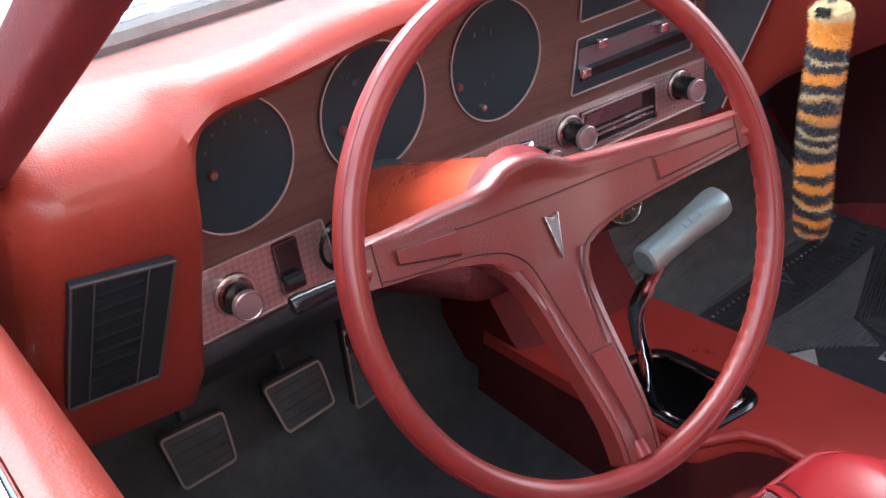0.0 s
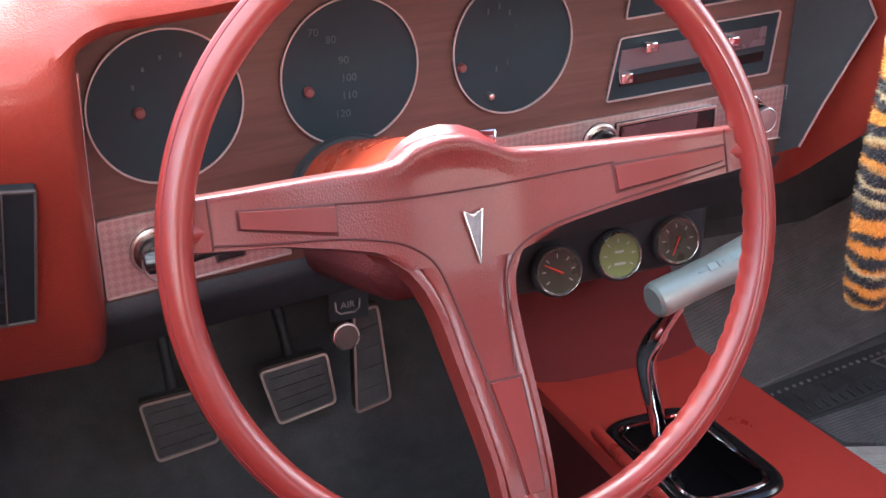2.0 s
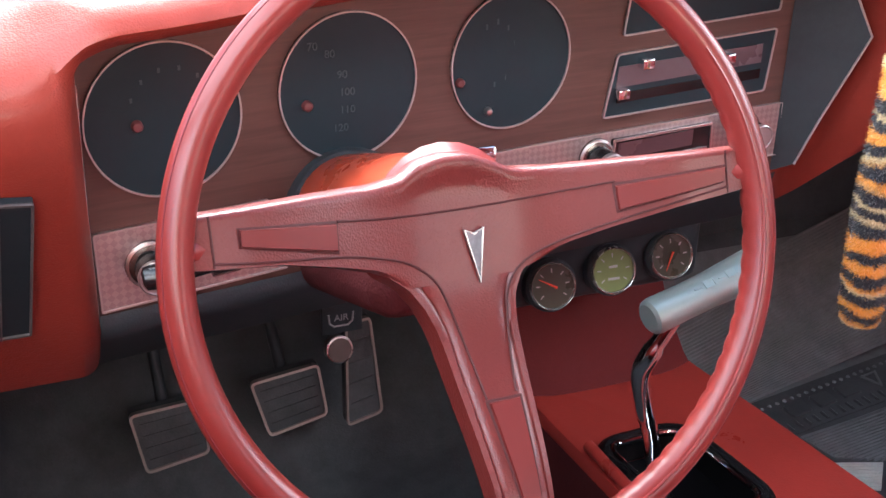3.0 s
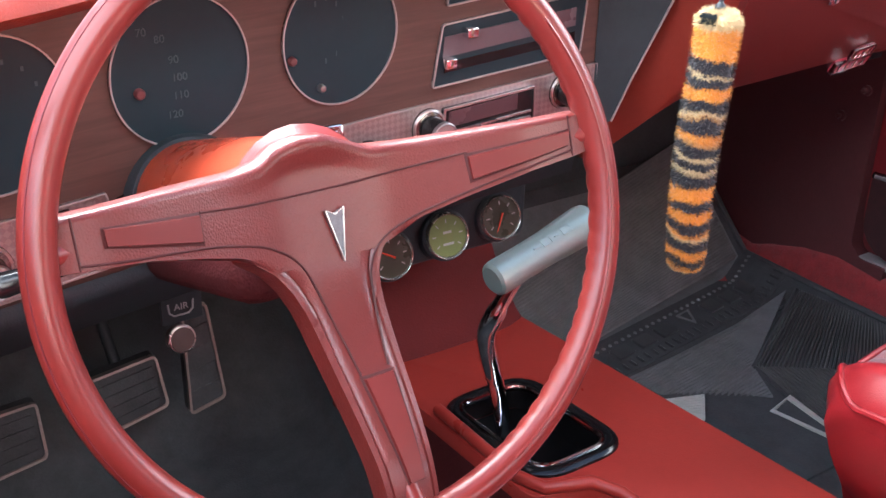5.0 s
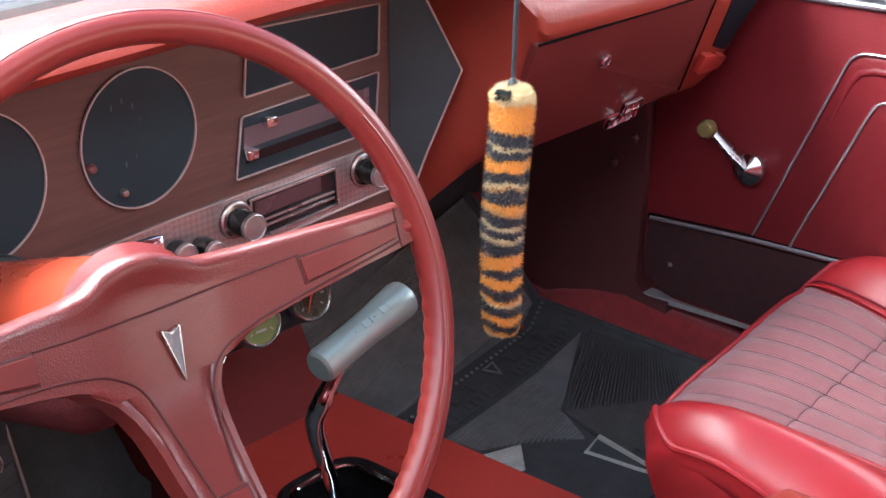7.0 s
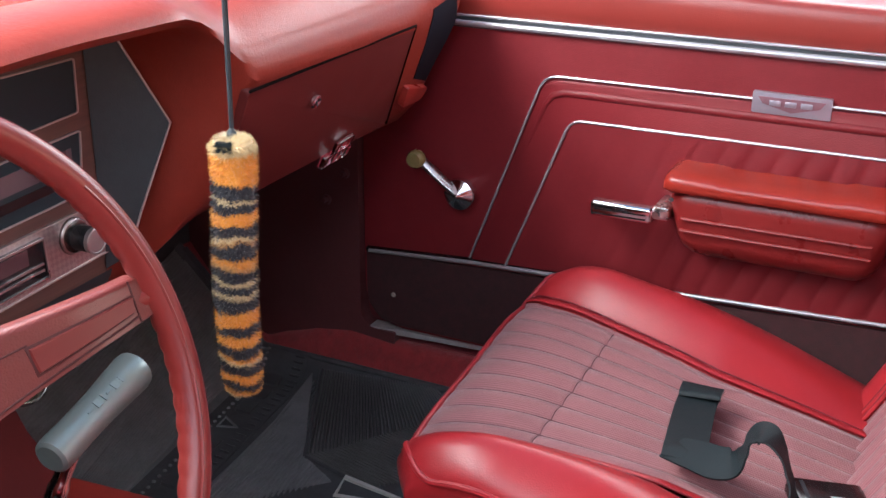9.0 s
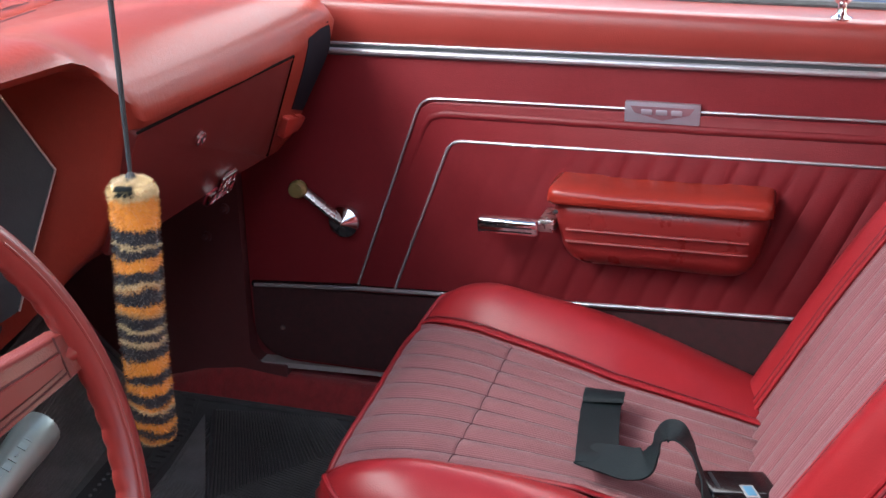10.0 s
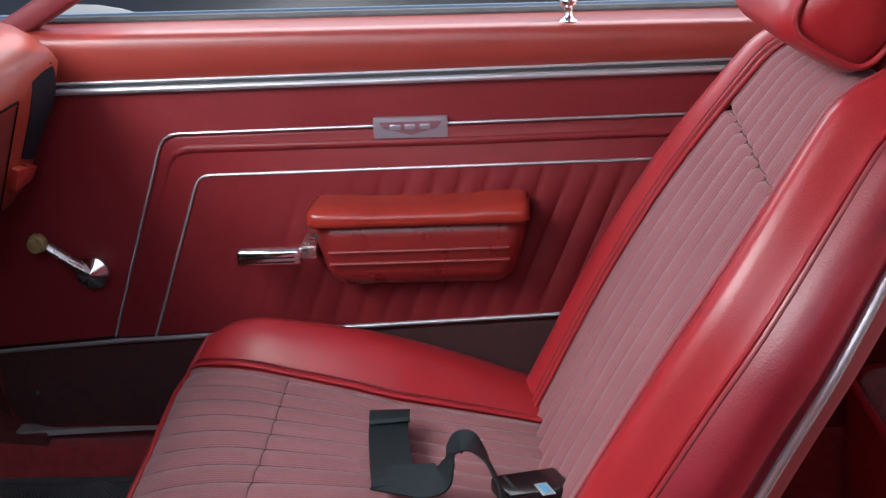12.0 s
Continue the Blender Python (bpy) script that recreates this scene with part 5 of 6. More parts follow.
part("trim_line", tube([on_door(*p, 0.0075) for p in inner_r[:len(inner_r) - 7]] + [on_door(-0.70, 0.578, 0.0075)], 0.0021, 8), DOOR_LINE, door, "thin chrome trim line")
# soft fold under the emblem line
part("fold", tube([on_door(0.160, 0.40, 0.0), on_door(0.088, 0.592, 0.003), on_door(0.078, 0.606, 0.003), on_door(0.060, 0.612, 0.003), on_door(-0.3, 0.610, 0.003), on_door(-0.70, 0.612, 0.003)], [0.002, 0.005, 0.006, 0.0065, 0.0065, 0.0065], 10), RED_DOOR, door, "soft rolled fold in the vinyl")
# pleated insert: slanted flutes
rows = []
NZ = 12
flutes = 24
cols = flutes * 8
for i in range(cols + 1):
    s = i / cols
    row = []
    for j in range(NZ + 1):
        f = j / NZ
        yb, yt = lerp(0.133, -0.70, s), lerp(0.046, -0.70 - 0.087, s)
        y = lerp(yb, yt, f)
        z = lerp(lerp(0.351, 0.377, s), 0.574, f)
        fade = smooth01(0.10, 0.32, s)
        w = abs(math.sin(math.pi * s * flutes))
        ends = math.sqrt(max(0.0, math.sin(math.pi * min(0.5, 2.2 * min(f + 0.02, 1 - f)))))
        row.append(on_door(max(y, -0.705), z, 0.0065 + (0.0012 + 0.0034 * w ** 0.6 * ends) * lerp(0.35, 1, fade)))
    rows.append(row)
part("pleated_insert", loft(rows), RED_DOOR, door, "red vinyl insert sewn in slanted flutes", smooth=50)
# lower chrome strip and dark carpet kick
part("lower_strip_back", tube([on_door(0.371, 0.330, 0.003), on_door(0.19, 0.343, 0.003), on_door(-0.41, 0.3655, 0.003), on_door(-0.705, 0.376, 0.003)], 0.006, 8, squash=0.9), BLACK_GLOSS, door, "dark strip backing")
strip_along("lower_strip", [on_door(0.366, 0.3300, 0.008), on_door(0.19, 0.3425, 0.008), on_door(-0.41, 0.3665, 0.008), on_door(-0.705, 0.377, 0.008)], 0.0034, "lower chrome door strip")
kick = rounded([(0.372, 0.326), (0.372, 0.211), (-0.70, 0.211), (-0.70, 0.366), (-0.41, 0.357), (0.19, 0.334)], [0.004, 0.070, 0.003, 0.003, 0, 0], 10)
part("carpet_kick", prism(kick, on_door, 0.0, 0.005, 0.002), CARPET_DARK, door, "dark maroon carpeted lower door", smooth=30)
part("screw", lathe(on_door(0.325, 0.262, 0.005), (-1, 0, 0), [(0, 0.004), (0.0015, 0.0035), (0.002, 0)], 12), CHROME_SOFT, door)
# red reflection on the shield is put into its metal colour
SHIELD_TINTED = mat("reflection_tinted_metal", (0.30, 0.16, 0.19), 0.35, metal=0.6, vary=0.1)
# emblem plate with plain raised bars
em = part("emblem", prism(rounded([(-0.186, 0.6435), (-0.281, 0.6425), (-0.281, 0.616), (-0.186, 0.617)], 0.0015), on_door, 0.0, 0.0075, 0.001), SILVER, door, "brushed silver emblem plate", smooth=30)
part("emblem_shield", prism([(-0.193, 0.6380), (-0.274, 0.6375), (-0.268, 0.6290), (-0.234, 0.6205), (-0.199, 0.6295)], on_door, 0.0075, 0.0085), SHIELD_TINTED, em, "dull shield tinted for the red it reflects", smooth=0)
for c in (-0.214, -0.233, -0.252):
    part("emblem_bar", rbox(0.6903, 0.6918, c - 0.007, c + 0.007, 0.6275, 0.6345, 0.001), SILVER, em, "silver raised bar")
# armrest
abm = rbox(0.634, 0.702, -0.378, -0.104, 0.428, 0.528, 0.028, 6)
for v in abm.verts:
    low = max(0.0, (0.500 - v.co.z) / 0.072)
    v.co.y = -0.241 + (v.co.y + 0.241) * (1 - 0.16 * low ** 1.3)
    v.co.x += 0.012 * low ** 2 * (0.702 - v.co.x) / 0.068
arm = part("armrest", abm, RED_ARM_BODY, door, "moulded red armrest body", smooth=50)
rows = []
for y in [-0.382, -0.3815, -0.380, -0.376, -0.370, -0.357, -0.33, -0.322, -0.317, -0.312, -0.30, -0.24, -0.18, -0.172, -0.167, -0.162, -0.15, -0.125, -0.112, -0.105, -0.101, -0.0995, -0.099]:
    dipz = 0.0022 * smooth01(-0.322, -0.312, y) * (1 - smooth01(-0.172, -0.162, y))
    e = max(0.0, 1 - min(y + 0.382, -0.099 - y) / 0.012)
    c = 0.010 * (1 - math.sqrt(max(0.0, 1 - e * e)))
    rows.append([Vector((x + (c if x < 0.68 else 0), y, 0.516 + (z - 0.516) * 0.70 - dipz * (z > 0.545) + c * (0.6 if z < 0.53 else -0.8))) for x, z in
                 ((0.703, 0.516), (0.640, 0.516), (0.630, 0.518), (0.625, 0.523), (0.624, 0.530), (0.625, 0.542), (0.629, 0.549), (0.636, 0.553), (0.650, 0.5545), (0.703, 0.556))])
bm = loft(rows, True, True)
part("armrest_pad", bm, RED_ARM, arm, "orange-red armrest cap with glossy edge", smooth=50)
for z0 in (0.484, 0.468):
    part("armrest_rib", tube([(0.6340, -0.125, z0), (0.6330, -0.130, z0), (0.6330, -0.350, z0 + 0.001), (0.6340, -0.355, z0 + 0.001)], 0.0024, 8), RED_ARM_BODY, arm)
part("armrest_screw", lathe((0.630, -0.112, 0.508), (-1, 0, 0), [(0, 0.003), (0.001, 0.003), (0.0015, 0)], 10), BLACK, arm)
hd = part("door_handle", rbox(0.632, 0.652, -0.088, -0.004, 0.468, 0.490, 0.005, 3), CHROME, door, "chrome door release handle", smooth=50)
for z0 in (0.474, 0.480, 0.486):
    part("handle_groove", tube([(0.6315, -0.080, z0), (0.6315, -0.010, z0 - 0.001)], 0.0009, 6), BLACK_GLOSS, hd)
part("handle_pivot", rbox(0.640, 0.70, -0.108, -0.086, 0.474, 0.492, 0.003), CHROME_SOFT, hd)
# window crank
ck = part("window_crank", lathe((0.700, 0.208, 0.449), (-1, 0, 0), [(0, 0.019), (0.010, 0.0225), (0.017, 0.0245), (0.023, 0.0225), (0.034, 0.004), (0.035, 0)], 28), CHROME, door, "chrome window crank with conical hub", smooth=40)
part("crank_arm", tube([(0.678, 0.208, 0.451), (0.672, 0.228, 0.466), (0.668, 0.248, 0.484), (0.668, 0.268, 0.499)], [0.012, 0.0105, 0.0095, 0.009], 12, squash=0.7), CHROME_SOFT, ck, "curved chrome crank arm")
part("crank_knob", lathe((0.670, 0.267, 0.499), (-1, 0, 0.05), [(-0.004, 0.008), (0.002, 0.011), (0.008, 0.0135), (0.016, 0.0135), (0.021, 0.0105), (0.022, 0)], 20), BRASS, ck, "aged yellowish crank knob", smooth=50)
part("lock_pin", lathe((0.716, -0.437, 0.7505), (0, 0, 1), [(0, 0.0135), (0.003, 0.0135), (0.0055, 0.007), (0.009, 0.0052), (0.019, 0.0055), (0.022, 0.0095), (0.025, 0.0110), (0.030, 0.0108), (0.034, 0.006)], 20), CHROME_LEVER, door, "chrome door lock pin", smooth=50)

# ---------------- driver's door, seen along its top edge
ddoor = thing("door_2", (-0.78, -0.15, 0.20), "red vinyl driver's door with bright outer strip", "car door", kind="structure")
part("panel", rbox(-0.80, -0.742, -0.71, 0.272, 0.205, 0.640, 0.006), RED_PAD, ddoor, "deep red vinyl door card")
rows = []
for y in np.linspace(0.372, -0.71, 10):
    rows.append([Vector((x, y, z)) for x, z in ((-0.743, 0.622), (-0.738, 0.638), (-0.7365, 0.652), (-0.740, 0.680), (-0.752, 0.720), (-0.761, 0.750), (-0.770, 0.768), (-0.782, 0.774), (-0.792, 0.774), (-0.792, 0.73))])
part("top_cap", loft(rows, False, True), RED_PAD, ddoor, "rounded red door top", smooth=60)
part("cap_strip", tube([(-0.7385, 0.262, 0.580), (-0.7385, -0.70, 0.580)], 0.0058, 10), CHROME, ddoor, "bright chrome strip under the door cap")
part("window_strip", tube([(-0.798, 0.36, 0.772), (-0.798, -0.70, 0.772)], 0.006, 10), CHROME, ddoor, "bright strip along the window slot")
part("outer_skin", rbox(-0.832, -0.802, -0.71, 0.37, 0.0, 0.742, 0.006), PAINT_WHITE, ddoor, "pale painted outer door skin")
part("edge_strip", tube([(-0.744, 0.275, 0.24), (-0.743, 0.275, 0.40), (-0.744, 0.275, 0.61)], 0.0045, 10), CHROME_SOFT, ddoor, "bright strip down the front edge of the door card")
BOLT = mat("rusty_bolt", (0.16, 0.09, 0.07), 0.5, metal=0.5, vary=0.3)
for z in (0.373, 0.330):
    single("hinge_bolt", lathe((-0.731, 0.345, z), (0.25, -1, 0.1), [(0, 0.010), (0.006, 0.010), (0.009, 0.007), (0.009, 0)], 14), BOLT, "brownish hinge bolt on the door pillar", "bolt", "hinge bolts")

# ---------------- seats
seat = thing("bucket_seat", (0.385, -0.2, 0.10), "red vinyl bucket seat with pleated ribbed cloth centre", "car seat", "front seats")
SC = 0.380
PROF = [(-0.040, 0.150), (0.004, 0.215), (0.044, 0.280), (0.054, 0.318), (0.042, 0.342), (0.018, 0.357), (-0.02, 0.363), (-0.06, 0.363), (-0.10, 0.358), (-0.16, 0.349), (-0.22, 0.338), (-0.28, 0.327), (-0.34, 0.316), (-0.42, 0.300)]
PS = spline([(0, *p) for p in PROF], 78)


def insert_half(y):
    return float(np.interp(y, (-0.40, -0.22, -0.10, 0.0, 0.04), (0.120, 0.122, 0.150, 0.176, 0.190)))


k0 = 26


def tuck(z, k):
    """How far the front narrows towards its foot."""
    return lerp(0.68, 1.0, max(smooth01(0.20, 0.355, z), smooth01(22, 32, k)))


def cush(d, k, extra=0.0):
    """Cushion top at d metres off its middle, k steps from its front foot."""
    i = min(int(k), 77)
    p = lerp(PS[i], PS[i + 1], k - i)
    y, z = p.y, p.z
    a = abs(d)
    front = smooth01(0.25, 0.34, z)
    up = 0.049 * smooth01(insert_half(y) - 0.012, insert_half(y) + 0.075, a) * smooth01(0.27, 0.35, z) * lerp(0.75, 1.0, smooth01(-0.42, -0.05, y))
    side = -0.026 * max(0.0, (a - 0.205) / 0.057) ** 2.2
    y2 = y - (0.046 if d < 0 else 0.072) * (a / 0.272) ** 6 * smooth01(-0.15, 0.03, y)
    y2 += (0.085 * d + 0.045 * (math.sqrt(d * d + 0.0025) - 0.05)) * smooth01(-0.30, -0.05, y)
    y2 += 0.012 * (1 - (a / 0.27) ** 2) * smooth01(-0.20, 0.0, y)
    y2 -= 0.45 * max(0.0, 0.335 - z) * (a / 0.27) ** 2 * (k < k0)
    return Vector((SC + d * tuck(z, k), y2, z + up * front + side + extra))


pleats = 9
SEAM_K = min(range(79), key=lambda q: abs(PS[q].y + 0.092))
FINE = (-0.6, -0.35, -0.18, -0.08, 0.0, 0.08, 0.18, 0.35, 0.6)


def slant(k, s):
    """The cross seam runs slightly askew."""
    return k + 1.0 * s * math.exp(-((k - SEAM_K) / 6) ** 2)


def pleat(f, sharp=0.5):
    return abs(math.sin(math.pi * f)) ** sharp


rows = []
for k in sorted(set([float(q) for q in range(k0, 79)] + [SEAM_K + q for q in FINE])):
    row = []
    dip = 0.0012 * math.exp(-((k - SEAM_K) / 0.22) ** 2)
    near = math.exp(-((k - SEAM_K) / 1.8) ** 2)
    for i in range(pleats * 8 + 1):
        s = i / (pleats * 8) * 2 - 1
        kk = min(78.0, max(float(k0), slant(k, s)))
        rim = 0.004 if i in (0, pleats * 8) else 0.0
        row.append(cush(s * insert_half(lerp(PS[int(min(kk, 77))].y, PS[int(min(kk, 77)) + 1].y, kk - int(min(kk, 77)))), kk, -0.0052 + 0.0080 * lerp(1, 0.6, near) * lerp(0.15, 1, smooth01(k0, k0 + 9, k)) * pleat(i / 8, 0.8) + 0.0010 * near + 0.0030 * (1 - smooth01(k0, k0 + 9, k)) - dip + rim))
    rows.append(row)
for i in range(1, pleats):
    part("pleat_seam", tube([cush((i / pleats * 2 - 1) * insert_half(PS[k].y), k, -0.0045) for k in range(k0 + 3, 79)], 0.0014, 6), SEAM, seat)
part("cross_seam", tube([cush(s * insert_half(-0.092), slant(SEAM_K, s), -0.0052 + 0.0010 + 0.0080 * 0.6 * pleat((s + 1) / 2 * pleats, 0.8) - 0.0012) for s in np.linspace(-0.98, 0.98, 91)], 0.0006, 6), SEAM, seat)
lay_cloth(part("cushion_insert", loft(rows), CLOTH, seat, "dusty pink ribbed cloth cushion insert with pleats", smooth=180), pleats * 8 + 1, 0.32)
for sgn in (-1, 1):
    rows = []
    for k in range(k0 - 2, 79):
        y = PS[k].y
        hw = insert_half(y)
        row = [cush(sgn * lerp(hw - 0.005, 0.262, f), k, -0.009 * (1 - f) ** 4) for f in np.linspace(0, 1, 13)]
        e = cush(sgn * 0.262, k)
        for dx, dz in ((0.007, -0.012), (0.008, -0.024), (-0.002, -0.046), (-0.022, -0.080), (-0.044, -0.120)):
            row.append(Vector((e.x + sgn * dx, e.y, max(0.14, e.z + dz))))
        row.append(Vector((e.x - sgn * 0.085, e.y, 0.14)))
        rows.append(row)
    part("bolster", loft(rows), RED_SEAT, seat, "glossy red vinyl side bolster", smooth=70)
    part("welt", tube([cush(sgn * (insert_half(PS[k].y) + 0.0055), k, 0.0012) for k in range(k0 - 1, 79)], 0.0052, 10, squash=0.45), RED_SEAT, seat, "flat red welt between two seams")
    part("welt_seam", tube([cush(sgn * (insert_half(PS[k].y) + 0.0118), k, 0.0004) for k in range(k0 - 1, 79)], 0.0010, 6), SEAM_SHADE, seat)
rows = []
for k in range(0, k0 + 1):
    rows.append([cush(d, k, -0.004) for d in np.linspace(-0.268, 0.268, 31)])
part("front_skirt", loft(rows), RED_SEAT, seat, "red vinyl cushion front", smooth=70)
# one piping runs along the side, round the front corners and across
def edge_run(sgn):
    side = [cush(sgn * 0.262, k, -0.012) + Vector((sgn * 0.0075, 0, 0)) for k in range(78, k0 + 6, -2)]
    bend = []
    for g in np.linspace(math.pi / 2, 0, 9):
        w = math.sin(g)
        bend.append(cush(sgn * (0.228 + 0.034 * w), k0 + 6 * (1 - math.cos(g)), lerp(0.0005, -0.012, w * w)) + Vector((sgn * 0.0075 * w, 0, 0)))
    return side + bend


run = edge_run(-1) + [cush(d, k0, 0.0005) for d in np.linspace(-0.20, 0.20, 21)] + edge_run(1)[::-1]
part("front_piping", tube(spline(run, 300), 0.0034, 8), RED_SEAT, seat, "red piping round the cushion edge")
for sgn in (-1, 1):
    rows = [[cush(sgn * 0.268, k, -0.004), Vector((SC + sgn * 0.262 * tuck(PS[k].z, k), -0.16, PS[k].z - 0.03))] for k in range(0, k0 + 3)]
    part("front_side", loft(rows), RED_SEAT, seat, "red vinyl side of the cushion front", smooth=60)
part("seat_base", rbox(SC - 0.185, SC + 0.185, -0.42, -0.05, 0.10, 0.20, 0.02, 3), RED_DARK, seat, "dark red seat base")
part("base_shield", rbox(SC - 0.225, SC - 0.205, -0.44, -0.02, 0.105, 0.235, 0.010, 3), RED_PLASTIC, seat, "orange-red plastic side shield")
for d in (-0.15, 0.15):
    part("seat_rail", rbox(SC + d - 0.02, SC + d + 0.02, -0.45, 0.02, 0.096, 0.112, 0.004), BLACK, seat, "black seat rail")

# backrest
B0 = Vector((0, -0.392, 0.325))
BT = Vector((0, -0.515, 0.857)).normalized()
BN = Vector((0, 0.857, 0.515)).normalized()
HB = 0.545


def back_half(t):
    return lerp(lerp(0.240, 0.252, smooth01(0.0, 0.35, t)), 0.185, smooth01(0.50, 1.04, t))


def back(d, t, n=0.0):
    """Backrest front: d off its middle, t from foot to top."""
    h = back_half(t)
    a = abs(d) / h
    bol = 0.017 * smooth01(0.58, 0.84, a) - 0.040 * smooth01(0.84, 1.0, a) ** 2
    bow = -0.030 * smooth01(0.84, 1.0, t) ** 2 + 0.012 * math.sin(math.pi * min(1, t * 1.1))
    return B0 + Vector((SC + d, 0, 0)) + BT * (HB * t) + BN * (bol + bow + n)


NB = 40
bp = 8
INS = 0.64


def askew(t, s):
    return t + 0.02 * s * math.exp(-((t - 0.735) / 0.15) ** 2)


rows = []
for t in sorted(set([-0.04 + k / NB for k in range(NB + 1)] + [0.735 + q * 0.03 for q in FINE])):
    dip = 0.006 * math.exp(-((t - 0.735) / 0.007) ** 2)
    row = []
    for i in range(bp * 8 + 1):
        s = i / (bp * 8) * 2 - 1
        tt = askew(t, s)
        rim = 0.008 if i in (0, bp * 8) else 0.0
        row.append(back(s * back_half(tt) * INS, tt, -0.0110 + 0.0115 * pleat(i / 8, 0.9) - dip + rim))
    rows.append(row)
for i in range(1, bp):
    part("pleat_seam", tube([back((i / bp * 2 - 1) * back_half(t) * INS, t, -0.0098) for t in np.linspace(-0.03, 0.955, 30)], 0.0020, 6), SEAM, seat)
part("cross_seam", tube([back(s * back_half(0.735) * INS, askew(0.735, s), -0.0170 + 0.0115 * pleat((s + 1) / 2 * bp, 0.9)) for s in np.linspace(-0.97, 0.97, 91)], 0.0007, 6), SEAM, seat)
lay_cloth(part("backrest_insert", loft(rows), CLOTH_BACK, seat, "dusty pink ribbed cloth backrest insert with pleats", smooth=180), bp * 8 + 1, 0.29)
for sgn in (-1, 1):
    rows = []
    for k in range(NB + 1):
        t = -0.08 + 1.06 * k / NB
        h = back_half(t)
        rows.append([back(sgn * lerp(INS * h + 0.001, h, f), t, -0.0045 * (1 - f) ** 4) for f in np.linspace(0, 1, 15)])
    part("backrest_bolster", loft(rows), RED_SEAT, seat, "glossy red vinyl backrest bolster", smooth=70)
    for off in (0.0, 0.009):
        part("piping", tube([back(sgn * (back_half(t) * INS + 0.002 + off), t, -0.0005) for t in np.linspace(-0.05, 0.985, 36)], 0.0028, 8), RED_SEAT, seat, "red sewn piping")
        part("piping_seam", tube([back(sgn * (back_half(t) * INS + 0.0065 + off), t, -0.0003) for t in np.linspace(-0.05, 0.985, 36)], 0.0013, 6), SEAM_SHADE, seat)
    part("side_piping", tube([back(sgn * back_half(t) * 0.985, t, 0.0012) for t in np.linspace(-0.06, 0.98, 36)], 0.0030, 8), RED_SEAT, seat, "red side piping")
    part("side_seam", tube([back(sgn * back_half(t), t, -0.0020) + Vector((sgn * 0.0012, 0, 0)) for t in np.linspace(-0.06, 0.98, 36)], 0.0020, 6), SEAM_SHADE, seat)
    # side panel and rear shell edge
    rows, edge = [], []
    for k in range(NB + 1):
        t = -0.08 + 1.06 * k / NB
        h = back_half(t)
        deep = lerp(0.085, 0.055, smooth01(0.0, 1.0, t))
        e = back(sgn * h, t)
        row = [e - BN * (deep * f) + Vector((sgn * (0.020 * math.sin(math.pi * min(1.0, f * 1.15)) ** 0.8), 0, 0)) for f in np.linspace(0, 1, 14)]
        rows.append(row)
        edge.append(row[-1] + Vector((sgn * 0.002, 0, 0)))
    part("side_panel", loft(rows), RED_SIDE_SHADED, seat, "grained red side panel, darkened and blued for its shade", smooth=70)
    part("side_strip", tube(edge, 0.0048, 10), DOOR_LINE, seat, "bright metal strip down the backrest side")
rows = []
for k in range(NB + 1):
    t = -0.08 + 1.06 * k / NB
    h = back_half(t)
    deep = lerp(0.085, 0.055, smooth01(0.0, 1.0, t))
    row = []
    for a in np.linspace(-1, 1, 21):
        e = back(h * math.copysign(1, a), t) - BN * deep
        row.append(Vector((SC + h * a * 0.985, e.y, e.z)) - BN * (0.003 + 0.060 * (1 - abs(a) ** 5)))
    rows.append(row)
part("back_shell", loft(rows), RED_DARK, seat, "dark red backrest shell", smooth=70)
part("top_edge", tube([back(d, 0.985, -0.018) for d in np.linspace(-0.185, 0.185, 19)], 0.024, 12), RED_SEAT, seat, "rounded red vinyl backrest top")
# headrest
hc = B0 + Vector((SC + 0.008, 0, 0)) + BT * (HB * 1.075) + BN * 0.030
rows = []
for a in np.linspace(-1, 1, 25):
    s = max(0.02, (1 - abs(a) ** 9)) ** 0.5
    row = []
    for g in np.linspace(0, 2 * math.pi, 25)[:-1]:
        c, sn = math.cos(g), math.sin(g)
        row.append(hc + Vector((0.135 * a, 0, 0)) + BN * (0.050 * s * math.copysign(abs(c) ** 0.42, c)) + BT * (0.082 * s * math.copysign(abs(sn) ** 0.42, sn)))
    rows.append(row)
hr = part("headrest", loft(rows, True, True), RED_SEAT, seat, "padded red vinyl headrest", smooth=70)
for sgn in (-1, 1):
    loop = []
    for g in np.linspace(0, 2 * math.pi, 33)[:-1]:
        c, sn = math.cos(g), math.sin(g)
        loop.append(hc + Vector((sgn * 0.122, 0, 0)) + BN * (0.043 * math.copysign(abs(c) ** 0.42, c)) + BT * (0.071 * math.copysign(abs(sn) ** 0.42, sn)))
    part("headrest_piping", tube(loop, 0.0030, 8, True), RED_SEAT, hr, "piping round the headrest end")

dseat = copy_thing(seat, pose(-0.385, -0.29, 0.10))
tagged(dseat, "red vinyl driver's bucket seat behind the steering wheel", "car seat", "front seats")

# rear bench behind the front seats
bench = thing("rear_seat", (0, -1.1, 0.10), "red rear bench seat with dusty pink pleated cloth", "car seat")
part("base", rbox(-0.66, 0.66, -1.30, -0.785, 0.10, 0.315, 0.04, 4), RED_SEAT, bench, "red vinyl bench base", smooth=50)
rows = []
for i in range(30 * 6 + 1):
    x = lerp(-0.60, 0.60, i / 180)
    w = abs(math.sin(math.pi * i / 6)) ** 0.55 * 0.006
    rows.append([Vector((x, y, z + w)) for y, z in ((-0.782, 0.29), (-0.80, 0.318), (-0.87, 0.335), (-1.0, 0.338), (-1.2, 0.335))])
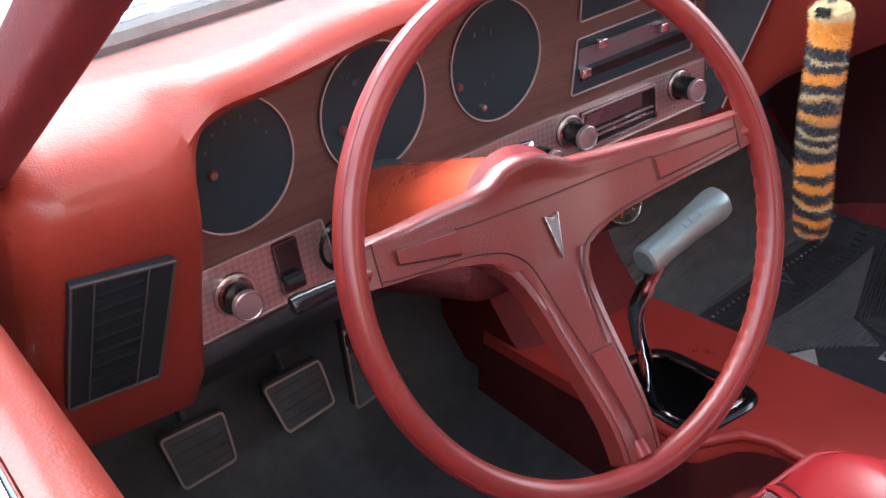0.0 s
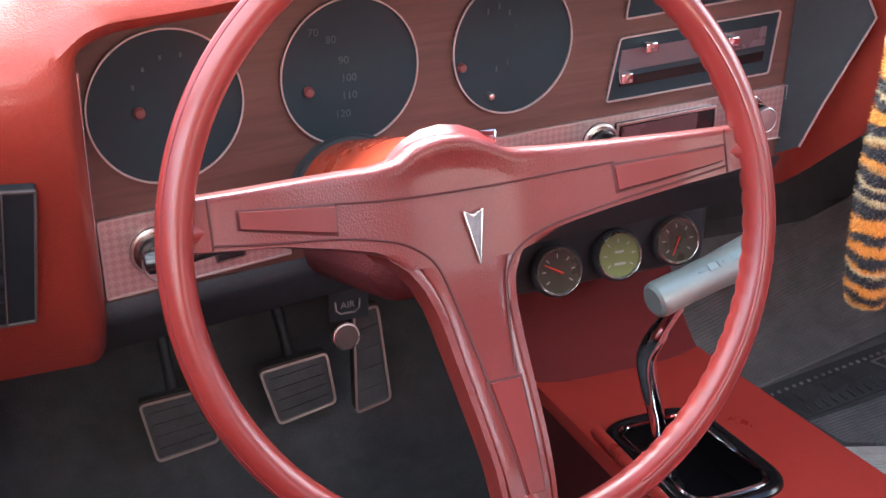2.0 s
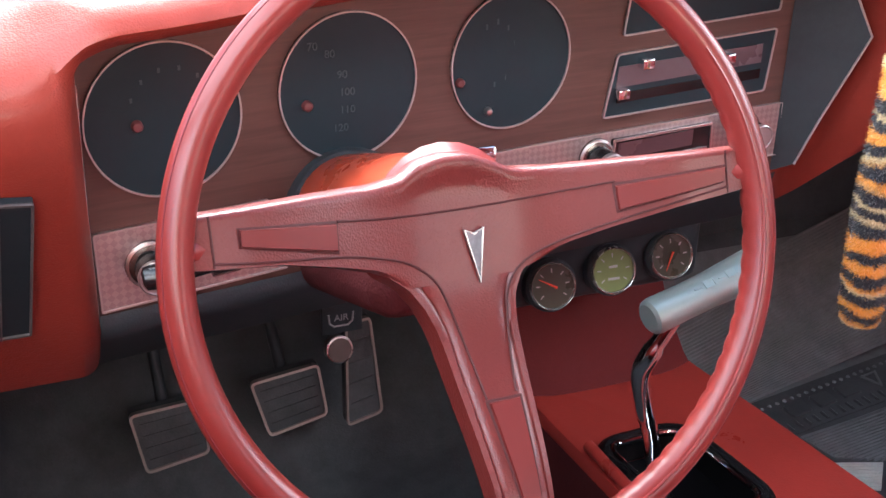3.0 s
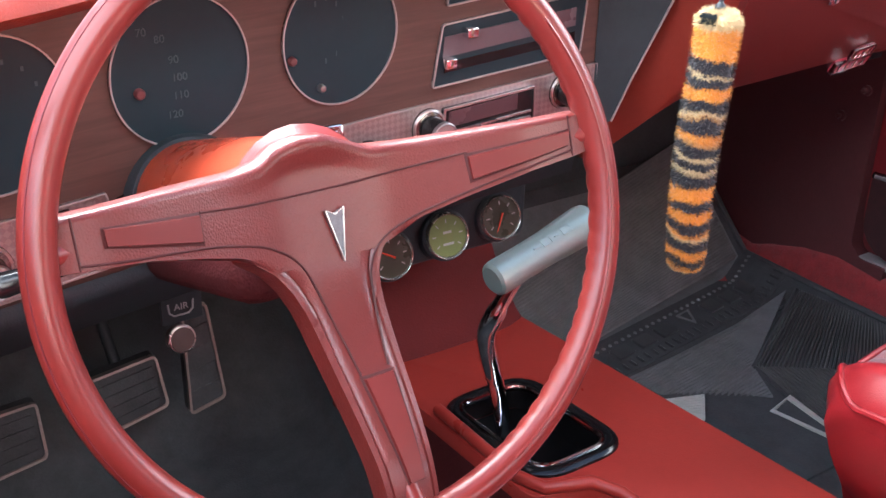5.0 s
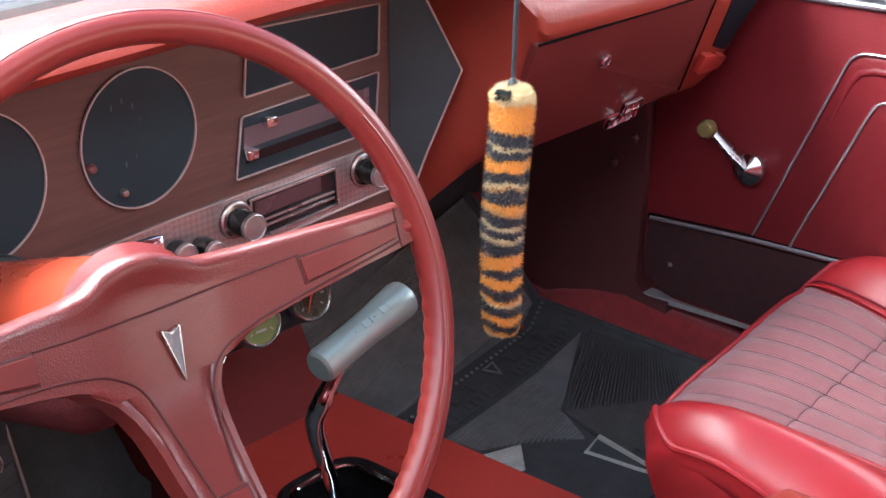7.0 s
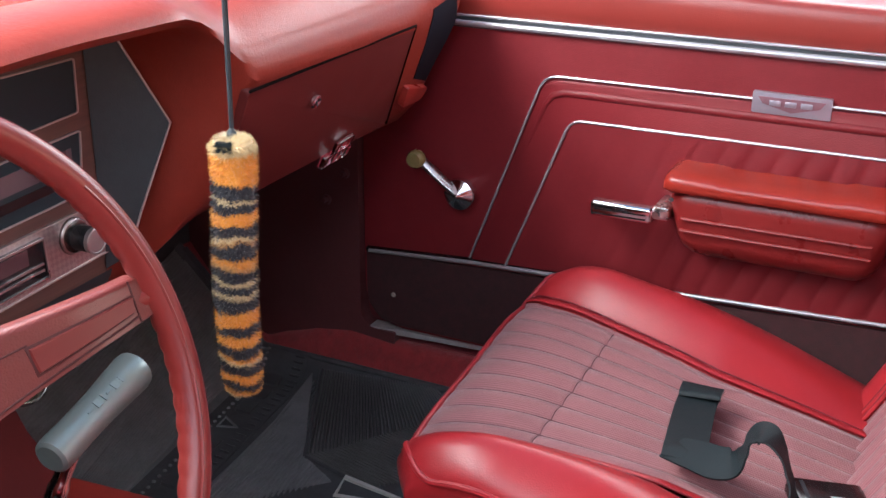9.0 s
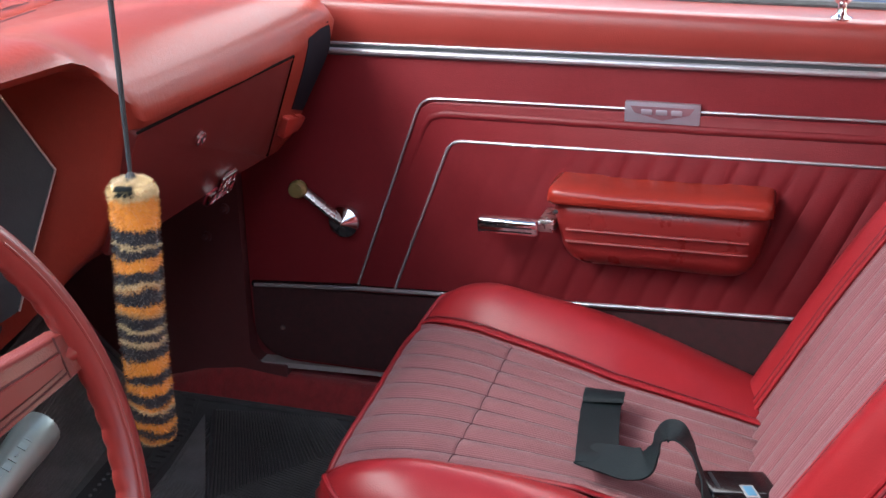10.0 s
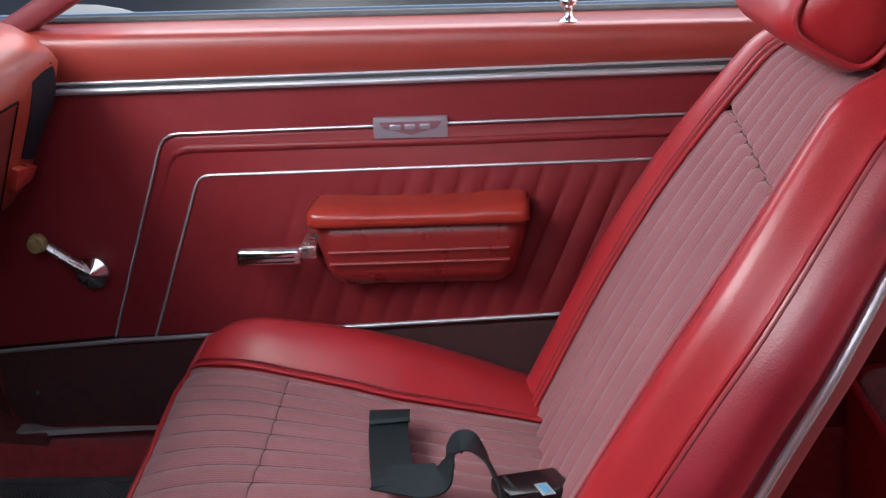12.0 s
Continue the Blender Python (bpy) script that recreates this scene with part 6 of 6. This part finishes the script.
lay_cloth(part("cushion_insert", loft(rows), CLOTH, bench, "dusty pink pleated bench cloth", smooth=60), 5, 0.45)
part("bench_piping", tube([(-0.62, -0.780, 0.305), (0.62, -0.780, 0.305)], 0.006, 8), RED_SEAT, bench)
rows = []
for i in range(30 * 6 + 1):
    x = lerp(-0.60, 0.60, i / 180)
    w = abs(math.sin(math.pi * i / 6)) ** 0.55 * 0.006
    rows.append([Vector((x, y + w, z)) for y, z in ((-1.14, 0.30), (-1.17, 0.45), (-1.22, 0.60), (-1.27, 0.72))])
lay_cloth(part("backrest_insert", loft(rows), CLOTH, bench, "dusty pink pleated bench backrest", smooth=60), 4, 0.45)
part("backrest", rbox(-0.66, 0.66, -1.36, -1.27, 0.25, 0.74, 0.03, 4), RED_SEAT, bench, "red vinyl bench backrest", smooth=50)

# ---------------- seat belt on the passenger cushion
belt = thing("seat_belt", (0.33, -0.28, 0.36), "loose black seat belt lying folded on the seat", "seat belt")


def ribbon(path, across, width, thick=0.0010, n=44):
    pts = spline(path, n)
    ac = spline(across, n)
    rows = []
    for i, p in enumerate(pts):
        t = (pts[min(i + 1, n)] - pts[max(i - 1, 0)]).normalized()
        a = ac[i] - t * ac[i].dot(t)
        a.normalize()
        up = t.cross(a)
        w = width / 2
        rows.append([p - a * w - up * thick, p + a * w - up * thick, p + a * w + up * thick, p - a * w + up * thick])
    return loft(rows, True, True)


Y1 = (0, -1, 0)
X1 = (1, 0.05, 0.05)
part("strap", ribbon([(0.430, -0.216, 0.3580), (0.395, -0.218, 0.3595), (0.350, -0.224, 0.3610), (0.310, -0.230, 0.3635), (0.285, -0.234, 0.3665), (0.272, -0.236, 0.3640)],
                     [Y1, Y1, Y1, (0.1, -1, 0), (0.15, -1, 0), (0.15, -1, 0)], 0.044, n=36), WEBBING, belt, "flat black woven strap end", smooth=60)
part("strap", ribbon([(0.288, -0.220, 0.3640), (0.284, -0.231, 0.3655), (0.278, -0.250, 0.3675), (0.272, -0.270, 0.3690), (0.272, -0.285, 0.3740), (0.278, -0.292, 0.3850), (0.285, -0.296, 0.3960), (0.289, -0.304, 0.4030),
                      (0.287, -0.316, 0.4020), (0.281, -0.328, 0.3910), (0.272, -0.338, 0.3740), (0.262, -0.348, 0.3580), (0.254, -0.364, 0.3500), (0.250, -0.390, 0.343)],
                     [(1, 0.10, 0), (1, 0.0, 0.1), (1, -0.1, 0.25), (1, 0, 0.35), (1, 0.1, 0.3), (1, 0.1, 0.1), X1, X1, (1, 0.1, 0), (1, 0.2, 0), (1, 0.2, 0), (1, 0.2, 0), X1, X1], 0.042, n=110), WEBBING, belt, "black woven strap rising in a loop", smooth=60)
part("folded_end", ribbon([(0.434, -0.216, 0.3615), (0.425, -0.217, 0.3650), (0.410, -0.218, 0.3650), (0.406, -0.2185, 0.3615)], [Y1, Y1, Y1, Y1], 0.0455, 0.0022), WEBBING, belt, "stitched fold at the strap's end", smooth=60)
bk = part("buckle", rbox(-0.024, 0.024, -0.040, 0.034, -0.009, 0.009, 0.005, 3, m=Matrix.Translation((0.289, -0.372, 0.347)) @ pose(0, 0, 0, 6, 0, 24)), BLACK_GLOSS, belt, "black plastic buckle", smooth=40)
part("buckle_slot", rbox(-0.014, 0.014, -0.002, 0.002, 0.0, 0.0008, 0, m=Matrix.Translation((0.283, -0.352, 0.3580)) @ pose(0, 0, 0, 6, 0, 24)), BLACK, bk, "slot of the buckle")
part("buckle_label", rbox(-0.011, 0.011, -0.007, 0.007, 0.0, 0.0008, 0, m=Matrix.Translation((0.277, -0.387, 0.3545)) @ pose(0, 0, 0, 6, 0, 24)), WHITE_INK, bk, "small pale label with a blue field")
part("buckle_label", rbox(-0.008, 0.008, -0.0045, 0.0045, 0.0008, 0.0014, 0, m=Matrix.Translation((0.277, -0.387, 0.3545)) @ pose(0, 0, 0, 6, 0, 24)), BLUE_LABEL, bk, "blue field")
# ---------------- floor mat
def on_mat(x, y, o=0.0):
    x = x if x < 0.60 else 0.60 + (x - 0.60) * 0.62
    z = 0.105 + (0 if y < 0.55 else (y - 0.55) * 0.95) + 0.030 * smooth01(0.60, 0.66, x)
    return Vector((x, y, z + o))


fmat = thing("floor_mat", (0.43, 0.30, 0.10), "black and grey moulded rubber floor mat with arrow shapes", "floor mat")
rows = []
for x in np.linspace(0.165, 0.700, 30):
    rows.append([on_mat(x, y, 0.004) for y in (-0.02, 0.1, 0.2, 0.3, 0.4, 0.48, 0.54, 0.55, 0.56, 0.60, 0.66, 0.71)])
part("base", loft(rows), RUBBER, fmat, "black rubber mat base", smooth=60)
part("toe_field", loft([[on_mat(x, lerp(0.480 + (x - 0.2) * 0.147, 0.69, f), 0.0065) for f in np.linspace(0, 1, 40)] for x in np.linspace(0.19, 0.672, 30)]), RUBBER_GREY, fmat, "grey ribbed toe field", smooth=60)


def mat_piece(name, pts, h, material, label, r=0.004):
    return part(name, prism(rounded(pts, r, 3), on_mat, 0.002, h, 0.0012, 1), material, fmat, label, smooth=40)


mat_piece("grey_field", [(0.282, 0.348), (0.270, 0.402), (0.470, 0.418), (0.655, 0.440), (0.443, 0.333), (0.405, 0.262), (0.350, 0.318)], 0.0055, RUBBER_GREY, "smooth grey rubber field")
mat_piece("light_wedge", [(0.262, 0.343), (0.331, 0.317), (0.288, 0.274), (0.255, 0.29)], 0.0065, RUBBER_LIGHT, "pale grey wedge inlay", 0.002)
mat_piece("black_arm", [(0.334, 0.316), (0.372, 0.250), (0.396, 0.120), (0.240, 0.120), (0.200, 0.215), (0.290, 0.274)], 0.0068, RUBBER, "smooth black mat arm")
tri_ = [(0.424, 0.252), (0.372, 0.241), (0.404, 0.118)]
part("arrow_outline", ring(tri_, on_mat, 0.007, 0.004, 0.0085), RUBBER_LIGHT, fmat, "pale arrowhead outline", smooth=0)


def band_pt(s, f):
    a = lerp(Vector((0.215, 0.468)), Vector((0.690, 0.541)), s)
    b = lerp(Vector((0.215, 0.402)), Vector((0.690, 0.459)), s)
    return lerp(a, b, f)


rows = []
for s_ in np.linspace(0, 1, 40):
    a, b = band_pt(s_, 0.0), band_pt(s_, 1.0)
    rows.append([on_mat(a.x, a.y, 0.002), on_mat(a.x, a.y, 0.0062), on_mat(b.x, b.y, 0.0062), on_mat(b.x, b.y, 0.002)])
band = part("embossed_band", loft(rows, True, True), RUBBER, fmat, "black embossed band across the mat", smooth=40)
for k in range(34):
    p = band_pt((k + 0.5) / 34, 0.07)
    part("stud", lathe(on_mat(p.x, p.y, 0.006), (0, 0, 1), [(0, 0.0030), (0.002, 0.0026), (0.003, 0.001)], 8), RUBBER_GREY, band)
for k in range(30):
    s = (k + 0.5) / 30
    a, b = band_pt(s, 0.72), band_pt(s, 0.93)
    part("tread_bar", tube([on_mat(a.x, a.y, 0.0065), on_mat(b.x, b.y, 0.0065)], 0.0024, 6), RUBBER_GLOSS, band)
# plain raised bars where the moulded maker's name stands
for k, (s0, s1) in enumerate(((0.16, 0.235), (0.265, 0.335), (0.365, 0.435), (0.60, 0.67), (0.70, 0.765), (0.79, 0.86))):
    q = [band_pt(s0, 0.22), band_pt(s1, 0.22), band_pt(s1, 0.60), band_pt(s0, 0.60)]
    part("raised_bar", prism(rounded([tuple(p) for p in q], 0.004, 3), on_mat, 0.006, 0.0095, 0.001, 1), RUBBER_GLOSS, band, "raised plain bar", smooth=40)
ar = [tuple(band_pt(0.49, 0.20)), tuple(band_pt(0.555, 0.20)), tuple(band_pt(0.515, 0.64))]
part("band_arrow", ring(ar, on_mat, 0.004, 0.006, 0.009), RUBBER_GREY, band, "small raised arrowhead", smooth=0)

# ribbed fields: many fine parallel ribs
bm = bmesh.new()


def rib(a, b, r=0.0018):
    a, b = Vector(a), Vector(b)
    d = (b - a)
    n = Vector((-d.y, d.x)).normalized() * r
    v = [bm.verts.new(on_mat(*p, o)) for p, o in ((a - n, 0.003), (a + n, 0.003), (b + n, 0.003), (b - n, 0.003), (a - n * 0.6, 0.0075), (a + n * 0.6, 0.0075), (b + n * 0.6, 0.0075), (b - n * 0.6, 0.0075))]
    for f in ((4, 5, 6, 7), (0, 1, 5, 4), (1, 2, 6, 5), (2, 3, 7, 6), (3, 0, 4, 7)):
        bm.faces.new([v[i] for i in f])


apex, far, side_, mid_, low_ = Vector((0.441, 0.330)), Vector((0.664, 0.426)), Vector((0.690, 0.225)), Vector((0.650, 0.182)), Vector((0.422, 0.252))
for k in range(1, 44):
    f = k / 44
    foot = lerp(apex, mid_, f)
    rib(foot, lerp(far, side_, f), 0.0016)
    rib(foot, foot + (low_ - apex) * lerp(1.5, 2.2, f), 0.0016)
ribs = part("ribbing", bm, RUBBER_RIB, fmat, "fine moulded ribs", smooth=0)
ribs["kind"] = "stuff"
bm = bmesh.new()
for k in range(44):
    y = 0.484 + k * 0.0036
    rib((0.20, y), (0.668, y + 0.068), 0.0012)
toe = part("toe_ribbing", bm, RUBBER_GREY, fmat, "fine grey ribs on the toe field", smooth=0)
toe["kind"] = "stuff"
bm = bmesh.new()
for k in range(9):
    f = (k + 0.5) / 9
    rib(lerp(Vector((0.264, 0.341)), Vector((0.258, 0.291)), f), lerp(Vector((0.328, 0.316)), Vector((0.289, 0.276)), f), 0.0013)
wr = part("wedge_ribbing", bm, RUBBER_LIGHT, fmat, "fine pale ribs on the wedge", smooth=0)
wr["kind"] = "stuff"
# finer ribs along the grey field, parallel to the band
bm = bmesh.new()
for k in range(26):
    f = (k + 0.5) / 26
    l = lerp(Vector((0.272, 0.398)), Vector((0.284, 0.350)), f / 0.35) if f < 0.35 else lerp(Vector((0.284, 0.350)), Vector((0.402, 0.268)), (f - 0.35) / 0.65)
    r = lerp(Vector((0.640, 0.432)), Vector((0.443, 0.335)), f / 0.6) if f < 0.6 else lerp(Vector((0.443, 0.335)), Vector((0.406, 0.266)), (f - 0.6) / 0.4)
    rib(l, r, 0.0009)
gr = part("grey_ribbing", bm, RUBBER_GREY, fmat, "fine ribs along the grey field", smooth=0)
gr["kind"] = "stuff"
for a, b in ((apex, far), (apex, low_)):
    part("rib_border", tube([on_mat(*a, 0.006), on_mat(*b, 0.006)], 0.0030, 8), RUBBER, fmat)
part("mat_edge", tube([on_mat(x, y, 0.006) for x, y in ((0.69, -0.02), (0.695, 0.2), (0.695, 0.4), (0.695, 0.55), (0.695, 0.70))], 0.005, 8), RUBBER, fmat, "raised black mat edge")

# dark mat runs up tunnel and sill in place of shade on the carpet
dm = thing("driver_shade_mat", (-0.38, 0.3, 0.10), "black rubber mat spread up the sides for the footwell's shade", "floor mat")
rows = []
for x in np.linspace(-0.745, -0.095, 34):
    rows.append([on_mat(x, y, 0.006 + 0.010 * smooth01(-0.22, -0.17, x) + 0.085 * smooth01(0.655, 0.715, -x) + 0.085 * (1 - smooth01(0.06, 0.17, abs(x + 0.01)))) for y in (-0.1, 0.1, 0.3, 0.5, 0.55, 0.60, 0.66, 0.72)])
part("base", loft(rows), RUBBER, dm, "black rubber mat", smooth=60)


# ---------------- furry tail hanging on a cord
def fur_mat():
    m, nt, b = nodes_of("striped_plush")
    L = nt.links.new
    tc = nt.nodes.new("ShaderNodeTexCoord")
    sep = nt.nodes.new("ShaderNodeSeparateXYZ")
    L(tc.outputs["Object"], sep.inputs[0])
    n1 = add(nt, "ShaderNodeTexNoise", Scale=38.0, Detail=3.0)
    n2 = add(nt, "ShaderNodeTexNoise", Scale=420.0, Detail=2.0)
    n3 = add(nt, "ShaderNodeTexNoise", Scale=16.0, Detail=2.0)
    for n in (n1, n2, n3):
        L(tc.outputs["Object"], n.inputs["Vector"])

    def mth(op, a, b_):
        n = nt.nodes.new("ShaderNodeMath")
        n.operation = op
        for i, v in enumerate((a, b_)):
            if isinstance(v, (int, float)):
                n.inputs[i].default_value = v
            else:
                L(v, n.inputs[i])
        return n.outputs[0]

    # distance from the top as a share of the tail's length, frayed by noise
    z = mth("ADD", sep.outputs["Z"], mth("MULTIPLY", mth("SUBTRACT", n1.outputs["Fac"], 0.5), 0.020))
    z = mth("ADD", z, mth("MULTIPLY", mth("SUBTRACT", n2.outputs["Fac"], 0.5), 0.010))
    z = mth("ADD", z, mth("MULTIPLY", sep.outputs["X"], 0.08))
    fac = mth("MULTIPLY", mth("SUBTRACT", 0.7135, z), 1 / 0.2415)
    ramp = nt.nodes.new("ShaderNodeValToRGB")
    cr = ramp.color_ramp
    K, O, C, B = (0.012, 0.013, 0.020, 1), (0.74, 0.30, 0.035, 1), (0.62, 0.47, 0.24, 1), (0.42, 0.22, 0.07, 1)
    bands = [(0.0, C), (0.068, C), (0.080, O), (0.160, O), (0.172, K), (0.212, K), (0.222, C), (0.232, K), (0.260, K), (0.272, O), (0.305, O), (0.317, K), (0.353, K),
             (0.366, C), (0.378, B), (0.388, K), (0.426, K), (0.440, O), (0.468, B), (0.480, K), (0.512, K), (0.524, C), (0.542, K), (0.568, K), (0.580, C), (0.602, K), (0.640, K), (0.653, O), (0.696, O),
             (0.708, K), (0.733, K), (1.0, O)]
    cr.elements[0].position, cr.elements[0].color = bands[0]
    cr.elements[1].position, cr.elements[1].color = bands[-1]
    for pos, col in bands[1:-1]:
        e = cr.elements.new(pos)
        e.color = col
    L(fac, ramp.inputs[0])
    # the last stretch: dark broken bands over orange
    ramp2 = nt.nodes.new("ShaderNodeValToRGB")
    c2 = ramp2.color_ramp
    c2.elements[0].position, c2.elements[0].color = 0.735, K
    c2.elements[1].position, c2.elements[1].color = 1.0, C
    for pos, col in ((0.745, O), (0.772, O), (0.783, K), (0.812, K), (0.824, O), (0.848, C), (0.860, K), (0.898, K), (0.912, O), (0.930, O), (0.942, K), (0.962, K), (0.975, O)):
        e = c2.elements.new(pos)
        e.color = col
    L(fac, ramp2.inputs[0])
    sel = nt.nodes.new("ShaderNodeMix")
    sel.data_type = "RGBA"
    L(mth("GREATER_THAN", fac, 0.725), sel.inputs["Factor"])
    L(ramp.outputs[0], sel.inputs["A"])
    L(ramp2.outputs[0], sel.inputs["B"])
    L(sel.outputs["Result"], b.inputs["Base Color"])
    b.inputs["Roughness"].default_value = 0.85
    b.inputs["Sheen Weight"].default_value = 0.4
    return m


FUR = fur_mat()
tail = thing("plush_tail", (0.022, 0.106, 0.72), "furry orange and black striped tail hanging on a cord", "hanging ornament")
spine = spline([(0.0215, 0.103, 0.7105), (0.022, 0.103, 0.690), (0.020, 0.104, 0.645), (0.019, 0.106, 0.60), (0.022, 0.109, 0.553), (0.026, 0.111, 0.508), (0.029, 0.112, 0.478), (0.0295, 0.112, 0.472)], 60)
rad = [0.012, 0.0190, 0.0205] + [0.0212] * 30 + [0.0207] * 10 + [0.0197] * 6 + [0.0187, 0.0182, 0.0176, 0.017, 0.0163, 0.0155, 0.0147, 0.0135, 0.012, 0.010, 0.0075, 0.004]
rad = [r * 0.80 for r in rad[:61]]
part("core", tube(spine, rad, 24), FUR, tail, "striped plush body", smooth=80)
rng = random.Random(7)
bm = bmesh.new()
for k in range(20000):
    s = rng.random() * 59.9
    i = int(s)
    f = s - i
    c, r = lerp(spine[i], spine[i + 1], f), lerp(rad[i], rad[i + 1], f)
    a = rng.random() * 2 * math.pi
    nrm = Vector((math.cos(a), math.sin(a), 0))
    if i < 2:
        nrm = (nrm * rng.random() + Vector((0, 0, 1))).normalized()
        p = c + nrm * r * 0.4 - Vector((0, 0, 0.004))
    else:
        p = c + nrm * r * 0.97
    tip = p + (nrm + Vector((rng.gauss(0, 0.35), rng.gauss(0, 0.35), rng.gauss(-0.25, 0.4)))).normalized() * rng.uniform(0.003, 0.0062)
    sd = nrm.cross((tip - p).normalized())
    if sd.length < 1e-4:
        sd = Vector((0, 0, 1)).cross(nrm)
    sd = sd.normalized() * 0.00045
    bm.faces.new((bm.verts.new(p - sd), bm.verts.new(p + sd), bm.verts.new(tip)))
top = spine[1]
for k in range(2600):
    a, q = rng.random() * 2 * math.pi, math.sqrt(rng.random())
    nrm = Vector((math.cos(a) * q, math.sin(a) * q, 0.9)).normalized()
    p = top + Vector((math.cos(a) * q * 0.0135, math.sin(a) * q * 0.0135, 0.0025 - 0.004 * q * q))
    tip = p + (nrm + Vector((rng.gauss(0, 0.3), rng.gauss(0, 0.3), 0))).normalized() * rng.uniform(0.003, 0.0065)
    sd = nrm.orthogonal().normalized() * 0.0005
    bm.faces.new((bm.verts.new(p - sd), bm.verts.new(p + sd), bm.verts.new(tip)))
fur = part("fur", bm, FUR, tail, "short striped fur pile", smooth=0)
fur["kind"] = "stuff"
part("cord", tube([(0.0215, 0.103, 0.707), (0.021, 0.1025, 0.80), (0.0205, 0.102, 0.985)], 0.0016, 8), BLACK, tail, "thin dark hanging cord")
part("cord", tube([(0.0235, 0.103, 0.708), (0.0245, 0.1025, 0.80), (0.024, 0.102, 0.985)], 0.0010, 8), BLACK, tail, "thin dark hanging cord")
part("knot", lathe((0.0215, 0.103, 0.705), (0, 0, 1), [(0, 0.005), (0.004, 0.006), (0.010, 0.004), (0.013, 0.0015)], 12), BLACK, tail, "dark knot")
bm = bmesh.new()
for k in range(420):
    a, q = rng.uniform(3.0, 3.75), rng.uniform(0.7, 1.0)
    p = top + Vector((math.cos(a) * q * 0.0165, math.sin(a) * q * 0.0165, 0.002 - 0.008 * rng.random()))
    nrm = Vector((math.cos(a) * q, math.sin(a) * q, -0.1)).normalized()
    tip = p + (nrm + Vector((rng.gauss(0, 0.3), rng.gauss(0, 0.3), 0))).normalized() * rng.uniform(0.004, 0.0075)
    sd = nrm.orthogonal().normalized() * 0.0007
    bm.faces.new((bm.verts.new(p - sd), bm.verts.new(p + sd), bm.verts.new(tip)))
tuft = part("tuft", bm, WEBBING, tail, "dark blue-black tuft at the top", smooth=0)
tuft["kind"] = "stuff"

# ---------------- another car parked beyond the passenger window
pc = thing("parked_car", (2.6, 0.6, -0.24), "dark parked car with pale wheel beyond the window", "car")
rows = []
for y, h, w in ((-2.2, 0.55, 0.6), (-2.0, 0.66, 0.7), (-0.8, 0.74, 0.75), (0.2, 0.74, 0.75), (1.2, 0.70, 0.75), (2.2, 0.62, 0.7), (2.4, 0.50, 0.6)):
    rows.append([Vector((3.0 + x * w, y, z * h / 0.74)) for x, z in ((-0.95, -0.05), (-1.0, 0.2), (-1.0, 0.5), (-0.92, 0.68), (-0.75, 0.74), (0.75, 0.74), (1.0, 0.5), (1.0, -0.05))])
part("body", loft(rows, True, True), PAINT_DARK, pc, "dark painted body", smooth=40)
wl = part("wheel", lathe((2.26, 0.80, 0.09), (-1, 0, 0), [(0, 0.33), (0.02, 0.33), (0.04, 0.30), (0.03, 0.22), (0.03, 0)], 36), RUBBER, pc, "tyre")
part("rim", lathe((2.225, 0.80, 0.09), (-1, 0, 0), [(0, 0.21), (0.01, 0.20), (0.02, 0.10), (0.03, 0)], 36), PAINT_WHITE, wl, "pale wheel disc")
wl = part("wheel", lathe((2.26, -1.25, 0.09), (-1, 0, 0), [(0, 0.33), (0.02, 0.33), (0.04, 0.30), (0.03, 0.22), (0.03, 0)], 36), RUBBER, pc, "tyre")
part("rim", lathe((2.225, -1.25, 0.09), (-1, 0, 0), [(0, 0.21), (0.01, 0.20), (0.02, 0.10), (0.03, 0)], 36), PAINT_WHITE, wl, "pale wheel disc")
part("fender", lathe((2.245, 0.80, 0.13), (-1, 0, 0), [(0, 0.50), (0.006, 0.50), (0.010, 0.48), (0.006, 0.40), (0, 0.40)], 48), PAINT_WHITE, pc, "pale wheel arch flare")
